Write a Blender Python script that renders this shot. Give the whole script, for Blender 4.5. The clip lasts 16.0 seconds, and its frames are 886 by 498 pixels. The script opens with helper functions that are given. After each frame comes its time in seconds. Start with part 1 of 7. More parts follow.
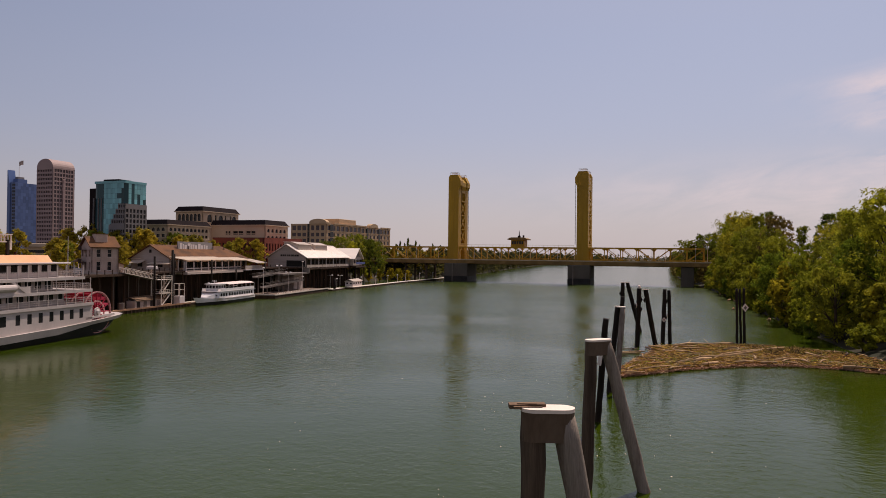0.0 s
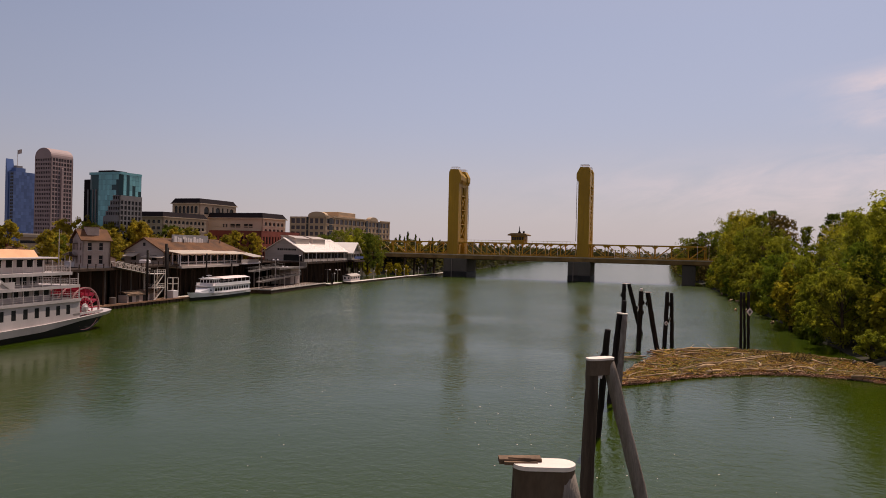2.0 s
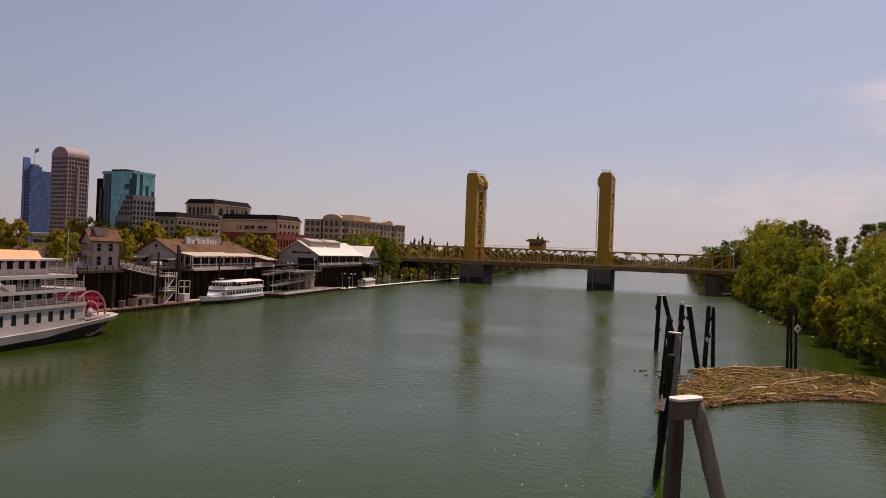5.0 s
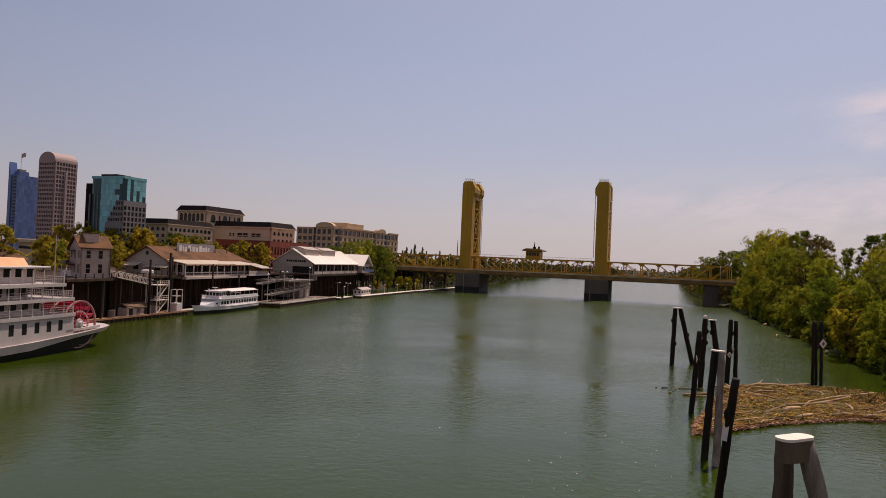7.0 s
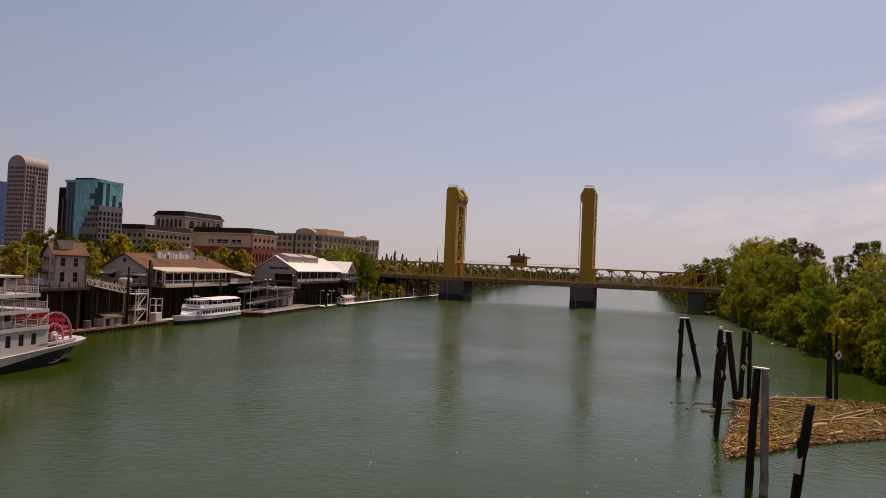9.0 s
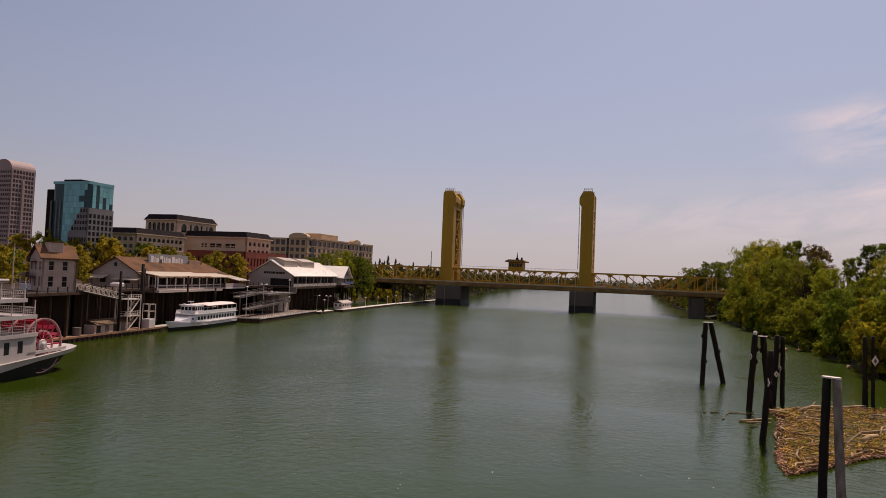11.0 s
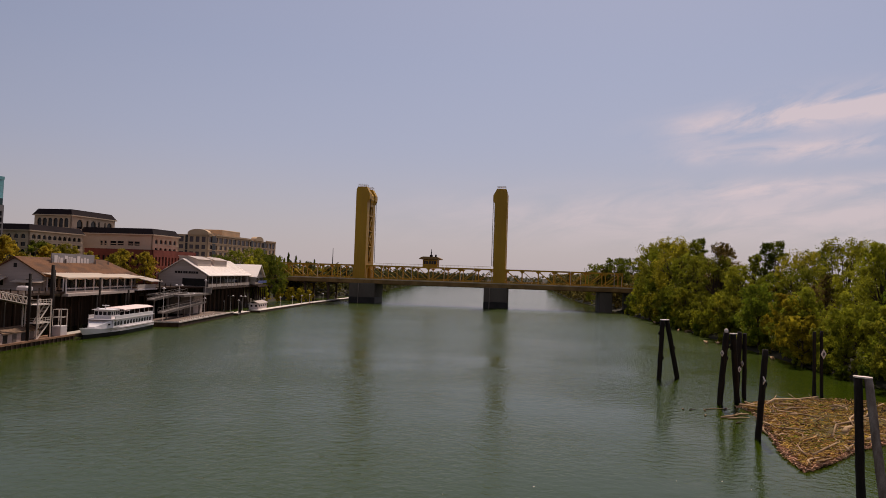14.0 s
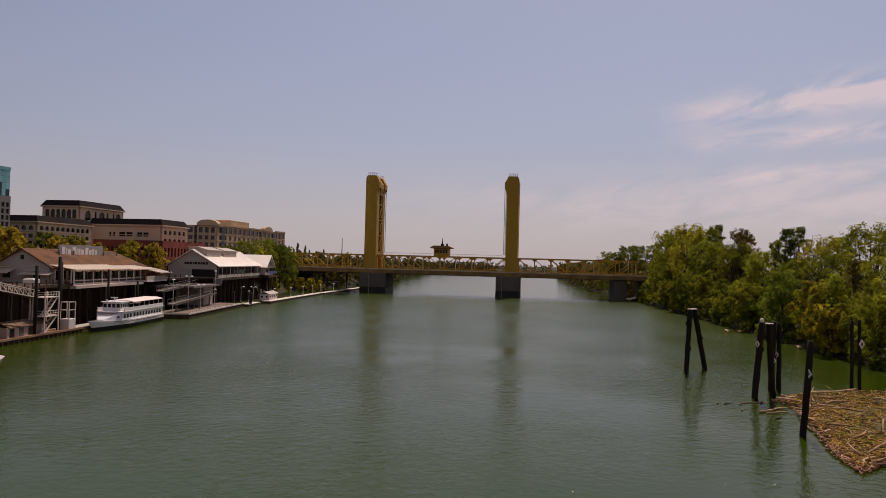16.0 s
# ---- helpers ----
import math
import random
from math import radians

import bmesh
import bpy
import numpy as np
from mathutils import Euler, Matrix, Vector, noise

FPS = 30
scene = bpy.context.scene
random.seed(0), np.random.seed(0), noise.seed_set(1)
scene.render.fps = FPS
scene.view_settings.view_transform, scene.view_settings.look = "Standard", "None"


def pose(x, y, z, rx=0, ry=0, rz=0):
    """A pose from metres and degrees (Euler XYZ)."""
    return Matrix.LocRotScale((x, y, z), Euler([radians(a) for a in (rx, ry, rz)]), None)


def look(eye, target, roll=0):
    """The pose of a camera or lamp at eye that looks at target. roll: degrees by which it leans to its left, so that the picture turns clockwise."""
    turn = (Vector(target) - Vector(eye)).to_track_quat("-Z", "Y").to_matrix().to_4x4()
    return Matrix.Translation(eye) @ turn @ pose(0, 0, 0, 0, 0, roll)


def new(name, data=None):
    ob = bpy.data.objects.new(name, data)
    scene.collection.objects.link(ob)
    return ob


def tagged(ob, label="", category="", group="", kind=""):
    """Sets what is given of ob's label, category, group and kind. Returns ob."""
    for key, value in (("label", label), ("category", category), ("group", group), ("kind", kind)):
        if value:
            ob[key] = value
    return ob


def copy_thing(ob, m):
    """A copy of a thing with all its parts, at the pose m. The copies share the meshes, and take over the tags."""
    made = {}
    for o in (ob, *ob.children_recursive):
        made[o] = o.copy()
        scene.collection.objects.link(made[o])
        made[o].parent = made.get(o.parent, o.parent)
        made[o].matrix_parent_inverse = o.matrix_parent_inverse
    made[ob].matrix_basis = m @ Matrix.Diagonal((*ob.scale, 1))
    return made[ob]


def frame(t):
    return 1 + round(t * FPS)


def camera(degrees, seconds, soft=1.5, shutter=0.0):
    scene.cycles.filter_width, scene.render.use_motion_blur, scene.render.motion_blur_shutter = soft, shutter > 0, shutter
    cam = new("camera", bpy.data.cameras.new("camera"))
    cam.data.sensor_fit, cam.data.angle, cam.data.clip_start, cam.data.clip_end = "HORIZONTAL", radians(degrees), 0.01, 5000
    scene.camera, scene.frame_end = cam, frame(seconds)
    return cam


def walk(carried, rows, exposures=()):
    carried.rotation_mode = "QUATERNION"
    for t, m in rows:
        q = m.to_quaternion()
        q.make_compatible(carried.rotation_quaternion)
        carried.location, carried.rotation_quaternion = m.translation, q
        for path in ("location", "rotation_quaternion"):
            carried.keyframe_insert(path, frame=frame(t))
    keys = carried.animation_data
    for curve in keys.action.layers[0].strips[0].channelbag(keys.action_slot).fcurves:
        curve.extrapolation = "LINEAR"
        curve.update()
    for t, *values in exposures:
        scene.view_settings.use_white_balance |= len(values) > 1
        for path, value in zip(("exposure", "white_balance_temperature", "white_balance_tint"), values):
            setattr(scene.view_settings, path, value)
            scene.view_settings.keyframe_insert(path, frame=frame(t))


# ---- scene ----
cam = camera(66.32, 16.0, soft=0.45)
PATH = [
    (0.0, (0.078, -0.430, 14.226), (-2.062, 99.544, 15.043), 0.65),
    (0.5, (0.214, 0.170, 14.439), (-1.832, 100.149, 14.750), 0.81),
    (1.0, (0.341, 0.820, 14.686), (-1.082, 100.810, 14.597), 0.97),
    (1.5, (0.447, 1.589, 14.971), (-1.088, 101.577, 14.715), 1.12),
    (2.0, (0.497, 2.531, 15.202), (-1.674, 102.507, 15.006), 1.33),
    (2.5, (0.360, 3.527, 15.297), (-2.323, 103.490, 15.129), 1.54),
    (3.0, (-0.031, 4.565, 15.357), (-3.007, 104.521, 15.292), 1.69),
    (3.5, (-0.372, 5.609, 15.444), (-3.923, 105.545, 15.074), 1.84),
    (4.0, (-0.609, 6.659, 15.534), (-4.427, 106.586, 15.390), 2.00),
    (6.5, (-4.020, 12.775, 15.546), (-8.030, 112.686, 16.819), 2.39),
    (7.0, (-4.873, 13.844, 15.533), (-7.450, 113.795, 17.264), 2.51),
    (7.5, (-5.638, 14.931, 15.551), (-7.250, 114.898, 17.534), 2.54),
    (8.0, (-6.419, 16.030, 15.469), (-7.243, 115.998, 17.869), 2.55),
    (8.5, (-7.241, 17.075, 15.443), (-6.876, 117.038, 18.147), 2.51),
    (9.0, (-8.521, 18.823, 15.668), (-7.709, 118.780, 18.495), 2.52),
    (11.5, (-13.044, 25.277, 14.989), (-9.527, 125.139, 18.875), 2.24),
    (12.0, (-14.879, 26.040, 14.949), (-7.790, 125.705, 19.023), 2.23),
    (12.5, (-17.164, 26.468, 15.009), (-5.968, 125.753, 19.146), 2.13),
    (13.0, (-19.766, 27.140, 15.008), (-4.591, 125.896, 19.129), 2.17),
    (13.5, (-21.843, 27.858, 15.323), (-3.512, 126.086, 19.231), 2.01),
    (14.0, (-22.341, 28.752, 15.407), (-4.315, 127.044, 19.092), 1.95),
    (14.5, (-22.192, 29.558, 15.416), (-4.649, 127.949, 18.785), 1.91),
    (15.0, (-22.674, 30.992, 15.402), (-5.333, 129.437, 18.218), 1.69),
    (15.5, (-22.959, 32.007, 15.335), (-5.819, 130.498, 17.736), 1.65),
    (16.0, (-23.095, 32.823, 15.362), (-6.200, 131.364, 17.410), 1.54),
]
walk(cam, [(t, look(e, a, r)) for t, e, a, r in PATH], [(0.0, 0.02, 6600, 17.0), (9.0, 0.01, 6600, 17.0), (13.0, -0.10, 6600, 17.5), (16.0, -0.16, 6600, 17.5)])

# ---- light ----
SUN_ELEV, SUN_AZ = radians(57), radians(30)      # azimuth from +y towards +x
world = bpy.data.worlds.new("world")
scene.world = world
world.use_nodes = True
wn, wl = world.node_tree.nodes, world.node_tree.links
bg = wn["Background"]
sky = wn.new("ShaderNodeTexSky")
sky.sky_type, sky.sun_disc = "NISHITA", False
sky.sun_elevation, sky.sun_rotation = SUN_ELEV, SUN_AZ
sky.air_density, sky.dust_density, sky.ozone_density = 1.0, 1.4, 2.0
bg.inputs["Strength"].default_value = 0.085
# wind-drawn clouds in the west, in azimuth and height above the horizon
tc = wn.new("ShaderNodeTexCoord")
sep = wn.new("ShaderNodeSeparateXYZ")
wl.new(tc.outputs["Generated"], sep.inputs["Vector"])


def calc(op, a, b=None, c=None):
    n = wn.new("ShaderNodeMath")
    n.operation = op
    for i, v in enumerate((a, b, c)):
        if v is None:
            continue
        if isinstance(v, (int, float)):
            n.inputs[i].default_value = v
        else:
            wl.new(v, n.inputs[i])
    return n.outputs["Value"]


AZ = calc("MULTIPLY", calc("ARCTAN2", sep.outputs["X"], sep.outputs["Y"]), 57.2958)
EL = calc("MULTIPLY", calc("ARCSINE", sep.outputs["Z"]), 57.2958)


def streak(el0, slope, thick, az0, az1, amount):
    """A soft band of cloud that begins between az0 and az1 and rises by slope."""
    d = calc("DIVIDE", calc("SUBTRACT", EL, calc("MULTIPLY_ADD", AZ, slope, el0)), thick)
    bell = calc("POWER", 2.718, calc("MULTIPLY", calc("MULTIPLY", d, d), -1.0))
    r = wn.new("ShaderNodeMapRange")
    r.interpolation_type = "SMOOTHSTEP"
    r.inputs["From Min"].default_value, r.inputs["From Max"].default_value = az0, az1
    wl.new(AZ, r.inputs["Value"])
    return calc("MULTIPLY", calc("MULTIPLY", bell, r.outputs["Result"]), amount)


cv = wn.new("ShaderNodeCombineXYZ")
wl.new(calc("MULTIPLY", AZ, 0.055), cv.inputs["X"])
wl.new(calc("MULTIPLY", calc("MULTIPLY_ADD", AZ, -0.16, EL), 0.17), cv.inputs["Y"])
nz = wn.new("ShaderNodeTexNoise")
nz.inputs["Scale"].default_value, nz.inputs["Detail"].default_value = 2.8, 6
nz.inputs["Roughness"].default_value, nz.inputs["Distortion"].default_value = 0.6, 0.5
wl.new(cv.outputs["Vector"], nz.inputs["Vector"])
body = calc("ADD", calc("ADD", streak(9.6, 0.085, 1.3, 24, 38, 0.8), streak(9.0, 0.03, 0.7, 24, 36, 0.75)), calc("ADD", streak(10.6, 0.06, 0.9, 22, 40, 0.55), calc("ADD", streak(4.6, 0.02, 2.1, -6, 34, 0.5), streak(7.0, 0.01, 0.6, 25, 36, 0.6))))
fine = wn.new("ShaderNodeMapRange")
fine.inputs["From Min"].default_value, fine.inputs["From Max"].default_value = 0.36, 0.62
wl.new(nz.outputs["Fac"], fine.inputs["Value"])
cloud = calc("MINIMUM", calc("MULTIPLY", body, fine.outputs["Result"]), 0.7)
mix = wn.new("ShaderNodeMix"); mix.data_type = "RGBA"
mix.inputs["B"].default_value = (9.1, 7.65, 7.5, 1)
# milky summer haze that thickens towards the horizon
hz = wn.new("ShaderNodeMapRange")
hz.inputs["From Min"].default_value, hz.inputs["From Max"].default_value = 0.0, 0.30
hz.inputs["To Min"].default_value, hz.inputs["To Max"].default_value = 0.9, 0.5
hmix = wn.new("ShaderNodeMix"); hmix.data_type = "RGBA"
hcol = wn.new("ShaderNodeMix"); hcol.data_type = "RGBA"
hcol.inputs["A"].default_value, hcol.inputs["B"].default_value = (6.15, 5.6, 5.65, 1), (5.12, 5.27, 6.45, 1)
hup = wn.new("ShaderNodeMapRange"); hup.interpolation_type = "SMOOTHSTEP"
hup.inputs["From Min"].default_value, hup.inputs["From Max"].default_value = 0.01, 0.20
wl.new(sep.outputs["Z"], hup.inputs["Value"]); wl.new(hup.outputs["Result"], hcol.inputs["Factor"])
# the sky dims away from the sun's side
side = wn.new("ShaderNodeMapRange"); side.interpolation_type = "SMOOTHSTEP"
side.inputs["From Min"].default_value, side.inputs["From Max"].default_value = 0.45, 0.96
side.inputs["To Min"].default_value, side.inputs["To Max"].default_value = 0.80, 1.0
wl.new(calc("COSINE", calc("MULTIPLY_ADD", AZ, 0.0174533, -0.35)), side.inputs["Value"])
hdim = wn.new("ShaderNodeVectorMath"); hdim.operation = "SCALE"
wl.new(hcol.outputs["Result"], hdim.inputs["Vector"]); wl.new(side.outputs["Result"], hdim.inputs["Scale"])
wl.new(hdim.outputs["Vector"], hmix.inputs["B"])
wl.new(sep.outputs["Z"], hz.inputs["Value"])
wl.new(sky.outputs["Color"], hmix.inputs["A"])
wl.new(hz.outputs["Result"], hmix.inputs["Factor"])
wl.new(cloud, mix.inputs["Factor"])
wl.new(hmix.outputs["Result"], mix.inputs["A"])
wl.new(mix.outputs["Result"], bg.inputs["Color"])

sun = new("sun", bpy.data.lights.new("sun", "SUN"))
sun.data.energy, sun.data.angle, sun.data.color = 4.2, radians(0.55), (1.0, 0.93, 0.82)
sd = Vector((math.sin(SUN_AZ) * math.cos(SUN_ELEV), math.cos(SUN_AZ) * math.cos(SUN_ELEV), math.sin(SUN_ELEV)))
sun.matrix_world = look(sd * 100, (0, 0, 0))


# ---- materials ----
def mat(name, col, rough=0.7, metal=0.0, var=0.18, scale=1.5, bump=0.15, col2=None, stretch=(1, 1, 1), spec=0.22, per=0.0, fine=9.0):
    """A surface with broad stains and fine grain; per: spread of value between separate objects."""
    m = bpy.data.materials.new(name)
    m.use_nodes = True
    n, l = m.node_tree.nodes, m.node_tree.links
    b = n["Principled BSDF"]
    b.inputs["Roughness"].default_value, b.inputs["Metallic"].default_value = rough, metal
    b.inputs["Specular IOR Level"].default_value = spec
    t = n.new("ShaderNodeTexCoord")
    mp = n.new("ShaderNodeMapping"); mp.inputs["Scale"].default_value = stretch
    a = n.new("ShaderNodeTexNoise"); a.inputs["Scale"].default_value, a.inputs["Detail"].default_value = scale * 0.25, 5
    f = n.new("ShaderNodeTexNoise"); f.inputs["Scale"].default_value, f.inputs["Detail"].default_value = scale * fine * 0.35, 7
    c2 = col2 or tuple(c * (1 - 2 * var) for c in col)
    r = n.new("ShaderNodeMix"); r.data_type = "RGBA"
    r.inputs["A"].default_value, r.inputs["B"].default_value = (*col, 1), (*c2, 1)
    mr = n.new("ShaderNodeMapRange"); mr.inputs["From Min"].default_value, mr.inputs["From Max"].default_value = 0.38, 0.68
    l.new(t.outputs["Object"], mp.inputs["Vector"])
    l.new(mp.outputs["Vector"], a.inputs["Vector"]); l.new(mp.outputs["Vector"], f.inputs["Vector"])
    l.new(a.outputs["Fac"], mr.inputs["Value"]); l.new(mr.outputs["Result"], r.inputs["Factor"])
    hv = n.new("ShaderNodeHueSaturation")
    fm = n.new("ShaderNodeMapRange"); fm.inputs["To Min"].default_value, fm.inputs["To Max"].default_value = 1 - var, 1 + var
    l.new(f.outputs["Fac"], fm.inputs["Value"])
    l.new(r.outputs["Result"], hv.inputs["Color"])
    if per:
        oi = n.new("ShaderNodeObjectInfo")
        pm = n.new("ShaderNodeMapRange"); pm.inputs["To Min"].default_value, pm.inputs["To Max"].default_value = 1 - per, 1 + per
        mu = n.new("ShaderNodeMath"); mu.operation = "MULTIPLY"
        l.new(oi.outputs["Random"], pm.inputs["Value"]); l.new(pm.outputs["Result"], mu.inputs[0])
        l.new(fm.outputs["Result"], mu.inputs[1]); l.new(mu.outputs["Value"], hv.inputs["Value"])
    else:
        l.new(fm.outputs["Result"], hv.inputs["Value"])
    l.new(hv.outputs["Color"], b.inputs["Base Color"])
    if bump:
        bp = n.new("ShaderNodeBump"); bp.inputs["Strength"].default_value, bp.inputs["Distance"].default_value = bump, 0.05
        l.new(f.outputs["Fac"], bp.inputs["Height"]); l.new(bp.outputs["Normal"], b.inputs["Normal"])
    return m


def leaf_mat(name, col, col2):
    m = bpy.data.materials.new(name)
    m.use_nodes = True
    n, l = m.node_tree.nodes, m.node_tree.links
    b = n["Principled BSDF"]
    b.inputs["Roughness"].default_value, b.inputs["Specular IOR Level"].default_value = 0.6, 0.09
    g = n.new("ShaderNodeNewGeometry")
    oi = n.new("ShaderNodeObjectInfo")
    r = n.new("ShaderNodeMix"); r.data_type = "RGBA"
    r.inputs["A"].default_value, r.inputs["B"].default_value = (*col, 1), (*col2, 1)
    tcn = n.new("ShaderNodeTexCoord")
    nt = n.new("ShaderNodeTexNoise"); nt.inputs["Scale"].default_value, nt.inputs["Detail"].default_value = 0.45, 3
    ad = n.new("ShaderNodeMath"); ad.operation = "ADD"
    sb = n.new("ShaderNodeMath"); sb.operation = "MULTIPLY_ADD"; sb.inputs[1].default_value, sb.inputs[2].default_value = 0.95, -0.5
    l.new(tcn.outputs["Object"], nt.inputs["Vector"])
    l.new(oi.outputs["Random"], sb.inputs[0]); l.new(sb.outputs["Value"], ad.inputs[0]); l.new(nt.outputs["Fac"], ad.inputs[1])
    l.new(ad.outputs["Value"], r.inputs["Factor"])
    hv = n.new("ShaderNodeHueSaturation")
    pm = n.new("ShaderNodeMapRange"); pm.inputs["To Min"].default_value, pm.inputs["To Max"].default_value = 0.86, 1.14
    cl = n.new("ShaderNodeTexNoise"); cl.inputs["Scale"].default_value, cl.inputs["Detail"].default_value = 0.62, 2
    cm = n.new("ShaderNodeMapRange"); cm.inputs["From Min"].default_value, cm.inputs["From Max"].default_value = 0.34, 0.66
    cm.inputs["To Min"].default_value, cm.inputs["To Max"].default_value = 0.5, 1.38
    vm = n.new("ShaderNodeMath"); vm.operation = "MULTIPLY"
    l.new(tcn.outputs["Object"], cl.inputs["Vector"]); l.new(cl.outputs["Fac"], cm.inputs["Value"])
    l.new(g.outputs["Random Per Island"], pm.inputs["Value"])
    l.new(pm.outputs["Result"], vm.inputs[0]); l.new(cm.outputs["Result"], vm.inputs[1]); l.new(vm.outputs["Value"], hv.inputs["Value"])
    l.new(r.outputs["Result"], hv.inputs["Color"]); l.new(hv.outputs["Color"], b.inputs["Base Color"])
    tr = n.new("ShaderNodeBsdfTranslucent")
    ms = n.new("ShaderNodeMixShader"); ms.inputs["Fac"].default_value = 0.5
    l.new(hv.outputs["Color"], tr.inputs["Color"])
    l.new(b.outputs["BSDF"], ms.inputs[1]); l.new(tr.outputs["BSDF"], ms.inputs[2])
    l.new(ms.outputs["Shader"], n["Material Output"].inputs["Surface"])
    return m


def glass_mat(name, col, rough=0.08):
    """Window glass seen from outside: dark, mirror-like."""
    m = bpy.data.materials.new(name)
    m.use_nodes = True
    n, l = m.node_tree.nodes, m.node_tree.links
    b = n["Principled BSDF"]
    b.inputs["Roughness"].default_value, b.inputs["Specular IOR Level"].default_value = rough, 0.25
    oi = n.new("ShaderNodeObjectInfo")
    hv = n.new("ShaderNodeHueSaturation"); hv.inputs["Color"].default_value = (*col, 1)
    pm = n.new("ShaderNodeMapRange"); pm.inputs["To Min"].default_value, pm.inputs["To Max"].default_value = 0.8, 1.25
    l.new(oi.outputs["Random"], pm.inputs["Value"]); l.new(pm.outputs["Result"], hv.inputs["Value"])
    l.new(hv.outputs["Color"], b.inputs["Base Color"])
    return m


def water_mat():
    m = bpy.data.materials.new("river_water")
    m.use_nodes = True
    n, l = m.node_tree.nodes, m.node_tree.links
    b = n["Principled BSDF"]
    b.inputs["Roughness"].default_value, b.inputs["IOR"].default_value = 0.12, 1.33
    b.inputs["Specular IOR Level"].default_value = 0.42
    b.inputs["Specular Tint"].default_value = (1.0, 0.985, 0.80, 1)      # yellowish tint put on reflections to cut the reflected sky's blue
    t = n.new("ShaderNodeTexCoord")
    mp = n.new("ShaderNodeMapping"); mp.inputs["Scale"].default_value = (0.95, 1.1, 1)
    mp.inputs["Rotation"].default_value = (0, 0, radians(12))
    big = n.new("ShaderNodeTexNoise"); big.inputs["Scale"].default_value, big.inputs["Detail"].default_value = 0.028, 4
    rip = n.new("ShaderNodeTexNoise"); rip.inputs["Scale"].default_value, rip.inputs["Detail"].default_value = 1.15, 4
    rip.inputs["Roughness"].default_value, rip.inputs["Distortion"].default_value = 0.6, 0.5
    swl = n.new("ShaderNodeTexNoise"); swl.inputs["Scale"].default_value, swl.inputs["Detail"].default_value = 0.22, 3
    l.new(t.outputs["Object"], mp.inputs["Vector"])
    for q in (big, rip, swl):
        l.new(mp.outputs["Vector"], q.inputs["Vector"])
    mx = n.new("ShaderNodeMix"); mx.data_type = "RGBA"
    mx.inputs["A"].default_value, mx.inputs["B"].default_value = (0.0205, 0.0335, 0.0006, 1), (0.031, 0.047, 0.001, 1)
    l.new(big.outputs["Fac"], mx.inputs["Factor"])
    # gusts ruffle some patches more than others
    gst = n.new("ShaderNodeMapRange"); gst.inputs["From Min"].default_value, gst.inputs["From Max"].default_value = 0.35, 0.65
    gst.inputs["To Min"].default_value, gst.inputs["To Max"].default_value = 0.12, 1.0
    l.new(big.outputs["Fac"], gst.inputs["Value"])
    # calmer downstream, where the bridge shelters the river
    sp = n.new("ShaderNodeSeparateXYZ")
    l.new(t.outputs["Object"], sp.inputs["Vector"])
    calm = n.new("ShaderNodeMapRange"); calm.interpolation_type = "SMOOTHSTEP"
    calm.inputs["From Min"].default_value, calm.inputs["From Max"].default_value = 40, 190
    calm.inputs["To Min"].default_value, calm.inputs["To Max"].default_value = 0.42, 0.95
    l.new(sp.outputs["Y"], calm.inputs["Value"])
    # the slack pool past the bridge piers
    al = n.new("ShaderNodeMath"); al.operation = "MULTIPLY_ADD"; al.inputs[1].default_value = 0.3211
    l.new(sp.outputs["X"], al.inputs[0]); l.new(sp.outputs["Y"], al.inputs[2])
    wob = n.new("ShaderNodeMath"); wob.operation = "MULTIPLY_ADD"; wob.inputs[1].default_value = 14.0
    l.new(swl.outputs["Fac"], wob.inputs[0]); l.new(al.outputs["Value"], wob.inputs[2])
    pool = n.new("ShaderNodeMapRange"); pool.interpolation_type = "SMOOTHSTEP"
    pool.inputs["From Min"].default_value, pool.inputs["From Max"].default_value = 358, 378
    pool.inputs["To Min"].default_value, pool.inputs["To Max"].default_value = 1.0, 0.28
    l.new(wob.outputs["Value"], pool.inputs["Value"])
    # a thin broken line of foam where the current leaves the piers
    fo = n.new("ShaderNodeTexNoise"); fo.inputs["Scale"].default_value, fo.inputs["Detail"].default_value = 0.09, 5
    l.new(mp.outputs["Vector"], fo.inputs["Vector"])
    fd = n.new("ShaderNodeMath"); fd.operation = "SUBTRACT"; fd.inputs[1].default_value = 366.0
    l.new(wob.outputs["Value"], fd.inputs[0])
    fa = n.new("ShaderNodeMath"); fa.operation = "ABSOLUTE"
    l.new(fd.outputs["Value"], fa.inputs[0])
    fb = n.new("ShaderNodeMapRange"); fb.interpolation_type = "SMOOTHSTEP"
    fb.inputs["From Min"].default_value, fb.inputs["From Max"].default_value = 0.6, 3.6
    fb.inputs["To Min"].default_value, fb.inputs["To Max"].default_value = 1.0, 0.0
    l.new(fa.outputs["Value"], fb.inputs["Value"])
    fn = n.new("ShaderNodeMapRange"); fn.inputs["From Min"].default_value, fn.inputs["From Max"].default_value = 0.42, 0.6
    l.new(fo.outputs["Fac"], fn.inputs["Value"])
    fm = n.new("ShaderNodeMath"); fm.operation = "MULTIPLY"
    l.new(fb.outputs["Result"], fm.inputs[0]); l.new(fn.outputs["Result"], fm.inputs[1])
    foam = n.new("ShaderNodeMix"); foam.data_type = "RGBA"
    foam.inputs["B"].default_value = (0.20, 0.20, 0.17, 1)
    l.new(mx.outputs["Result"], foam.inputs["A"]); l.new(fm.outputs["Value"], foam.inputs["Factor"])
    l.new(foam.outputs["Result"], b.inputs["Base Color"])
    cp = n.new("ShaderNodeMath"); cp.operation = "MULTIPLY"
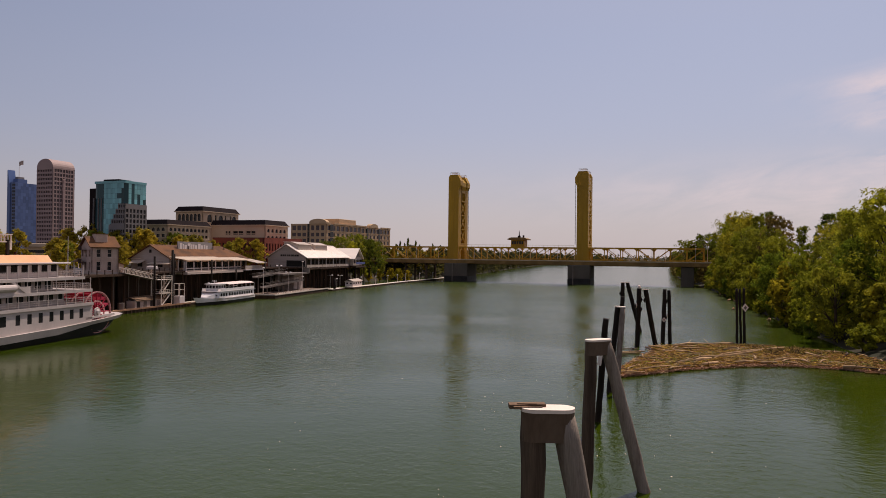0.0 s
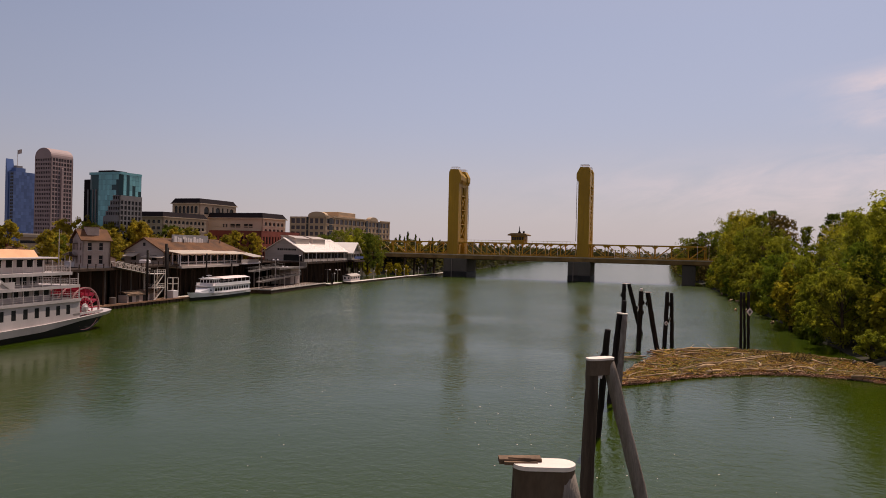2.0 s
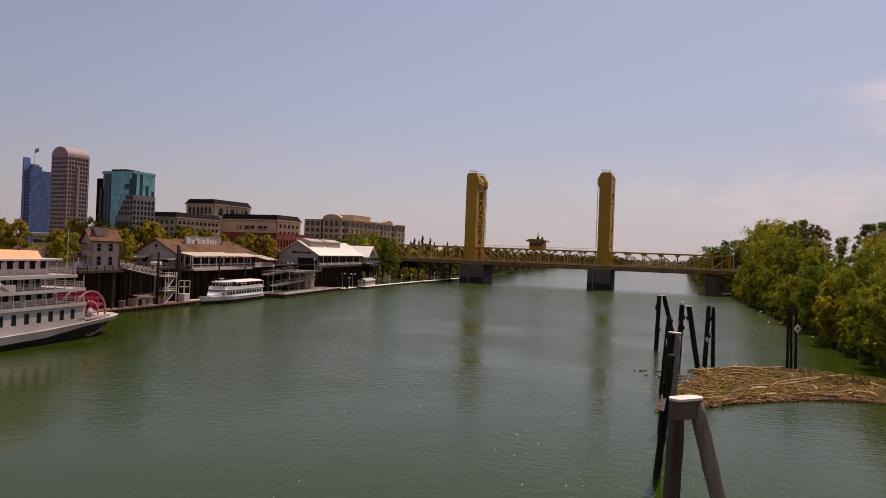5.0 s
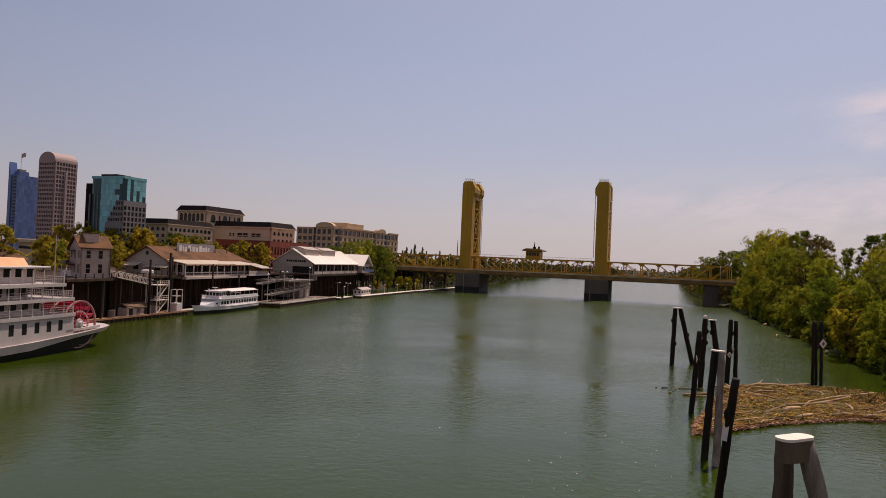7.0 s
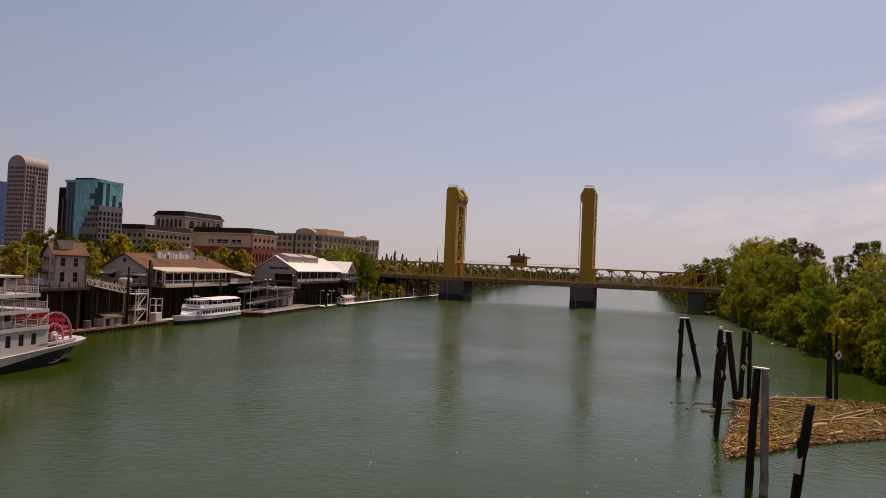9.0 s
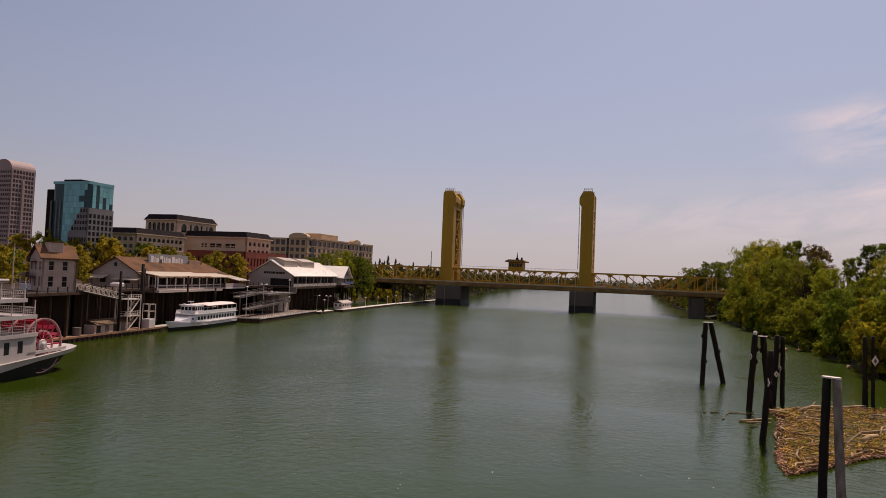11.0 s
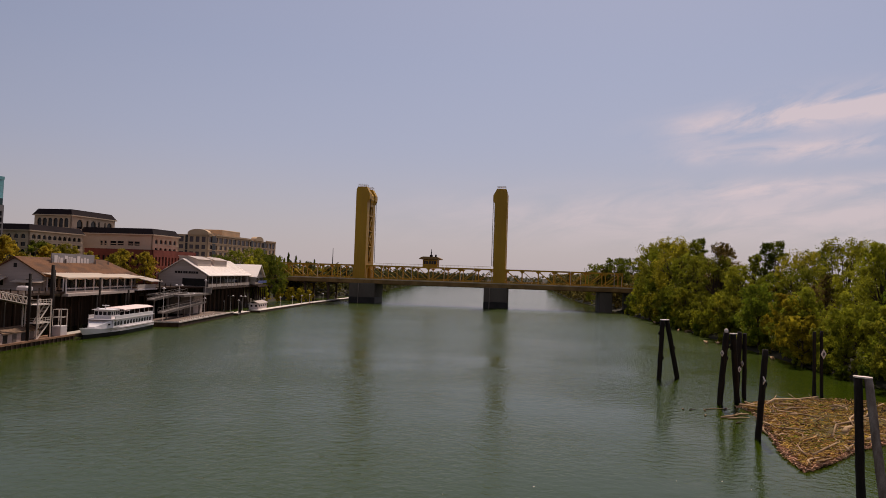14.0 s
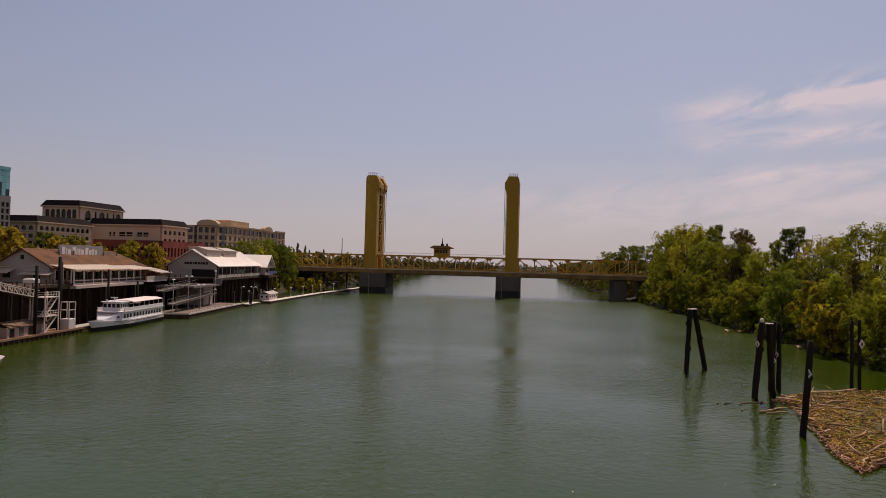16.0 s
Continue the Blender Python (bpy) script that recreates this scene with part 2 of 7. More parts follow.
    l.new(calm.outputs["Result"], cp.inputs[0]); l.new(pool.outputs["Result"], cp.inputs[1])
    rg = n.new("ShaderNodeMapRange"); rg.interpolation_type = "SMOOTHSTEP"
    rg.inputs["From Min"].default_value, rg.inputs["From Max"].default_value = 60, 240
    rg.inputs["To Min"].default_value, rg.inputs["To Max"].default_value = 0.11, 0.24
    l.new(sp.outputs["Y"], rg.inputs["Value"])
    slick = n.new("ShaderNodeMapRange"); slick.interpolation_type = "SMOOTHSTEP"
    slick.inputs["From Min"].default_value, slick.inputs["From Max"].default_value = 352, 372
    slick.inputs["To Min"].default_value, slick.inputs["To Max"].default_value = 1.0, 0.6
    l.new(wob.outputs["Value"], slick.inputs["Value"])
    rr = n.new("ShaderNodeMath"); rr.operation = "MULTIPLY"
    l.new(rg.outputs["Result"], rr.inputs[0]); l.new(slick.outputs["Result"], rr.inputs[1]); l.new(rr.outputs["Value"], b.inputs["Roughness"])
    cm = n.new("ShaderNodeMath"); cm.operation = "MULTIPLY"
    l.new(gst.outputs["Result"], cm.inputs[0]); l.new(cp.outputs["Value"], cm.inputs[1])
    cs = n.new("ShaderNodeMath"); cs.operation = "MULTIPLY"; cs.inputs[1].default_value = 0.28
    l.new(cp.outputs["Value"], cs.inputs[0])
    b1 = n.new("ShaderNodeBump"); b1.inputs["Distance"].default_value = 0.22
    b2 = n.new("ShaderNodeBump"); b2.inputs["Distance"].default_value, b2.inputs["Strength"].default_value = 0.35, 0.28
    l.new(cm.outputs["Value"], b1.inputs["Strength"]); l.new(cs.outputs["Value"], b2.inputs["Strength"])
    l.new(rip.outputs["Fac"], b1.inputs["Height"]); l.new(swl.outputs["Fac"], b2.inputs["Height"])
    l.new(b2.outputs["Normal"], b1.inputs["Normal"]); l.new(b1.outputs["Normal"], b.inputs["Normal"])
    return m


M_WATER = water_mat()
M_GROUND = mat("bank_earth", (0.036, 0.025, 0.012), 0.95, col2=(0.022, 0.022, 0.008), scale=0.5, bump=0.5)
M_GOLD = mat("gold_bridge_paint", (0.46, 0.25, 0.018), 0.5, var=0.10, scale=0.5, col2=(0.365, 0.188, 0.017), stretch=(1, 1, 0.15), bump=0.05)
M_CONC = mat("pier_concrete", (0.125, 0.10, 0.075), 0.9, var=0.15, scale=0.6, stretch=(1, 1, 0.3))
M_CONC_WET = mat("wet_pier_concrete", (0.035, 0.028, 0.023), 0.6, var=0.2, scale=1)
M_DECKTOP = mat("pale_deck_edge", (0.55, 0.43, 0.28), 0.8, var=0.2, scale=1)
M_DECKRUST = mat("deck_girder_paint", (0.274, 0.153, 0.050), 0.65, var=0.2, scale=0.8)
M_PILE = mat("weathered_pile_wood", (0.115, 0.074, 0.048), 0.9, var=0.45, scale=2.2, stretch=(4, 4, 0.25), bump=0.7, col2=(0.051, 0.030, 0.020))
M_PILE_GREY = mat("sun_greyed_pile_wood", (0.26, 0.20, 0.155), 0.9, var=0.45, scale=2.2, stretch=(4, 4, 0.25), bump=0.7, col2=(0.137, 0.094, 0.067))
M_PILE_DARK = mat("tarred_pile_wood", (0.026, 0.016, 0.011), 0.9, var=0.3, scale=2.2, stretch=(4, 4, 0.3), bump=0.6)
M_STEELCAP = mat("dolphin_steel", (0.165, 0.112, 0.078), 0.6, var=0.3, scale=2.5, col2=(0.105, 0.058, 0.034), stretch=(1, 1, 0.4), metal=0.2)
M_WHITECAP = mat("bleached_cap", (0.86, 0.67, 0.55), 0.8, var=0.06, scale=4)
M_PLANK = mat("old_plank", (0.20, 0.115, 0.065), 0.9, var=0.3, scale=5, bump=0.4)
M_DRIFT = mat("driftwood", (0.34, 0.17, 0.048), 0.95, var=0.4, scale=3, per=0.45, bump=0.4, col2=(0.17, 0.085, 0.026))
M_DRIFT_PALE = mat("bleached_driftwood", (0.47, 0.295, 0.15), 0.95, var=0.25, scale=3, per=0.25)
M_RAFT = mat("debris_mat", (0.085, 0.046, 0.013), 1.0, var=0.5, scale=0.3, col2=(0.085, 0.07, 0.016), bump=1.0)
M_BARKRED = mat("reddish_bark", (0.41, 0.215, 0.115), 0.95, var=0.4, scale=3, per=0.5, col2=(0.16, 0.08, 0.05))
M_REED = mat("dry_golden_reed", (0.50, 0.30, 0.05), 0.95, var=0.35, scale=3, per=0.4, col2=(0.22, 0.15, 0.024))
M_BARK = mat("bark", (0.085, 0.054, 0.034), 0.95, var=0.3, scale=3, stretch=(3, 3, 0.5), bump=0.6)
M_LEAF = leaf_mat("willow_leaves", (0.143, 0.184, 0.014), (0.365, 0.335, 0.022))
M_LEAF_OLIVE = leaf_mat("olive_leaves", (0.150, 0.167, 0.014), (0.378, 0.315, 0.022))
M_LEAF_DARK = leaf_mat("dark_leaves", (0.095, 0.122, 0.014), (0.235, 0.23, 0.02))
M_LEAF_GOLD = leaf_mat("yellowing_leaves", (0.29, 0.24, 0.015), (0.47, 0.335, 0.02))
M_LEAF_STREET = leaf_mat("dusty_street_leaves", (0.265, 0.22, 0.022), (0.53, 0.365, 0.03))
M_LEAF_RUST = leaf_mat("rusty_leaves", (0.17, 0.115, 0.03), (0.26, 0.165, 0.045))
M_LEAF_FAR = leaf_mat("far_leaves", (0.075, 0.075, 0.025), (0.17, 0.125, 0.03))
M_WHITE = mat("white_boat_paint", (0.64, 0.54, 0.50), 0.5, var=0.05, scale=1, bump=0.02, stretch=(1, 1, 0.4))
# steamer white, set darker than the tour boat's
M_STEAMWHITE = mat("duller_white_boat_paint", (0.53, 0.435, 0.395), 0.55, var=0.09, scale=1, bump=0.03, stretch=(1, 1, 0.4))
M_TOURWHITE = mat("bright_white_boat_paint", (0.78, 0.70, 0.67), 0.4, var=0.04, scale=1, bump=0.02)
M_HULL = mat("black_hull_paint", (0.012, 0.008, 0.007), 0.45, var=0.3, scale=1)
M_RED = mat("red_paddle_paint", (0.40, 0.022, 0.045), 0.5, var=0.15, scale=2)
# near-black; as an inside block it stands for unlit rooms
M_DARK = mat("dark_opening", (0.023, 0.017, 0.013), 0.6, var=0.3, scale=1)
M_GLASS = glass_mat("window_glass", (0.018, 0.016, 0.016))
M_TIMBER = mat("wharf_timber", (0.066, 0.034, 0.019), 0.9, var=0.35, scale=1.2, stretch=(2, 2, 0.3), bump=0.5)
M_DOCK = mat("dock_boards", (0.36, 0.185, 0.10), 0.9, var=0.25, scale=2, col2=(0.20, 0.105, 0.06))
M_LANDING = mat("worn_landing_deck", (0.19, 0.125, 0.09), 0.9, var=0.25, scale=1.5, col2=(0.12, 0.085, 0.065))
M_GREYSTEEL = mat("galvanised_steel", (0.195, 0.155, 0.13), 0.55, metal=0.3, var=0.12, scale=2)
M_LIGHTPOST = mat("pale_lamp_paint", (0.707, 0.574, 0.479), 0.5, var=0.08, scale=2)
M_BRICK = mat("red_brick", (0.195, 0.05, 0.033), 0.9, var=0.15, scale=1.2)
M_TAN = mat("tan_precast", (0.60, 0.43, 0.285), 0.85, var=0.07, scale=0.4)
M_TAN2 = mat("pale_hotel_stucco", (0.58, 0.385, 0.225), 0.85, var=0.07, scale=0.4)
M_SLATE = mat("dark_mansard", (0.022, 0.014, 0.014), 0.95, var=0.15, scale=0.6, spec=0.08)
M_ROOF = mat("brown_shingle_roof", (0.175, 0.074, 0.03), 0.9, var=0.3, scale=0.9, col2=(0.085, 0.042, 0.022), bump=0.6, stretch=(1, 1, 3))
M_WHITEROOF = mat("white_metal_roof", (0.95, 0.80, 0.68), 0.45, var=0.06, scale=0.8, stretch=(0.3, 3, 1))
M_GREYWALL = mat("grey_clapboard", (0.47, 0.37, 0.31), 0.85, var=0.1, scale=1, stretch=(0.4, 0.4, 5), bump=0.4)
M_SIGN = mat("grey_sign_board", (0.27, 0.235, 0.225), 0.8, var=0.12, scale=1)
M_BLUECLOTH = mat("faded_blue_canvas", (0.10, 0.12, 0.27), 0.85, var=0.1, scale=1)
M_PINKWALL = mat("dusty_pink_stucco", (0.56, 0.40, 0.32), 0.9, var=0.14, scale=0.8)
M_AWNING = mat("cream_awning", (0.80, 0.66, 0.53), 0.85, var=0.06, scale=1.5)
for cloth in (M_AWNING,):                            # thin canvas lets some sun through
    cn, cl = cloth.node_tree.nodes, cloth.node_tree.links
    tl, mxs = cn.new("ShaderNodeBsdfTranslucent"), cn.new("ShaderNodeMixShader")
    tl.inputs["Color"].default_value, mxs.inputs["Fac"].default_value = (0.80, 0.64, 0.47, 1), 0.45
    cl.new(cn["Principled BSDF"].outputs["BSDF"], mxs.inputs[1]); cl.new(tl.outputs["BSDF"], mxs.inputs[2])
    cl.new(mxs.outputs["Shader"], cn["Material Output"].inputs["Surface"])
M_PALERED = mat("sun_faded_red_paint", (0.60, 0.27, 0.25), 0.6, var=0.1, scale=2)
M_CANOPY = mat("faded_rose_canopy", (0.84, 0.62, 0.55), 0.7, var=0.08, scale=1.2)
M_ORANGE = mat("peach_canopy", (0.855, 0.436, 0.227), 0.85, var=0.08, scale=1.5)
M_TEAL = glass_mat("teal_curtain_wall", (0.19, 0.44, 0.45), 0.04)
M_TEAL_DARK = glass_mat("dark_teal_glass", (0.014, 0.05, 0.055), 0.05)
M_BRONZEGLASS = glass_mat("bronze_tinted_glass", (0.085, 0.058, 0.058), 0.1)
M_BLUEGLASS = glass_mat("blue_curtain_wall", (0.10, 0.145, 0.29), 0.05)
M_PINKSTONE = mat("rose_granite", (0.40, 0.27, 0.24), 0.7, var=0.06, scale=0.3)
M_GREYSTONE = mat("grey_granite", (0.228, 0.198, 0.185), 0.7, var=0.08, scale=0.3)


# ---- mesh helpers ----
def thing(name, m, label, category, group="", kind=""):
    ob = new(name)
    ob.empty_display_size = 0.5
    ob.matrix_world = m
    return tagged(ob, label, category, group, kind)


def mesh_of(bm, material, name="mesh", smooth=False):
    bm.normal_update()
    me = bpy.data.meshes.new(name)
    bm.to_mesh(me)
    bm.free()
    me.materials.append(material)
    if smooth:
        me.polygons.foreach_set("use_smooth", [True] * len(me.polygons))
    return me


def part(name, bm, material, parent, label="", smooth=False, m=None):
    me = bm if isinstance(bm, bpy.types.Mesh) else mesh_of(bm, material, name, smooth)
    ob = new(name, me)
    ob.parent = parent
    if m is not None:
        ob.matrix_basis = m
    if label:
        ob["label"] = label
    return ob


def solid(name, bm, material, label, category, m=None, group="", kind="", smooth=False):
    ob = new(name, mesh_of(bm, material, name, smooth))
    if m is not None:
        ob.matrix_world = m
    return tagged(ob, label, category, group, kind)


def B():
    return bmesh.new()


def box(bm, x0, x1, y0, y1, z0, z1, ch=0.0):
    """A box; ch: chamfer of its upright and top edges."""
    if ch <= 0:
        v = [bm.verts.new(p) for p in ((x0, y0, z0), (x1, y0, z0), (x1, y1, z0), (x0, y1, z0), (x0, y0, z1), (x1, y0, z1), (x1, y1, z1), (x0, y1, z1))]
        for f in ((3, 2, 1, 0), (4, 5, 6, 7), (0, 1, 5, 4), (1, 2, 6, 5), (2, 3, 7, 6), (3, 0, 4, 7)):
            bm.faces.new([v[i] for i in f])
        return bm
    rings = []
    for z, i in ((z0, ch), (z1 - ch, ch), (z1, ch * 2)):
        a0, a1, b0, b1 = x0, x1, y0, y1
        if z == z1:
            a0, a1, b0, b1 = x0 + ch, x1 - ch, y0 + ch, y1 - ch
        rings.append([bm.verts.new((x, y, z)) for x, y in ((a0 + ch, b0), (a1 - ch, b0), (a1, b0 + ch), (a1, b1 - ch), (a1 - ch, b1), (a0 + ch, b1), (a0, b1 - ch), (a0, b0 + ch))])
    for r, s in zip(rings, rings[1:]):
        for i in range(8):
            bm.faces.new((r[i], r[(i + 1) % 8], s[(i + 1) % 8], s[i]))
    bm.faces.new(rings[0][::-1]); bm.faces.new(rings[-1])
    return bm


def prism(bm, poly, axis, a, b):
    """poly: outline in the plane across axis, extruded from a to b. x: (y, z), y: (x, z), z: (x, y)."""
    def at(p, q):
        return (q, p[0], p[1]) if axis == "x" else (p[0], q, p[1]) if axis == "y" else (p[0], p[1], q)
    r = [bm.verts.new(at(p, a)) for p in poly]
    s = [bm.verts.new(at(p, b)) for p in poly]
    k = len(poly)
    for i in range(k):
        bm.faces.new((r[i], r[(i + 1) % k], s[(i + 1) % k], s[i]))
    bm.faces.new(r[::-1]); bm.faces.new(s)
    return bm


def beam(bm, p, q, w, h, up=(0, 0, 1)):
    """A square timber from p to q, w wide, h high."""
    p, q = Vector(p), Vector(q)
    d = (q - p).normalized()
    u = Vector(up)
    if abs(d.dot(u)) > 0.98:
        u = Vector((0, 1, 0))
    s = d.cross(u).normalized() * (w / 2)
    u = s.cross(d).normalized() * (h / 2)
    v = [bm.verts.new(c + i * s + j * u) for c in (p, q) for i, j in ((-1, -1), (1, -1), (1, 1), (-1, 1))]
    for f in ((0, 1, 2, 3), (7, 6, 5, 4), (0, 4, 5, 1), (1, 5, 6, 2), (2, 6, 7, 3), (3, 7, 4, 0)):
        bm.faces.new([v[i] for i in f])
    return bm


def tube(bm, pts, radii, n=10, caps=True):
    """A round bar through pts with its radius at each."""
    pts = [Vector(p) for p in pts]
    rings = []
    for i, p in enumerate(pts):
        d = (pts[min(i + 1, len(pts) - 1)] - pts[max(i - 1, 0)]).normalized()
        a = d.orthogonal().normalized() if abs(d.z) < 0.9 else Vector((1, 0, 0)).cross(d).normalized()
        b = d.cross(a)
        rings.append([bm.verts.new(p + radii[i] * (math.cos(k * 2 * math.pi / n) * a + math.sin(k * 2 * math.pi / n) * b)) for k in range(n)])
    for r, s in zip(rings, rings[1:]):
        for k in range(n):
            bm.faces.new((r[k], r[(k + 1) % n], s[(k + 1) % n], s[k]))
    if caps:
        bm.faces.new(rings[0][::-1]); bm.faces.new(rings[-1])
    return bm


def ring(bm, c, r_in, r_out, thick, n=32):
    """A flat hoop round c in the y-z plane, thick along x."""
    cx, cy, cz = c
    vs = []
    for k in range(n):
        a = 2 * math.pi * k / n
        vs.append([bm.verts.new((cx + dx, cy + r * math.cos(a), cz + r * math.sin(a))) for dx, r in ((-thick / 2, r_in), (-thick / 2, r_out), (thick / 2, r_out), (thick / 2, r_in))])
    for k in range(n):
        p, q = vs[k], vs[(k + 1) % n]
        for i in range(4):
            bm.faces.new((p[i], p[(i + 1) % 4], q[(i + 1) % 4], q[i]))
    return bm


# ---- river and banks ----
LEFT = [(-600, -190), (-200, -140), (0, -116), (60, -104), (100, -97), (140, -91), (170, -85), (210, -77), (250, -68), (300, -56), (340, -46), (372, -36), (420, -14), (520, 22), (700, 55), (1060, 140), (1400, 330), (2000, 1200), (6000, 6000)]
RIGHT = [(-600, -20), (-200, 25), (0, 48), (60, 54), (105, 60), (132, 66), (169, 76), (236, 95), (350, 123), (475, 152), (880, 275), (1000, 350), (1200, 640), (1400, 1200), (2000, 3000), (6000, 9000)]


def shore(table, y):
    for (a, xa), (b, xb) in zip(table, table[1:]):
        if y <= b:
            return xa + (xb - xa) * (y - a) / (b - a)
    return table[-1][1]


def build_ground():
    bm = B()
    ys = list(range(-600, 0, 100)) + list(range(0, 460, 10)) + list(range(460, 1100, 40)) + [1150, 1250, 1400, 1700, 2200, 3200, 4800]
    offl = [-4500, -2000, -900, -400, -180, -90, -45, -22, -10, -5, -2, 0, 3, 8]
    offr = [-8, -3, 0, 2, 5, 10, 22, 45, 90, 180, 400, 900, 2000, 4500]
    rows = []
    for y in ys:
        xl, xr = shore(LEFT, y), shore(RIGHT, y)
        row = []
        for o in offl:
            hl = 8.8 if y < 330 else 8.8 - 4 * min(1, (y - 330) / 120)
            z = -4 if o >= 8 else -1.6 if o >= 3 else hl * min(1.0, max(0.0, (-o - 1) / 11)) - 0.25 if o > -22 else hl
            row.append(bm.verts.new((xl + o, y, z + 0.35 * noise.noise((xl + o, y * 0.2, 0)) * (o < 0))))
        row.append(bm.verts.new(((xl + xr) / 2, y, -6)))
        for o in offr:
            z = -4 if o <= -8 else -1.5 if o <= -3 else 3.6 * min(1.0, max(0.0, o / 14)) - 0.2
            row.append(bm.verts.new((xr + o, y, z + 0.5 * noise.noise((xr + o, y * 0.2, 3)) * (o > 0))))
        rows.append(row)
    for r, s in zip(rows, rows[1:]):
        for i in range(len(r) - 1):
            bm.faces.new((r[i], r[i + 1], s[i + 1], s[i]))
    solid("ground", bm, M_GROUND, "earth river banks and level land to the horizon", "ground", kind="structure", smooth=True)


build_ground()
bm = B()
vs = [bm.verts.new(p) for p in ((-5000, -1500, 0), (5000, -1500, 0), (5000, 5000, 0), (-5000, 5000, 0))]
bm.faces.new(vs)
solid("water", bm, M_WATER, "murky green river with small wind ripples", "river", kind="structure")


# ---- lift bridge ----
def build_bridge():
    br = thing("lift_bridge", pose(30.34, 353.74, 0, 0, 0, -17.8), "golden steel vertical-lift bridge with two tall towers on concrete piers", "bridge")
    for side in (-1, 1):
        S = side * 34.3
        inn = -side                                   # towards the lift span
        tb = B()
        prof = [(-2.85, 10.2), (2.85, 10.2), (2.85, 49.6), (3.9, 51.4), (3.9, 54.0), (2.2, 57.2), (-2.2, 57.2), (-2.85, 55.9)]
        prof = [(S + inn * u, z) for u, z in prof]
        prism(tb, prof, "y", 0, 4.6)
        tower = part("tower", tb, M_GOLD, br)
        part("far_leg", prism(B(), prof, "y", 12.5, 17.1), M_GOLD, tower)
        for v0 in (0, 12.5):
            for u in (-2.54, 2.54, 0):                # raised corner and middle strips
                w = 0.32 if u else 0.10
                part("corner_strip", box(B(), S + u - w, S + u + w, v0 - 0.12, v0, 10.3, 54.8), M_GOLD, tower)
            for z in (16, 22, 27.5, 33, 38.5, 44, 49.5):
                part("plate_seam", box(B(), S - 2.8, S + 2.8, v0 - 0.06, v0, z, z + 0.16), M_GOLD, tower)
        for u in (-2.5, 2.5):                         # lattice between the legs
            for z0, z1 in ((20.5, 27.8), (28.2, 35.5), (35.9, 43.0)):
                bb = B()
                beam(bb, (S + u, 4.6, z0), (S + u, 12.5, z1), 0.45, 0.75)
                beam(bb, (S + u, 12.5, z0), (S + u, 4.6, z1), 0.45, 0.75)
                part("cross_brace", bb, M_GOLD, tower)
            for z, h in ((20.0, 1.0), (28.0, 0.6), (35.7, 0.6), (43.4, 0.8), (48.6, 1.2)):
                part("strut", box(B(), S + u - 0.3, S + u + 0.3, 4.6, 12.5, z - h / 2, z + h / 2), M_GOLD, tower)
            for v in (4.9, 12.2):                     # flanges on the inner edges of the legs
                part("flange", box(B(), S + u - 0.25, S + u + 0.25, v - 0.28, v + 0.28, 20.6, 48.0), M_GOLD, tower)
            for v in (6.8, 10.3):
                part("slat", box(B(), S + u - 0.15, S + u + 0.15, v - 0.3, v + 0.3, 43.8, 48.0), M_GOLD, tower)
            ab = B()                                  # arched portal over the road
            pts = [(4.6, 10.2), (5.3, 10.2), (5.3, 15.5)] + [(8.55 - 3.25 * math.cos(a), 15.5 + 3.2 * math.sin(a)) for a in [math.pi * k / 10 for k in range(1, 10)]] + [(11.8, 15.5), (11.8, 10.2), (12.5, 10.2), (12.5, 20.0), (4.6, 20.0)]
            prism(ab, pts, "x", S + u - 0.3, S + u + 0.3)
            part("portal_arch", ab, M_GOLD, tower)
        hb = B()
        prism(hb, [(S + inn * u, z) for u, z in ((-2.6, 49.2), (2.6, 49.2), (3.4, 51.4), (3.4, 53.6), (2.0, 55.6), (-2.0, 55.6), (-2.6, 54.6))], "y", 4.6, 12.5)
        part("sheave_house", hb, M_GOLD, tower)
        for v0, v1 in ((0.4, 4.2), (12.9, 16.7)):
            rb = B()
            for v in (v0, v1):
                box(rb, S - 2.05, S - 1.95, v0, v1, 58.4, 58.5)
                box(rb, S + 1.95, S + 2.05, v0, v1, 58.4, 58.5)
            for u in (-2.0, -1, 0, 1, 2.0):
                for v in (v0, v1):
                    box(rb, S + u - 0.05, S + u + 0.05, v - 0.05, v + 0.05, 57.2, 58.5)
            for v in (v0, v1):
                box(rb, S - 2.05, S + 2.05, v - 0.05, v + 0.05, 58.4, 58.55)
                box(rb, S - 2.05, S + 2.05, v - 0.03, v + 0.03, 57.8, 57.88)
            part("top_railing", rb, M_LIGHTPOST, tower)
        for v in (2.2, 15):
            cb = B()
            for du in (3.75, 3.95):
                tube(cb, [(S + inn * du, v, 20), (S + inn * du, v, 51.5)], [0.07, 0.07], 5)
            part("lift_cable", cb, M_DARK, tower)
        # pier
        u0, u1 = sorted((S - inn * 4.3, S + inn * (8.6 if side < 0 else 7.0)))
        pier = part("pier", box(B(), u0, u1, -2.0, 16.2, 2.9, 9.7, 0.35), M_CONC, br, "grey concrete river pier")
        part("footing", box(B(), u0 - 0.06, u1 + 0.06, -2.06, 16.26, -5, 2.9, 0.3), M_CONC_WET, pier, "dark wet concrete footing")
        fp = S + inn * (0.4 if side < 0 else 4.2)
        part("fender_pole", tube(B(), [(fp, -2.4, -1), (fp, -2.4, 9.6)], [0.22, 0.22], 8), M_PILE_GREY, pier)
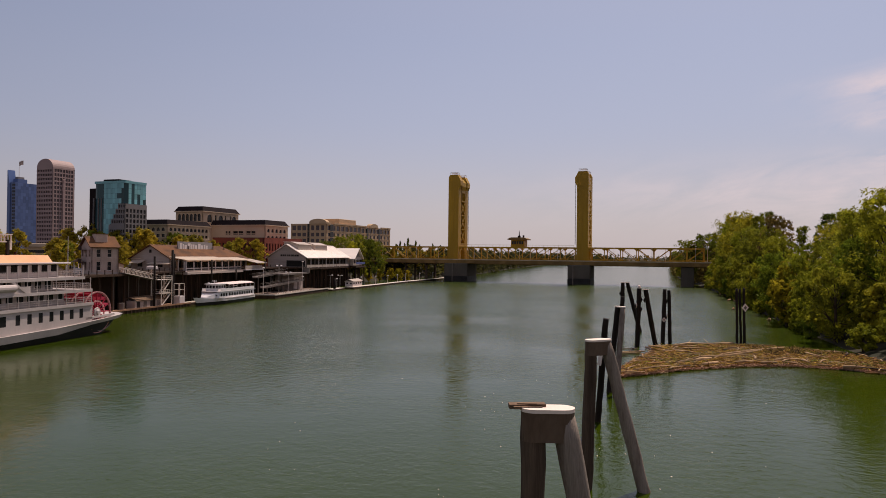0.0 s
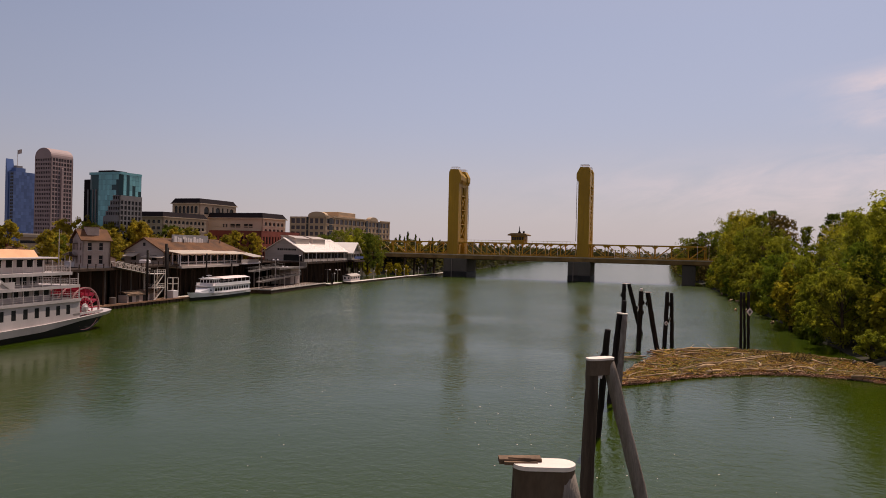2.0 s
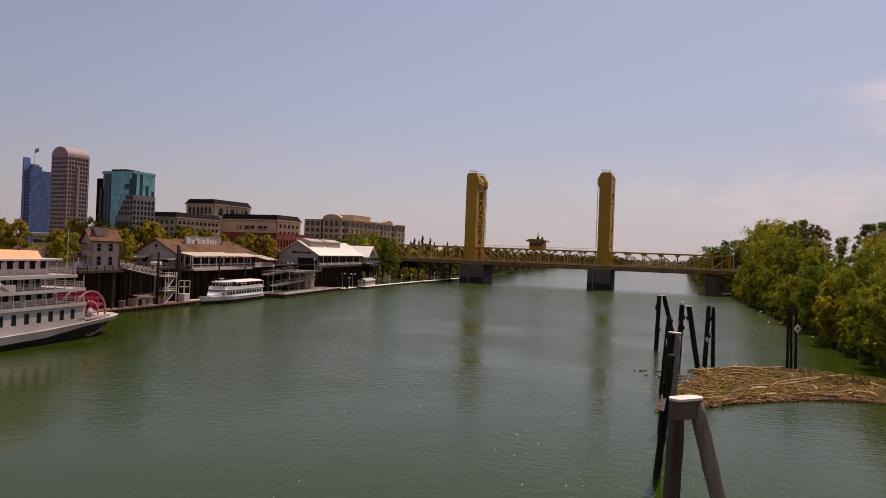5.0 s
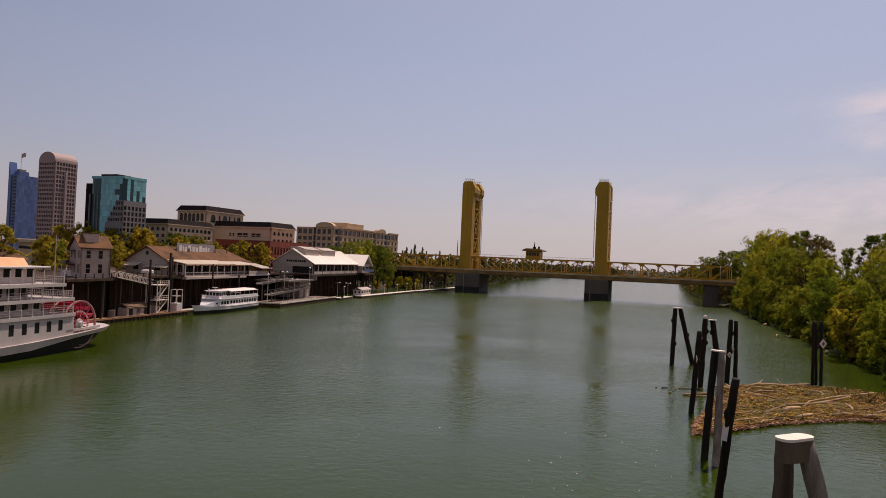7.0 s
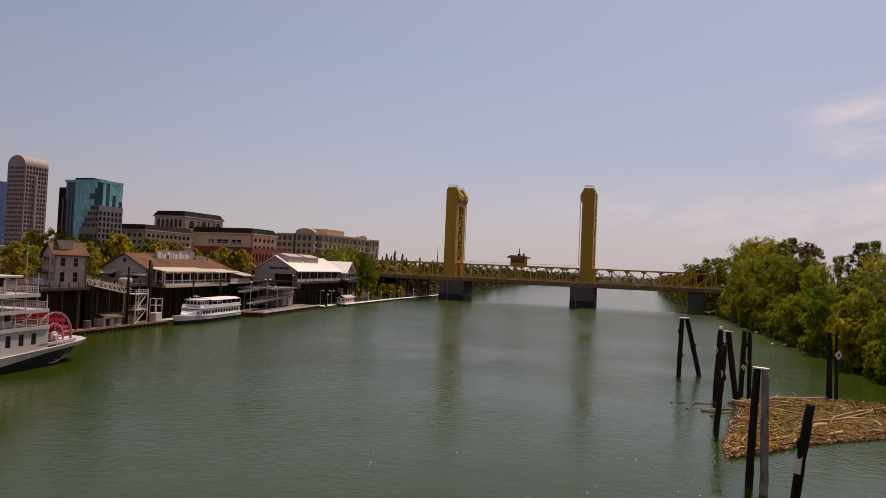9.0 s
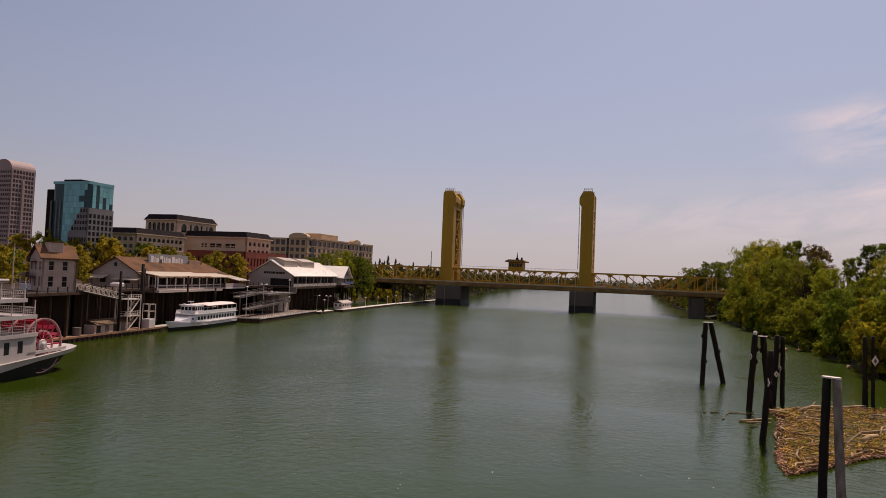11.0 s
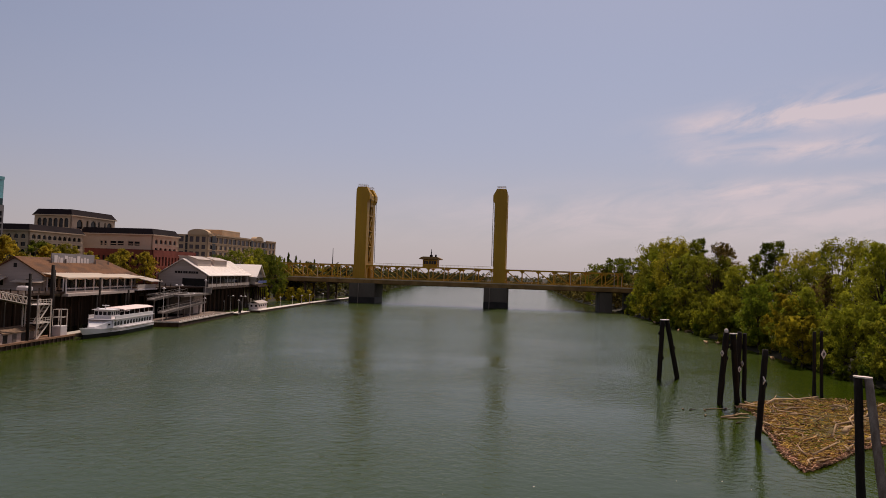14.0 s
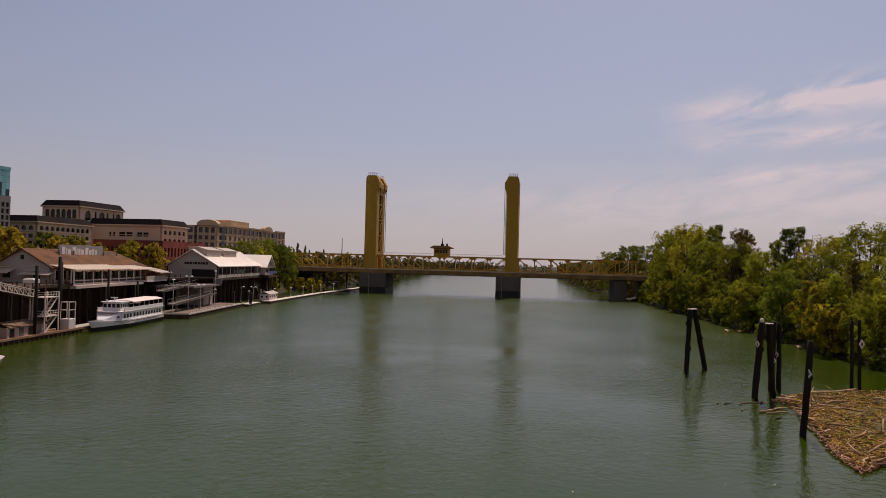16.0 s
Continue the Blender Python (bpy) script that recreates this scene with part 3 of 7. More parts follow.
    # decks
    for u0, u1 in ((-104, -31.0), (-30.9, 30.9), (31.0, 112)):
        db = B()
        box(db, u0, u1, -1.6, 18.7, 10.7, 11.5)
        deck = part("deck", db, M_DECKRUST, br)
        for v in (-1.75, 18.75):
            part("edge_girder", box(B(), u0, u1, v, v + 0.15, 9.7, 11.45), M_DECKRUST, deck)
            part("deck_curb", box(B(), u0, u1, v - 0.06, v + 0.22, 11.46, 12.0), M_DECKTOP, deck, "pale concrete deck edge")
        for v in (3, 8.5, 14):
            part("floor_girder", box(B(), u0, u1, v - 0.3, v + 0.3, 9.3, 10.7), M_DECKRUST, deck)
        gb = B()
        k = int((u1 - u0) / 2.2)
        for i in range(k + 1):
            u = u0 + (u1 - u0) * i / k
            for v in (-1.6, 18.6):
                box(gb, u - 0.06, u + 0.06, v - 0.06, v + 0.06, 11.5, 12.7)
        for v in (-1.6, 18.6):
            for z in (12.0, 12.62):
                box(gb, u0, u1, v - 0.05, v + 0.05, z, z + 0.12)
        part("railing", gb, M_GOLD, deck)
        # side trusses
        t0, t1 = (u0, u1)
        if u0 < -90:
            t0, t1 = -92, -37.4
        elif u1 > 90:
            t0, t1 = 37.4, 92
        n = max(2, round((t1 - t0) / 7.7))
        for v in (0.5, 16.6):
            xb = B()
            box(xb, t0, t1, v - 0.3, v + 0.3, 18.05, 18.65)
            box(xb, t0, t1, v - 0.3, v + 0.3, 11.5, 12.1)
            for i in range(n + 1):
                u = t0 + (t1 - t0) * i / n
                box(xb, u - 0.2, u + 0.2, v - 0.25, v + 0.25, 12, 18.1)
                if i < n:
                    w = t0 + (t1 - t0) * (i + 1) / n
                    mid = (i < n / 2)
                    a, b = ((u, 12), (w, 18.1)) if not mid else ((u, 18.1), (w, 12))
                    beam(xb, (a[0], v, a[1]), (b[0], v, b[1]), 0.3, 0.3)
                    for c, s in ((u, 1), (w, -1)):    # knee brackets under the top chord
                        prism(xb, [(c, 18.0), (c + s * 1.4, 18.0), (c + s * 0.4, 17.2), (c, 16.3)][::s], "y", v - 0.15, v + 0.15)
            part("truss", xb, M_GOLD, br)
        ob = B()
        for i in range(n + 1):
            u = t0 + (t1 - t0) * i / n
            box(ob, u - 0.25, u + 0.25, 0.5, 16.6, 18.1, 18.6)
        part("cross_beams", ob, M_GOLD, br)
    wr = B()
    for i in range(32):
        u = -30 + 60 * i / 31
        box(wr, u - 0.04, u + 0.04, 0.45, 0.55, 18.75, 19.7)
    box(wr, -30, 30, 0.45, 0.55, 19.6, 19.7)
    part("walkway_rail", wr, M_GOLD, br)
    # operator's house on the lift span
    hb = B()
    box(hb, -3.6, 3.6, 4.5, 12.5, 18.7, 22.4, 0.3)
    house = part("control_house", hb, M_GOLD, br, "golden operator's house with an overhanging roof and spire")
    rf = B()
    prism(rf, [(-5.2, 22.4), (5.2, 22.4), (5.2, 22.9), (3.4, 23.7), (-3.4, 23.7), (-5.2, 22.9)], "y", 3.4, 13.6)
    part("roof", rf, M_DECKRUST, house)
    part("spire", tube(B(), [(0, 8.5, 23.6), (0, 8.5, 24.6), (0, 8.5, 24.7), (0, 8.5, 27.6)], [0.8, 0.7, 0.35, 0.05], 8), M_SLATE, house)
    part("vent_box", box(B(), 1.9, 2.7, 8, 9, 23.6, 24.9), M_SLATE, house)
    wm = mesh_of(box(B(), -0.5, 0.5, -0.06, 0.06, -0.8, 0.8), M_GLASS, "pane")
    for u in (-2.6, -1.3, 0, 1.3, 2.6):
        part("window", wm, M_GLASS, house, m=pose(u, 4.47, 20.9))
    # bents under the side spans
    for u in (-50, -62, -75, -88):
        cb = B()
        for v in (1.5, 15.5):
            box(cb, u - 0.5, u + 0.5, v - 0.5, v + 0.5, -1, 9.4)
        box(cb, u - 0.6, u + 0.6, -0.8, 18, 8.6, 9.35)
        part("column_bent", cb, M_PILE, br, "dark timber bent under the side span")
    for u, w in ((84.5, 6.0), (97, 5.0)):
        part("abutment", box(B(), u - w / 2, u + w / 2, -1, 18, -3, 9.4, 0.3), M_CONC, br, "dark concrete bank pier")
    # deck lamps
    lm = B()
    tube(lm, [(0, 0, 0), (0, 0, 6.2), (0, 0.6, 6.9), (0, 1.6, 7.1)], [0.10, 0.08, 0.06, 0.05], 6)
    box(lm, -0.25, 0.25, 1.4, 2.3, 6.95, 7.15)
    lmesh = mesh_of(lm, M_LIGHTPOST, "lamp_post")
    for u in (-95, -75, -55, -22, -8, 8, 22, 50, 68, 88):
        part("lamp_post", lmesh, M_LIGHTPOST, br, m=pose(u, -1.3, 11.5))
        part("lamp_post", lmesh, M_LIGHTPOST, br, m=pose(u + 6, 18.4, 11.5, 0, 0, 180))


build_bridge()


# ---- mooring piles ----
def pile_bm(p, q, r0, r1, seed, knots=0):
    """A wooden pile from foot p to head q, bent and worn a little."""
    rnd = random.Random(seed)
    bm = B()
    p, q = Vector(p), Vector(q)
    n = 14
    pts, rad = [], []
    for i in range(n + 1):
        f = i / n
        c = p.lerp(q, f)
        c += Vector((rnd.uniform(-1, 1), rnd.uniform(-1, 1), 0)) * 0.025
        pts.append(c)
        rad.append((r0 + (r1 - r0) * f) * rnd.uniform(0.95, 1.05))
    rad[-1] *= 0.93
    tube(bm, pts, rad, 14)
    for k in range(knots):                            # iron collars and old bolts
        c = p.lerp(q, rnd.uniform(0.45, 0.9))
        s = rnd.choice((-1, 1)) * r1
        tube(bm, [c + Vector((s, 0, -0.35)), c + Vector((s * 1.4, 0, 0)), c + Vector((s, 0, 0.35))], [0.08, r1 * 0.38, 0.08], 7)
    return bm


def cap_bm(a, b, w, z0, z1):
    """A stadium-shaped plate round two pile heads."""
    bm = B()
    a, b = Vector((a[0], a[1])), Vector((b[0], b[1]))
    d = (b - a).normalized()
    n = Vector((-d.y, d.x))
    pts = []
    for c, s in ((b, 1), (a, -1)):
        for k in range(13):
            t = -math.pi / 2 + math.pi * k / 12
            o = c + s * (d * math.cos(t) + n * math.sin(t)) * w
            pts.append((o.x, o.y))
    prism(bm, pts, "z", z0, z1)
    return bm


def dolphin(a_top, a_foot, b_top, b_foot, r, z, band, mat_a, mat_b, label, cap_label, seed, plank=False, split=False):
    t = thing("pile_dolphin", Matrix.Translation((a_foot[0], a_foot[1], 0)), label, "mooring dolphin", "old mooring dolphins in the river")
    o = Vector((a_foot[0], a_foot[1], 0))
    part("upright_post", pile_bm(Vector(a_foot) - o, Vector(a_top) - o, r * 1.05, r, seed, 0 if band or mat_b is M_PILE_GREY else 2), mat_a, t, smooth=True)
    part("brace_post", pile_bm(Vector(b_foot) - o, Vector(b_top) - o, r * 1.05, r, seed + 1, 0 if band or mat_b is M_PILE_GREY else 1), mat_b, t, smooth=True)
    if band:
        part("head_band", cap_bm(Vector(a_top) - o, Vector(b_top) - o, r * 1.02, z - band, z - 0.06), M_STEELCAP, t)
    if split:
        e = Vector((0.22, 0.05, 0))
        part("cap", cap_bm(Vector(b_top) - o - e, Vector(b_top) - o + e, r * 1.06, b_top[2] - 0.03, b_top[2] + 0.06), M_WHITECAP, t, cap_label)
        q = Vector(a_top) - o
        part("head_float", tube(B(), [q + Vector((0, 0, k)) for k in (-0.02, 0.1, 0.3, 0.45, 0.5)], [0.16, 0.23, 0.25, 0.16, 0.05], 12), M_WHITECAP, t, "round white float on the post head", smooth=True)
    else:
        part("cap", cap_bm(Vector(a_top) - o, Vector(b_top) - o, r * 1.06, z - 0.06, z + 0.05), M_WHITECAP, t, cap_label)
    if plank:
        pb = B()
        beam(pb, Vector(a_top) - o + Vector((-0.75, 0.15, 0.13)), Vector(a_top) - o + Vector((0.38, 0.2, 0.15)), 0.36, 0.13)
        beam(pb, Vector(a_top) - o + Vector((-0.62, -0.08, 0.12)), Vector(a_top) - o + Vector((0.26, -0.02, 0.12)), 0.14, 0.08)
        beam(pb, Vector(a_top) - o + Vector((-0.5, 0.1, 0.2)), Vector(a_top) - o + Vector((0.1, 0.02, 0.21)), 0.09, 0.06)
        part("plank", pb, M_PLANK, t, "weathered plank left on the cap")
    return t


dolphin((2.48, 20.6, 9.42), (2.48, 20.7, -2), (3.35, 20.6, 9.42), (5.5, 19.9, -2), 0.38, 9.5, 0.95, M_PILE, M_PILE_GREY, "two-legged wooden mooring dolphin, pale cap with a loose plank", "bleached flat cap", 1, True)
dolphin((8.29, 41.1, 9.05), (8.06, 41.3, -2), (9.22, 41.6, 9.05), (12.05, 40.9, -2), 0.365, 9.1, 0.9, M_PILE, M_PILE_GREY, "two-legged wooden mooring dolphin with a pale cap", "bleached flat cap", 3)
dolphin((31.1, 127.3, 9.35), (31.15, 128.3, -2), (32.05, 127.7, 9.3), (35.5, 129.6, -2), 0.36, 9.4, 0, M_PILE_DARK, M_PILE_DARK, "tarred pile pair leaning together under one pale cap", "pale worn cap", 5)
dolphin((28.66, 106.7, 9.25), (28.85, 108.4, -2), (29.65, 106.8, 9.1), (32.5, 109.6, -2), 0.36, 9.15, 0, M_PILE_DARK, M_PILE_DARK, "tarred pile pair with a white float on one head", "pale worn cap", 7, False, True)
dolphin((17.35, 72.9, 8.78), (15.85, 70.7, -2), (17.78, 72.4, 8.78), (16.1, 68.6, -2), 0.29, 8.85, 0, M_PILE_DARK, M_PILE_GREY, "dark leaning pile lashed to a grey upright pile", "bleached flat cap", 9)


def lone_pile(foot, head, r, material, label, seed, knots=1):
    o = Vector((foot[0], foot[1], 0))
    return solid("mooring_post", pile_bm(Vector(foot) - o, Vector(head) - o, r * 1.05, r, seed, knots), material, label, "pile", Matrix.Translation(o), "single mooring piles", smooth=True)


lone_pile((12.26, 58.66, -2), (12.5, 56.4, 9.02), 0.25, M_PILE_DARK, "dark leaning mooring pile with a paper notice", 21)
lone_pile((21.4, 90.2, -2), (22.05, 89.9, 8.97), 0.29, M_PILE_DARK, "slender dark pile at the edge of the drift", 22)
lone_pile((34.1, 112.6, -2), (34.4, 112.4, 8.9), 0.33, M_PILE_DARK, "dark pile with a small diamond board", 23, 2)
lone_pile((35.5, 112.8, -2), (35.0, 112.2, 8.75), 0.28, M_PILE_DARK, "thin dark pile leaning on its neighbour", 24, 0)
lone_pile((46.7, 113.3, -2), (46.45, 113.1, 9.1), 0.21, M_PILE_DARK, "dark pile in a group of three", 25, 0)
lone_pile((47.9, 114.6, -2), (47.45, 114.4, 9.0), 0.19, M_PILE_DARK, "dark pile in a group of three", 26, 0)
lone_pile((47.95, 113.3, -2), (47.65, 113.2, 9.2), 0.21, M_PILE_DARK, "dark pile carrying a diamond warning board", 27, 0)


def diamond(at, s, face_deg, label):
    bm = B()
    prism(bm, [(0, -s), (s, 0), (0, s), (-s, 0)], "y", -0.03, 0.03)
    t = solid("warning_sign", bm, M_WHITECAP, label, "sign", pose(*at, 0, 0, face_deg))
    ib = B()
    prism(ib, [(0, -s * 0.5), (s * 0.5, 0), (0, s * 0.5), (-s * 0.5, 0)], "y", -0.045, -0.03)
    part("plate", ib, M_GREYSTEEL, t, "faded grey centre")
    return t


diamond((47.8, 112.9, 6.0), 0.68, 20, "white diamond warning board fixed to a pile")
diamond((34.2, 112.05, 3.9), 0.4, 20, "small faded diamond board on a pile")
diamond((28.33, 107.0, 6.6), 0.42, -94, "small faded diamond board on a pile")
diamond((34.85, 112.4, 4.6), 0.4, -94, "small faded diamond board on a pile")
diamond((21.72, 89.75, 5.9), 0.42, -94, "small faded diamond board on a pile")
nb = box(B(), -0.2, 0.2, -0.02, 0.02, -0.55, 0.55)
solid("paper_notice", nb, M_LIGHTPOST, "weathered pale notice nailed to a leaning pile", "notice", pose(12.17, 56.92, 5.6, -11, 1, -55))


# ---- trees ----
def limbs(bm, rnd, base, tips, r):
    for tip in tips:
        a, b = Vector(base), Vector(tip)
        mid = a.lerp(b, 0.5) + Vector((rnd.uniform(-1, 1), rnd.uniform(-1, 1), rnd.uniform(0, 1))) * (b - a).length * 0.12
        tube(bm, [a, mid, b], [r, r * 0.6, r * 0.15], 6, False)


def leaves(bm, rnd, centre, radius, count, size, flat=0.8, droop=0.0, out=Vector((0, 0, 0))):
    """Small folded leaf sprays scattered through an uneven clump, mostly near its skin."""
    c = Vector(centre)
    for _ in range(count):
        d = Vector((rnd.gauss(0, 1), rnd.gauss(0, 1), rnd.gauss(0, 1))).normalized()
        f = rnd.random() ** 0.45
        p = c + Vector((d.x, d.y, d.z * flat)) * radius * f * rnd.uniform(0.8, 1.12)
        nrm = (d * 0.8 + out * 0.9 + Vector((rnd.uniform(-1, 1), rnd.uniform(-1, 1), rnd.uniform(-0.5, 0.9))) * 0.55).normalized()
        a = nrm.orthogonal().normalized()
        a.rotate(Matrix.Rotation(rnd.uniform(0, 6.28), 3, nrm))
        b = nrm.cross(a)
        s = size * rnd.uniform(0.55, 1.35)
        down = Vector((0, 0, -droop * s))
        w = rnd.uniform(0.35, 0.75)
        v = [bm.verts.new(q) for q in (p - a * s, p + b * s * w + nrm * s * 0.2, p + a * s + down, p - b * s * w + nrm * s * 0.2)]
        bm.faces.new((v[0], v[1], v[2])); bm.faces.new((v[0], v[2], v[3]))


def tree_meshes(seed, h, spread, lobes, per, size, leaf, low=0.05, droop=0.4, loose=0.0, trunk_r=0.3, fat=0.36, sub=9):
    """A tree: tapered leaning trunk, limbs, and a crown of billowing lobes made of small leafy clumps."""
    rnd = random.Random(seed)
    tb, cb = B(), B()
    lean = Vector((rnd.uniform(-0.08, 0.08) * h, rnd.uniform(-0.08, 0.08) * h, 0))
    top = Vector((0, 0, h * 0.8)) + lean
    tube(tb, [(0, 0, -1.5), Vector((0, 0, h * 0.3)) + lean * 0.15, top], [trunk_r * 1.3, trunk_r * 0.8, trunk_r * 0.2], 9, False)
    tips = []
    for i in range(lobes):
        f = low + (1 - low) * (i + rnd.random()) / lobes
        up = (f - 0.46) / 0.58 if f > 0.46 else (f - 0.46) / 0.5
        prof = max(0.1, 1 - up * up) ** 0.38
        a = i * 2.4 + rnd.uniform(-0.7, 0.7)
        rad = spread * fat * rnd.uniform(0.65, 1.15)
        rr = max(0.0, spread * prof * rnd.uniform(0.55, 1.08) - rad * 0.8)
        c = Vector((math.cos(a) * rr, math.sin(a) * rr, min(h * f, h - rad * 0.7))) + lean * f
        tips.append(c)
        leaves(cb, rnd, c, rad * 0.62, 15, size * 2.7, 0.9, 0.2)
        for _ in range(sub):
            d = Vector((rnd.gauss(0, 1), rnd.gauss(0, 1), rnd.gauss(0.35, 0.9))).normalized()
            if rnd.random() < loose:
                continue
            q = c + Vector((d.x, d.y, d.z * rnd.uniform(0.8, 1.1))) * rad * rnd.uniform(0.55, 1.0)
            leaves(cb, rnd, q, rad * rnd.uniform(0.28, 0.5), int(per * rnd.uniform(0.6, 1.4)), size, rnd.uniform(0.6, 1.2), droop, d)
    limbs(tb, rnd, Vector((0, 0, h * 0.16)) + lean * 0.1, [t for t in tips if h * 0.2 < t.z < h * 0.6][:9], trunk_r * 0.5)
    limbs(tb, rnd, Vector((0, 0, h * 0.42)) + lean * 0.5, [t for t in tips if t.z > h * 0.55], trunk_r * 0.36)
    return mesh_of(tb, M_BARK, "trunk", True), mesh_of(cb, leaf, "crown")


KINDS = {
    "willow": tree_meshes(11, 13, 6.2, 22, 37, 0.210, M_LEAF, 0.04, 0.9),
    "willow_b": tree_meshes(12, 12, 6.8, 22, 37, 0.210, M_LEAF_OLIVE, 0.03, 0.9, fat=0.33),
    "willow_c": tree_meshes(21, 15, 6.0, 24, 36, 0.210, M_LEAF, 0.05, 0.9, 0.1, fat=0.4),
    "broad": tree_meshes(13, 21, 8.6, 34, 37, 0.227, M_LEAF, 0.04, 0.5, trunk_r=0.5, fat=0.33),
    "broad_b": tree_meshes(22, 22, 9.2, 34, 37, 0.227, M_LEAF_OLIVE, 0.05, 0.5, 0.1, trunk_r=0.5, fat=0.31),
    "broad_c": tree_meshes(25, 21, 8.4, 36, 37, 0.205, M_LEAF_DARK, 0.04, 1.2, 0.05, trunk_r=0.45, fat=0.32),
    "cotton": tree_meshes(23, 27, 7.6, 36, 36, 0.231, M_LEAF_DARK, 0.10, 0.5, 0.12, 0.5, 0.34),
    "cotton_b": tree_meshes(14, 28, 8.6, 36, 37, 0.231, M_LEAF, 0.10, 0.5, 0.12, 0.55, 0.33),
    "airy": tree_meshes(15, 29, 5.4, 34, 24, 0.205, M_LEAF_DARK, 0.30, 0.5, 0.4, 0.4, 0.33, 11),
    "gold": tree_meshes(16, 10, 4.6, 18, 37, 0.231, M_LEAF_GOLD, 0.03, 0.8, 0.1),
    "rust": tree_meshes(17, 25, 6.4, 28, 30, 0.227, M_LEAF_RUST, 0.2, 0.5, 0.25, 0.4),
    "young": tree_meshes(24, 10, 2.8, 18, 34, 0.205, M_LEAF_OLIVE, 0.05, 0.7, trunk_r=0.16, fat=0.45),
    "bush": tree_meshes(18, 4.2, 3.0, 11, 36, 0.188, M_LEAF, 0.02, trunk_r=0.12, fat=0.42),
    "street": tree_meshes(19, 11, 5.2, 22, 32, 0.227, M_LEAF_STREET, 0.12, 0.4, 0.15, trunk_r=0.22, fat=0.34),
    "street_b": tree_meshes(20, 12, 5.6, 24, 32, 0.210, M_LEAF_DARK, 0.12, 0.7, 0.1, trunk_r=0.25, fat=0.33),
}
LABELS = {
    "willow": "full green willow leaning over the water", "willow_b": "broad olive willow along the waterline", "willow_c": "tall green willow at the river's edge", "broad": "broad full-crowned green tree leaning over the bank", "broad_b": "wide olive-green tree with a billowing crown", "broad_c": "full dark-green tree with drooping twigs by the bridge", "young": "slim young willow at the water's edge", "cotton": "tall dark-leaved cottonwood on the river bank",
    "cotton_b": "tall leafy cottonwood behind the willows", "airy": "thin-crowned tree with sky showing through", "gold": "low yellowing riverside shrub tree",
    "rust": "rust-brown half-dry tree among green ones", "bush": "green bush at the water's edge", "street": "yellow-green street tree with a round crown", "street_b": "green street tree with a full crown",
}
FIRST = {}


def tree(kind, x, y, z, s=1.0, sz=1.0, rz=0.0, group="riverside trees"):
    m = Matrix.Translation((x, y, z)) @ Matrix.Rotation(rz, 4, "Z")
    if kind not in FIRST:
        t = thing("tree" if kind != "bush" else "bush", m, LABELS[kind], "tree" if kind != "bush" else "bush", group)
        part("trunk", KINDS[kind][0], M_BARK, t)
        part("crown", KINDS[kind][1], M_LEAF, t)
        FIRST[kind] = t
        t.scale = (s, s, s * sz)
        return t
    src = FIRST[kind]
    keep = src.scale.copy()
    src.scale = (s, s, s * sz)
    t = copy_thing(src, m)
    src.scale = keep
    t["group"] = group
    return t


rt = random.Random(5)


def bank_tree(kind, x, y, s, z=2.8):
    tree(kind, x, y, z, s, rt.uniform(0.94, 1.06), rt.uniform(0, 6.28))


# trees that stand out over the right bank
for x, y, k, s in ((79, 136, "broad", 0.98), (72.5, 123, "willow_c", 0.95), (101, 171, "broad_b", 1.05), (113, 160, "broad", 1.02), (94, 152, "broad", 0.95), (119, 150, "broad_b", 0.92),
                   (107, 194, "broad_b", 1.0), (118, 200, "cotton", 0.86), (128, 232, "airy", 1.02), (126, 237, "airy", 0.96), (106, 227, "rust", 1.0), (112, 234, "rust", 0.96),
                   (106, 214, "airy", 0.74), (111, 255, "airy", 1.0), (117, 262, "airy", 1.06), (112, 268, "broad_b", 1.24), (119, 284, "broad", 1.36), (123, 300, "broad_b", 1.3),
                   (130, 317, "broad", 1.26), (106, 247, "broad", 1.02), (101, 224, "broad_b", 0.9), (95, 202, "broad", 0.86), (103, 240, "broad_b", 1.0), (140, 334, "broad", 1.1), (138, 346, "airy", 0.72), (150, 352, "airy", 0.66), (76.5, 121, "broad", 1.1), (126, 374, "broad_c", 1.0), (135, 368, "broad_c", 1.12), (146, 378, "broad_c", 1.1), (140, 390, "rust", 0.8)):
    bank_tree(k, x, y, s)
# low growth at the waterline
for x, y, k, s in ((66, 108, "young", 1.05), (68, 112, "young", 0.9), (61.5, 103.5, "bush", 0.85), (69, 127, "bush", 0.8), (70, 145, "gold", 0.9), (75, 154, "gold", 1.12), (80, 163, "gold", 1.25), (73.5, 152, "gold", 0.8), (88, 196, "gold", 1.1), (98, 238, "gold", 0.9), (103, 262, "gold", 0.8),
                   (82, 177, "bush", 1.9), (86.5, 191, "bush", 1.7), (92, 214, "bush", 1.8), (72, 141, "bush", 1.5), (96.5, 233, "bush", 1.6), (101, 252, "bush", 1.7), (66, 99, "willow_b", 0.8), (71, 92, "willow", 0.9), (77, 101, "broad", 0.8)):
    bank_tree(k, x, y, s, 0.8)
# fringe along the right bank
y = 116.0
while y < 316:
    x = shore(RIGHT, y)
    k = rt.choice(("willow", "willow_b", "willow_c", "willow_b", "willow"))
    bank_tree(k, x + rt.uniform(1.8, 5.2), y, rt.uniform(0.62, 1.08), 0.9)
    if rt.random() < 0.7:
        bank_tree("bush", x + rt.uniform(0.6, 2.4), y + rt.uniform(1.5, 6.5), rt.uniform(0.4, 0.85), 0.1)
    y += rt.uniform(6.0, 11.0) * (1 + (y - 92) / 500)
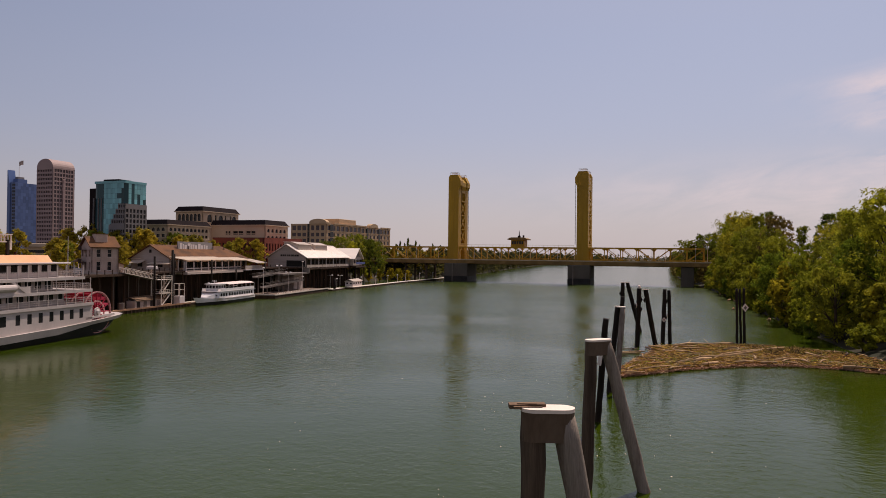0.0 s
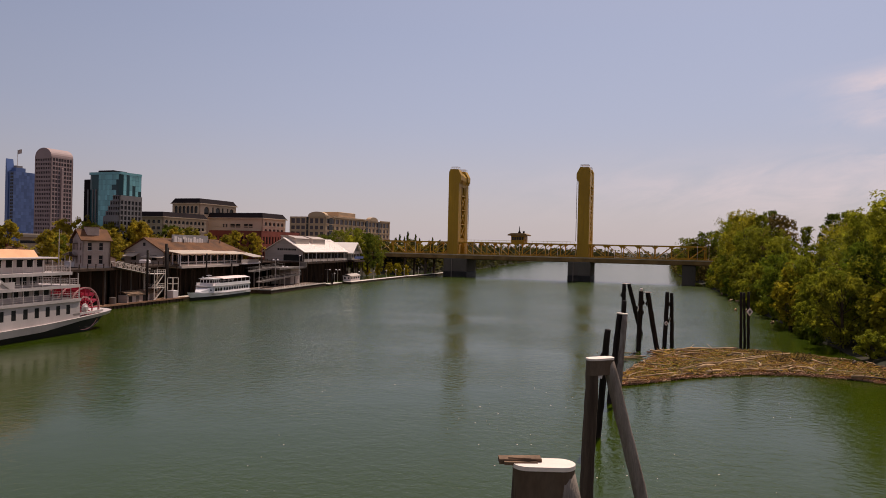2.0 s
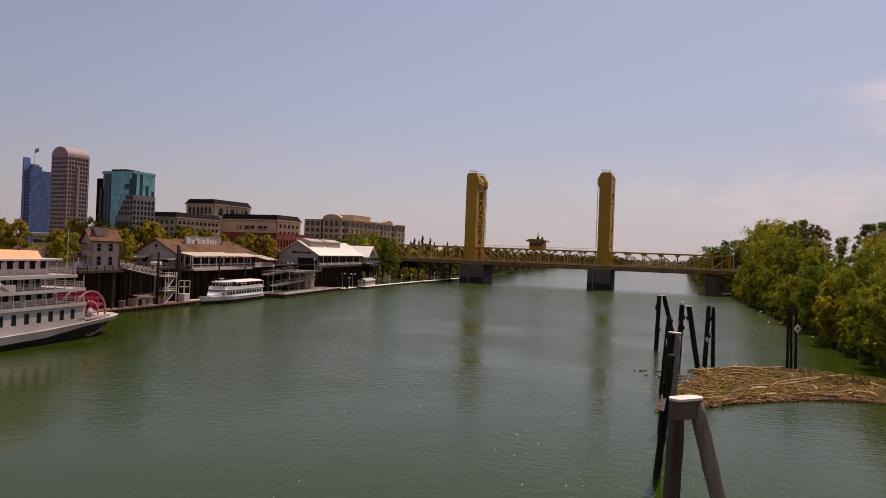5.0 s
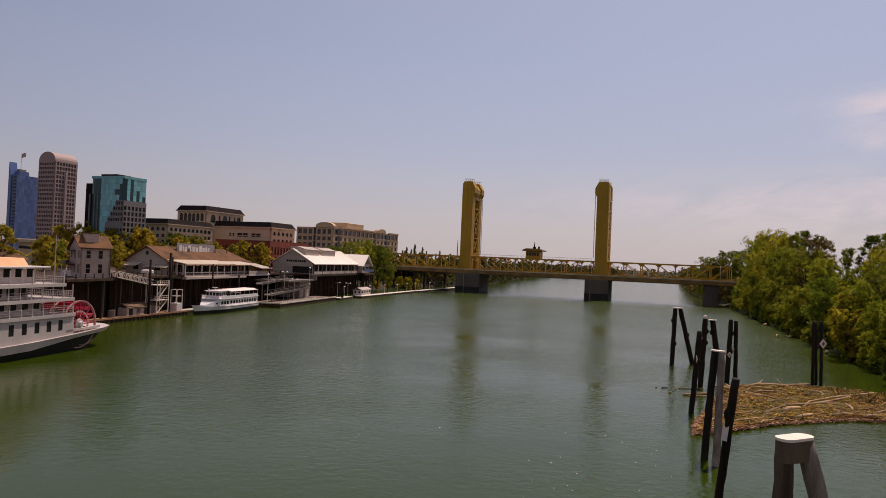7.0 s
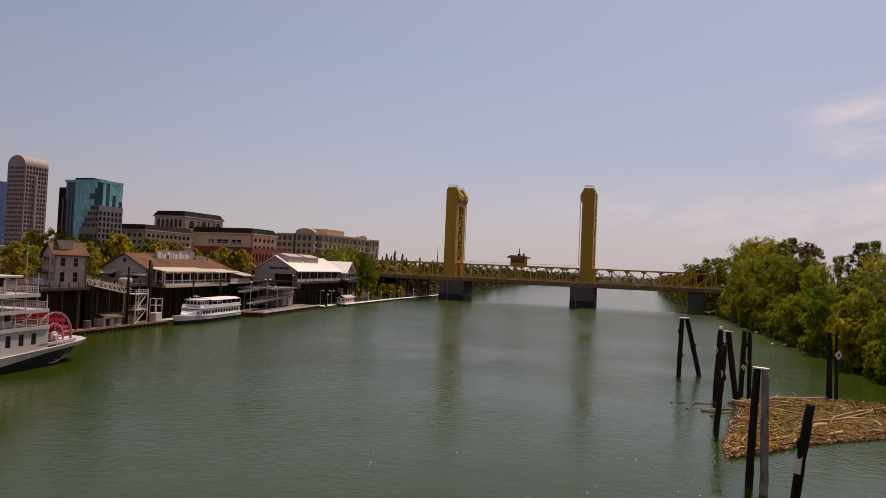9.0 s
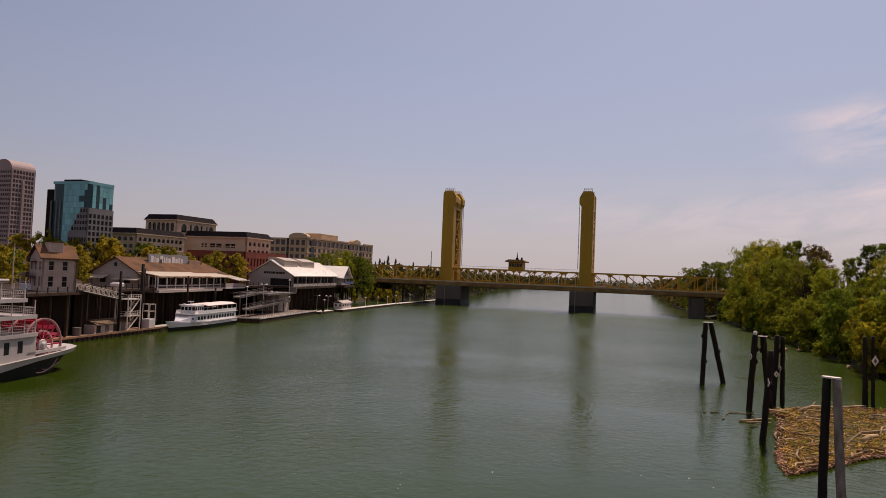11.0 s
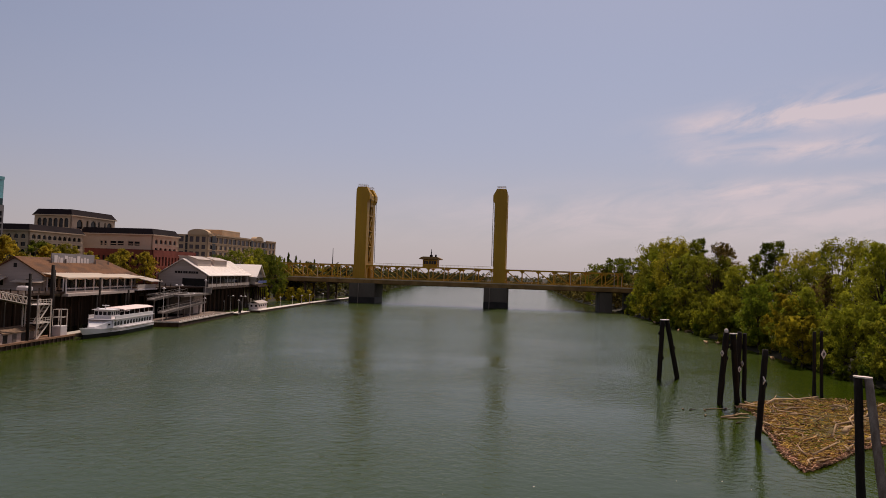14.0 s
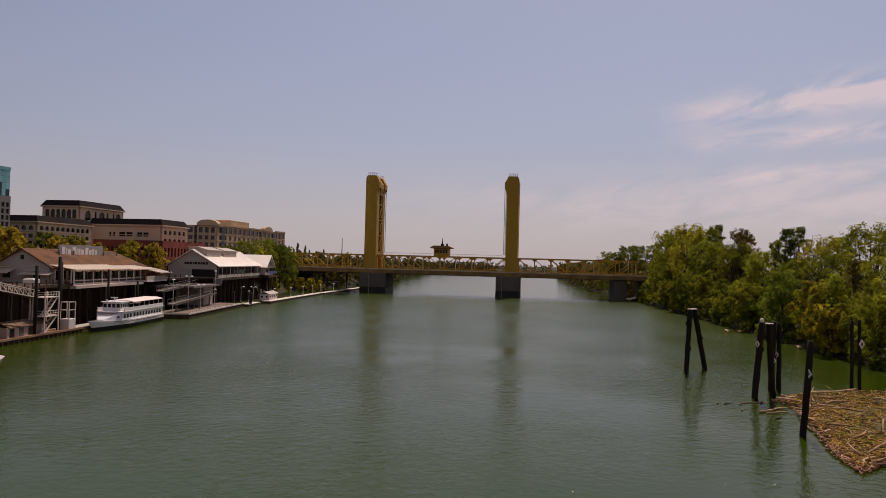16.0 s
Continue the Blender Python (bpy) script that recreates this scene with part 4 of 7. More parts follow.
# the wood behind
y = 96.0
while y < 350:
    x = shore(RIGHT, y)
    for off in (17,):
        k = rt.choice(("broad", "broad_b", "willow_c", "broad", "cotton", "rust", "broad_b"))
        bank_tree(k, x + off + rt.uniform(-4, 4), y + rt.uniform(-5, 5), rt.uniform(0.74, 0.94) * (0.8 if k in ("cotton", "rust") else 1.0))
    y += rt.uniform(11, 16) * (1 + (y - 88) / 500)


# ---- raft of driftwood ----
RAFT = [(18.6, 79.6), (22.2, 81.4), (29.0, 85.8), (38.6, 89.8), (44.0, 90.0), (49.0, 88.0), (53.5, 84.8), (58.0, 88.0), (58.5, 98.5), (54.0, 105.0), (47.6, 109.6), (40.4, 109.2), (33.0, 107.4), (30.2, 105.2), (30.2, 101.6), (27.6, 97.6), (24.3, 91.4), (20.6, 84.8)]


def inside(p, poly):
    x, y = p
    c = False
    for (a, b), (d, e) in zip(poly, poly[1:] + poly[:1]):
        if (b > y) != (e > y) and x < (d - a) * (y - b) / (e - b) + a:
            c = not c
    return c


def build_raft():
    rnd = random.Random(31)
    bm = B()
    cx, cy = 40.0, 99.0
    rings = []
    for f, z in ((1.0, -0.25), (0.985, 0.08), (0.9, 0.22), (0.7, 0.3), (0.4, 0.34), (0.12, 0.34)):
        row = []
        for i in range(len(RAFT)):
            for h in (0, 0.33, 0.66):
                a, b = RAFT[i], RAFT[(i + 1) % len(RAFT)]
                x, y = a[0] + (b[0] - a[0]) * h, a[1] + (b[1] - a[1]) * h
                j = 1 + 0.05 * noise.noise((x * 0.45, y * 0.45, 0))
                row.append(bm.verts.new((cx + (x - cx) * f * j, cy + (y - cy) * f * j, z + 0.16 * noise.noise((x * f, y * f, 7)) + 0.3 * (f < 0.95) * noise.noise((x * f * 0.35, y * f * 0.35, 2)))))
        rings.append(row)
    n = len(rings[0])
    for r, s in zip(rings, rings[1:]):
        for i in range(n):
            bm.faces.new((r[i], r[(i + 1) % n], s[(i + 1) % n], s[i]))
    bm.faces.new(rings[-1])
    raft = solid("debris_raft", bm, M_RAFT, "floating mat of reeds, twigs and driftwood against the piles", "driftwood", kind="stuff")
    xs, ys = [p[0] for p in RAFT], [p[1] for p in RAFT]
    for material, count, r0, r1, l0, l1, lbl in ((M_DRIFT, 5200, 0.03, 0.075, 0.15, 1.0, "brown twigs and bark"), (M_REED, 5600, 0.02, 0.055, 0.15, 0.9, "golden dry reeds"), (M_DRIFT_PALE, 620, 0.03, 0.08, 0.25, 1.6, "sun-bleached sticks"), (M_LEAF, 3000, 0.02, 0.05, 0.2, 0.7, "green weed in the drift"), (M_PILE_DARK, 700, 0.02, 0.05, 0.15, 0.8, "wet dark twigs")):
        sb = B()
        k = 0
        while k < count:
            p = (rnd.uniform(min(xs), max(xs)), rnd.uniform(min(ys), max(ys)))
            if not inside(p, RAFT):
                continue
            k += 1
            a = rnd.gauss(0.25, 0.8)
            L = rnd.uniform(l0, l1)
            d = Vector((math.cos(a), math.sin(a), rnd.uniform(-0.12, 0.16))) * L / 2
            c = Vector((p[0], p[1], 0.28 + rnd.uniform(0.0, 0.2)))
            if material is M_LEAF and noise.noise((p[0] * 0.12, p[1] * 0.12, 4)) < 0.05:
                continue
            if material is M_DRIFT and noise.noise((p[0] * 0.22, p[1] * 0.22, 5)) < -0.08 and rnd.random() < 0.75:
                continue
            r = rnd.uniform(r0, r1)
            bend = Vector((-d.y, d.x, 0)) * rnd.uniform(-0.45, 0.45)
            tube(sb, [c - d, c + bend, c + d], [r, r * 0.9, r * 0.55], 4, False)
        st = part("sticks", sb, material, raft, lbl)
        st["kind"] = "stuff"
    # bark and broken wood washed up along the rim
    rb = B()
    for i in range(len(RAFT)):
        a, b = Vector(RAFT[i]), Vector(RAFT[(i + 1) % len(RAFT)])
        for _ in range(int((b - a).length * (44 if i < 7 or i > 15 else 16))):
            m = a.lerp(b, rnd.random())
            m = m + (Vector((cx, cy)) - m).normalized() * (rnd.random() ** 1.7 * 4.6 - 0.9)
            g = rnd.uniform(0, 6.28)
            d = Vector((math.cos(g), math.sin(g), rnd.uniform(-0.15, 0.35))) * rnd.uniform(0.1, 0.42)
            c = Vector((m.x, m.y, 0.06 + rnd.uniform(0, 0.24)))
            tube(rb, [c - d, c + d], [rnd.uniform(0.03, 0.1), 0.03], 4, False)
    part("rim_wood", rb, M_BARKRED, raft, "reddish bark and broken wood")["kind"] = "stuff"
    # larger logs, each by itself
    logs = []
    for i in range(34):
        while True:
            p = (rnd.uniform(min(xs), max(xs)), rnd.uniform(min(ys), max(ys)))
            if inside(p, RAFT):
                break
        logs.append((p[0], p[1], rnd.gauss(0.3, 0.6), rnd.uniform(1.0, 5.0), rnd.uniform(0.06, 0.15)))
    # the rim, where long trunks lie along the water
    for i in range(len(RAFT)):
        a, b = Vector(RAFT[i]), Vector(RAFT[(i + 1) % len(RAFT)])
        for _ in range(3):
            m = a.lerp(b, rnd.random())
            logs.append((m.x + rnd.uniform(-.5, .5), m.y + rnd.uniform(-.5, .5), math.atan2((b - a).y, (b - a).x) + rnd.gauss(0, 0.55), rnd.uniform(1.0, 3.6), rnd.uniform(0.06, 0.13)))
    logs += [(25.8, 99.6, 0.12, 3.0, 0.09), (26.4, 104.6, 0.02, 3.4, 0.06), (23.0, 104.5, 0.3, 1.2, 0.06), (21.9, 104.9, 1.3, 0.8, 0.07), (22.6, 101.2, 0.9, 0.9, 0.08), (24.2, 97.2, 0.4, 1.2, 0.07), (24.4, 104.3, 1.2, 1.0, 0.07), (27.6, 104.9, 0.8, 1.6, 0.1), (45.2, 109.9, -0.18, 7, 0.2), (40.4, 109.4, 0.1, 5, 0.16)]
    for x, y, a, L, r in logs:
        lb = B()
        d = Vector((math.cos(a), math.sin(a), 0)) * L / 2
        mid = Vector((rnd.uniform(-.1, .1), rnd.uniform(-.1, .1), rnd.uniform(0, .03))) * L
        tube(lb, [-d, -d * 0.3 + mid, d * 0.3 + mid * 0.7, d], [r * 1.15, r, r * 0.85, r * 0.45], 7)
        if rnd.random() < 0.5:                        # a broken side branch
            q = d * rnd.uniform(-0.5, 0.5)
            tube(lb, [q, q + Vector((rnd.uniform(-.6, .6), rnd.uniform(-.6, .6), rnd.uniform(0.3, 0.9)))], [r * 0.5, r * 0.15], 5)
        z = 0.38 + r * 0.6 if inside((x, y), RAFT) else 0.06
        wood, look_of = rnd.choice(((M_DRIFT, "brown"), (M_DRIFT_PALE, "bleached"), (M_DRIFT_PALE, "bleached"), (M_DRIFT_PALE, "bleached"), (M_PILE, "dark wet")))
        solid("driftwood_log", lb, wood, look_of + " driftwood log lying on the floating drift", "log", Matrix.Translation((x, y, z)), "logs in the drift", smooth=True)
    # whole bent trunks stripped by the river
    for pts, r in (([(29.0, 89.1), (33.5, 93.7), (37.9, 96.0), (41.5, 98.4), (46.0, 102.5)], 0.17), ([(31.9, 90.7), (33.4, 92.2), (34.9, 93.2)], 0.27), ([(33.6, 105.6), (36.8, 108.4), (40.5, 109.0), (44.8, 110.2)], 0.17),
                   ([(35.4, 93.6), (37.8, 96.7), (43.2, 101.3), (47.7, 103.6), (51.0, 106.0)], 0.15), ([(31.8, 87.6), (33.2, 88.5), (34.6, 89.8)], 0.2), ([(36.8, 89.6), (38.2, 90.5), (39.7, 90.9)], 0.17),
                   ([(47.2, 93.0), (46.8, 91.4), (46.8, 90.2)], 0.2), ([(49.5, 87.4), (50.8, 87.0), (52.0, 87.0)], 0.22), ([(23.8, 99.9), (25.4, 100.2), (27.2, 101.6), (28.1, 101.1)], 0.14), ([(25.2, 94.5), (24.4, 93.4), (23.7, 91.7)], 0.14), ([(43, 92.2), (45, 93.6), (48, 93.0)], 0.14), ([(21.6, 82.6), (25.0, 84.8), (27.4, 86.6)], 0.12)):
        lb = B()
        o = Vector((*pts[0], 0))
        line = [Vector((*p, 0.1 * (k % 2))) - o for k, p in enumerate(pts)]
        tube(lb, line, [r * (1.1 - 0.6 * k / len(line)) for k in range(len(line))], 8)
        for k in range(1, len(line) - 1):
            q = line[k]
            tube(lb, [q, q + Vector((rnd.uniform(-1, 1), rnd.uniform(-0.5, 1), rnd.uniform(0.1, 0.7)))], [r * 0.45, r * 0.12], 5)
        on = inside(pts[len(pts) // 2], RAFT)
        solid("driftwood_log", lb, M_DRIFT_PALE, "long bent bleached driftwood trunk in the drift", "log", Matrix.Translation(o + Vector((0, 0, 0.44 if on else 0.08))), "logs in the drift", smooth=True)
    # matted weed and brush at the shore end
    wb, tb = B(), B()
    for _ in range(70):
        x, y = rnd.uniform(44.5, 57), rnd.uniform(98.5, 107.5)
        if inside((x, y), RAFT):
            leaves(wb, rnd, (x, y, 0.5), rnd.uniform(0.3, 0.7), 12, 0.16, 0.5)
            for _k in range(3):
                c = Vector((x + rnd.uniform(-.7, .7), y + rnd.uniform(-.7, .7), 0.35))
                tube(tb, [c, c + Vector((rnd.uniform(-.7, .7), rnd.uniform(-.4, .4), rnd.uniform(0.1, 0.7)))], [0.05, 0.02], 4, False)
    part("weed", wb, M_LEAF_RUST, raft, "dark matted water weed")["kind"] = "stuff"
    part("brush", tb, M_PILE_DARK, raft, "wet black brush")["kind"] = "stuff"


build_raft()


def stranded_log(x, y, a, L, r, seed):
    """A bleached trunk washed against the bank, with the stub of its root."""
    rnd = random.Random(seed)
    lb = B()
    d = Vector((math.cos(a), math.sin(a), 0.06)) * L / 2
    tube(lb, [-d, -d * 0.2 + Vector((0, 0, 0.12)), d], [r * 1.3, r, r * 0.5], 8)
    for _ in range(4):
        q = -d
        tube(lb, [q, q + Vector((rnd.uniform(-.7, .7), rnd.uniform(-.7, .7), rnd.uniform(0.1, 0.8)))], [r * 0.6, r * 0.15], 5)
    solid("stranded_log", lb, M_DRIFT_PALE, "bleached trunk stranded along the leafy bank", "log", Matrix.Translation((x, y, 0.18)), "logs stranded on the bank", smooth=True)


for k, (x, y, a, L) in enumerate(((90.4, 226.6, 1.0, 5.0), (101.6, 263.4, 1.2, 6.0), (91.6, 222.4, 0.4, 3.2), (76.6, 189.0, 1.2, 4.0), (79.0, 187.0, 0.9, 3.0), (71.5, 156.0, 1.1, 3.4))):
    stranded_log(x, y, a, L, 0.3, 60 + k)


def build_glint_flecks():
    """Small white flecks laid on the near water in place of sun glints."""
    rnd = random.Random(52)
    bm = B()
    for _ in range(230):
        x, y = rnd.uniform(-14, 34), rnd.uniform(14, 78)
        if noise.noise((x * 0.06, y * 0.05, 9)) < -0.05:
            continue
        r = rnd.uniform(0.03, 0.075)
        c = bm.verts.new((x, y, 0.05))
        rim = [bm.verts.new((x + r * rnd.uniform(0.5, 1.2) * math.cos(a), y + r * rnd.uniform(0.5, 1.2) * math.sin(a), 0.012)) for a in [k * 1.0472 for k in range(6)]]
        for k in range(6):
            bm.faces.new((c, rim[k], rim[(k + 1) % 6]))
    solid("glint_flecks", bm, M_WHITECAP, "white flecks on the river in place of sun glints", "fluff", kind="stuff")


build_glint_flecks()

# ---- left bank, in a frame along the wharf: x towards the river, y downstream ----
SH = pose(-72, 208, 0, 0, 0, -9.4)


def S(x, y, z=0, rz=0):
    return SH @ pose(x, y, z, 0, 0, rz)


WHARF = [(6.0, -170), (5.8, -70), (5.4, -57), (4.2, -51), (2.2, -44), (0.4, -25), (0.0, 18), (3.0, 34), (8.6, 43.5), (8.6, 112), (4, 128)]


def build_wharf():
    bm = B()
    poly = WHARF + [(-30, 128), (-60, -170)]
    prism(bm, poly, "z", 8.55, 8.95)
    w = solid("wharf", bm, M_TIMBER, "dark timber wharf deck carried on tarred piles", "wharf", SH, kind="structure")
    for (a, b), (c, d) in zip(WHARF[1:], WHARF[2:]):  # bulkhead of upright planks behind the piles
        L = math.hypot(c - a, d - b)
        u = Vector((c - a, d - b, 0)) / L
        nrm = Vector((u.y, -u.x, 0))
        k = max(1, int(L / 1.5))
        for i in range(k):
            p = Vector((a, b, 0)) + u * (L * (i + 0.5) / k) - nrm * (6.5 + 0.06 * (i % 3))
            pb = B()
            beam(pb, (0, 0, -2), (0, 0, 8.55), L / k * 0.97, 0.25, up=nrm)
            part("plank", pb, M_TIMBER, w, m=Matrix.Translation(p))
        k = max(1, int(L / 4.2))
        for i in range(k):
            p = Vector((a, b, 0)) + u * (L * (i + 0.5) / k) - nrm * 0.35
            part("wharf_post", tube(B(), [(0, 0, -2), (0, 0, 8.5)], [0.24, 0.2], 8), M_TIMBER, w, m=Matrix.Translation(p))
        part("edge_beam", beam(B(), (a, b, 8.75), (c, d, 8.75), 0.35, 0.5), M_TIMBER, w)
        if b < 30:
            rb = B()
            for i in range(max(2, int(L / 2.4)) + 1):
                f = i / max(2, int(L / 2.4))
                box(rb, a + (c - a) * f - 0.08, a + (c - a) * f + 0.08, b + (d - b) * f - 0.08, b + (d - b) * f + 0.08, 8.95, 10.0)
            part("bollard_rail", rb, M_TIMBER, w)
    for x, y in ((3.9, -57), (3.4, -51), (2.9, -46.5), (1.5, -34), (0.9, -9), (0.9, 6)):
        part("drain_pipe", tube(B(), [(x, y, 0.5), (x, y, 8.5)], [0.13, 0.13], 7), M_GREYSTEEL, w)


build_wharf()


def obox(bm, P, d, n, s0, s1, q0, q1, z0, z1):
    """A box in a facade's own terms: s along it, q outwards, z up."""
    P, d, n = Vector(P), Vector(d), Vector(n)
    v = [bm.verts.new(P + d * s + n * q + Vector((0, 0, z))) for z in (z0, z1) for s, q in ((s0, q0), (s1, q0), (s1, q1), (s0, q1))]
    for f in ((3, 2, 1, 0), (4, 5, 6, 7), (0, 1, 5, 4), (1, 2, 6, 5), (2, 3, 7, 6), (3, 0, 4, 7)):
        bm.faces.new([v[i] for i in f])


def facade(bm, owner, P, d, n, L, zb, zt, rows, th=0.45, glass=None, name="window"):
    """Wall cladding with real openings; each pane is set back in its opening. rows: (z0, z1, [(a, b), ...], arched)."""
    z = zb
    d, n = Vector(d), Vector(n)
    for z0, z1, cols, arch in sorted(rows, key=lambda r: r[0]):
        if z0 > z:
            obox(bm, P, d, n, 0, L, -th, 0, z, z0)
        s = 0
        for a, b in cols:
            if a > s:
                obox(bm, P, d, n, s, a, -th, 0, z0, z1)
            s = b
            w, h = b - a, z1 - z0
            if arch:
                r = w / 2
                for sg in (-1, 1):
                    arc = [(a + r + sg * r * math.sin(t), z1 - r + r * math.cos(t)) for t in [math.pi / 2 * k / 4 for k in range(5)]]
                    pts = arc + [(a + r + sg * r, z1)]
                    vo = [bm.verts.new(Vector(P) + d * u + Vector((0, 0, v))) for u, v in pts]
                    vi = [bm.verts.new(Vector(P) + d * u - n * th + Vector((0, 0, v))) for u, v in pts]
                    for i in range(len(pts)):
                        j = (i + 1) % len(pts)
                        bm.faces.new((vo[i], vo[j], vi[j], vi[i]))
                    bm.faces.new(vo); bm.faces.new(vi[::-1])
            key = (round(w, 2), round(h, 2), (glass or M_GLASS).name)
            if key not in PANES:
                pm = B()
                box(pm, -w / 2, w / 2, -0.04, 0.04, 0, h)
                PANES[key] = mesh_of(pm, glass or M_GLASS, "pane")
            o = Vector(P) + d * (a + w / 2) - n * (th - 0.06) + Vector((0, 0, z0))
            rot = Matrix((d, -n, Vector((0, 0, 1)))).transposed().to_4x4()
            part(name, PANES[key], None, owner, m=Matrix.Translation(o) @ rot)
        if s < L:
            obox(bm, P, d, n, s, L, -th, 0, z0, z1)
        z = z1
    if z < zt:
        obox(bm, P, d, n, 0, L, -th, 0, z, zt)


PANES = {}


def spaced(L, k, w, margin=0.0):
    """k openings of width w spread evenly over a wall of length L."""
    step = (L - 2 * margin) / k
    return [(margin + step * (i + 0.5) - w / 2, margin + step * (i + 0.5) + w / 2) for i in range(k)]


# ---- station house ----
def build_house():
    h = thing("depot_house", S(0.5, -60, 8.95, 54.4), "two-storey pink stucco river house with a brown gabled roof", "house")
    W, D, H = 5.6, 7.6, 6.1
    wb = B()
    facade(wb, h, (0, 0, 0), (1, 0, 0), (0, -1, 0), W, 0, H, [(0.9, 2.75, [(1.05, 1.85), (3.35, 4.15)], False), (3.9, 5.5, [(1.05, 1.85), (3.35, 4.15)], False)], 0.3)
    facade(wb, h, (0, D, 0), (0, -1, 0), (-1, 0, 0), D, 0, H, [(0.9, 2.7, spaced(D, 3, 0.9), False), (3.9, 5.4, spaced(D, 3, 0.9), False)], 0.3)
    facade(wb, h, (W, 0, 0), (0, 1, 0), (1, 0, 0), D, 0, H, [(0.9, 2.7, spaced(D, 3, 0.9), False), (3.9, 5.4, spaced(D, 3, 0.9), False)], 0.3)
    box(wb, 0, W, D - 0.3, D, 0, H)
    part("wall", wb, M_PINKWALL, h)
    # solid dark block fills the house in place of unlit rooms
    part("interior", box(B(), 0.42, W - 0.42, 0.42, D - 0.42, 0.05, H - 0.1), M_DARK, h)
    gb = B()                                          # gable over the left end wall
    prism(gb, [(0, H), (D, H), (D / 2, H + 2.1)], "x", 0.0, 0.3)
    part("gable", gb, M_PINKWALL, h)
    part("gable", prism(B(), [(0, H), (D, H), (D / 2, H + 2.1)], "x", W - 0.3, W), M_PINKWALL, h)
    rf = B()
    prism(rf, [(-0.45, H - 0.22), (D / 2, H + 2.25), (D + 0.45, H - 0.22), (D + 0.45, H - 0.02), (D / 2, H + 2.5), (-0.45, H - 0.02)], "x", -0.5, W + 0.45)
    part("roof", rf, M_ROOF, h)
    box_b = B()
    box(box_b, 1.25, 3.75, 1.4, 3.9, H + 0.4, H + 2.9, 0.05)
    part("roof_turret", box_b, M_PINKWALL, h)
    part("turret_cap", box(B(), 1.15, 3.85, 1.3, 4.0, H + 2.9, H + 3.05), M_ROOF, h)
    for u in (1.05, 3.35):
        for z in (0.85, 3.85):
            part("sill", box(B(), u - 0.1, u + 0.9, -0.12, 0, z - 0.1, z + 0.02), M_WHITE, h)
    def surround(P, d, n, a, b, z0, z1):
        fb = B()
        for s0, s1, q0, q1 in ((a - 0.13, a, z0, z1 + 0.13), (b, b + 0.13, z0, z1 + 0.13), (a, b, z1, z1 + 0.13), (a, b, (z0 + z1) / 2 - 0.04, (z0 + z1) / 2 + 0.04)):
            obox(fb, P, d, n, s0, s1, -0.1, 0.05, q0, q1)
        part("window_frame", fb, M_PINKWALL, h)
    for a, b in ((1.05, 1.85), (3.35, 4.15)):
        surround((0, 0, 0), (1, 0, 0), (0, -1, 0), a, b, 0.9, 2.75)
        surround((0, 0, 0), (1, 0, 0), (0, -1, 0), a, b, 3.9, 5.5)
    for a, b in spaced(D, 3, 0.9):
        surround((0, D, 0), (0, -1, 0), (-1, 0, 0), a, b, 0.9, 2.7)
        surround((0, D, 0), (0, -1, 0), (-1, 0, 0), a, b, 3.9, 5.4)
    part("string_course", box(B(), -0.06, W + 0.06, -0.07, 0.0, 3.15, 3.4), M_PINKWALL, h)
    part("plinth", box(B(), -0.08, W + 0.08, -0.1, 0.0, 0, 0.35), M_GREYWALL, h)
    part("chimney", box(B(), 4.4, 5.0, 4.6, 5.2, H + 0.8, H + 2.9, 0.03), M_BRICK, h)
    for y, z in ((5.8, 2.4), (5.8, 5.3)):             # iron landings of an outside stair
        part("balcony", box(B(), -1.1, -0.05, y - 2.2, y, z, z + 0.12), M_TIMBER, h)
        part("balcony_rail", box(B(), -1.1, -1.04, y - 2.2, y, z + 0.12, z + 1.0), M_TIMBER, h)
    ab = B()
    prism(ab, [(0.4, 0), (0.4, 2.6), (1.9, 2.1), (1.9, 0)], "y", 0.8, 5.2)
    annex = part("annex", ab, M_PINKWALL, h, m=Matrix.Translation((W - 0.4, 0, 0)))
    part("annex_roof", prism(B(), [(0.3, 2.66), (0.3, 2.85), (2.15, 2.1), (2.15, 1.95)], "y", 0.5, 5.5), M_ROOF, annex)
    part("corner_board", box(B(), W - 0.02, W + 0.12, -0.12, 0.05, 0, H - 0.2), M_PLANK, h)


build_house()


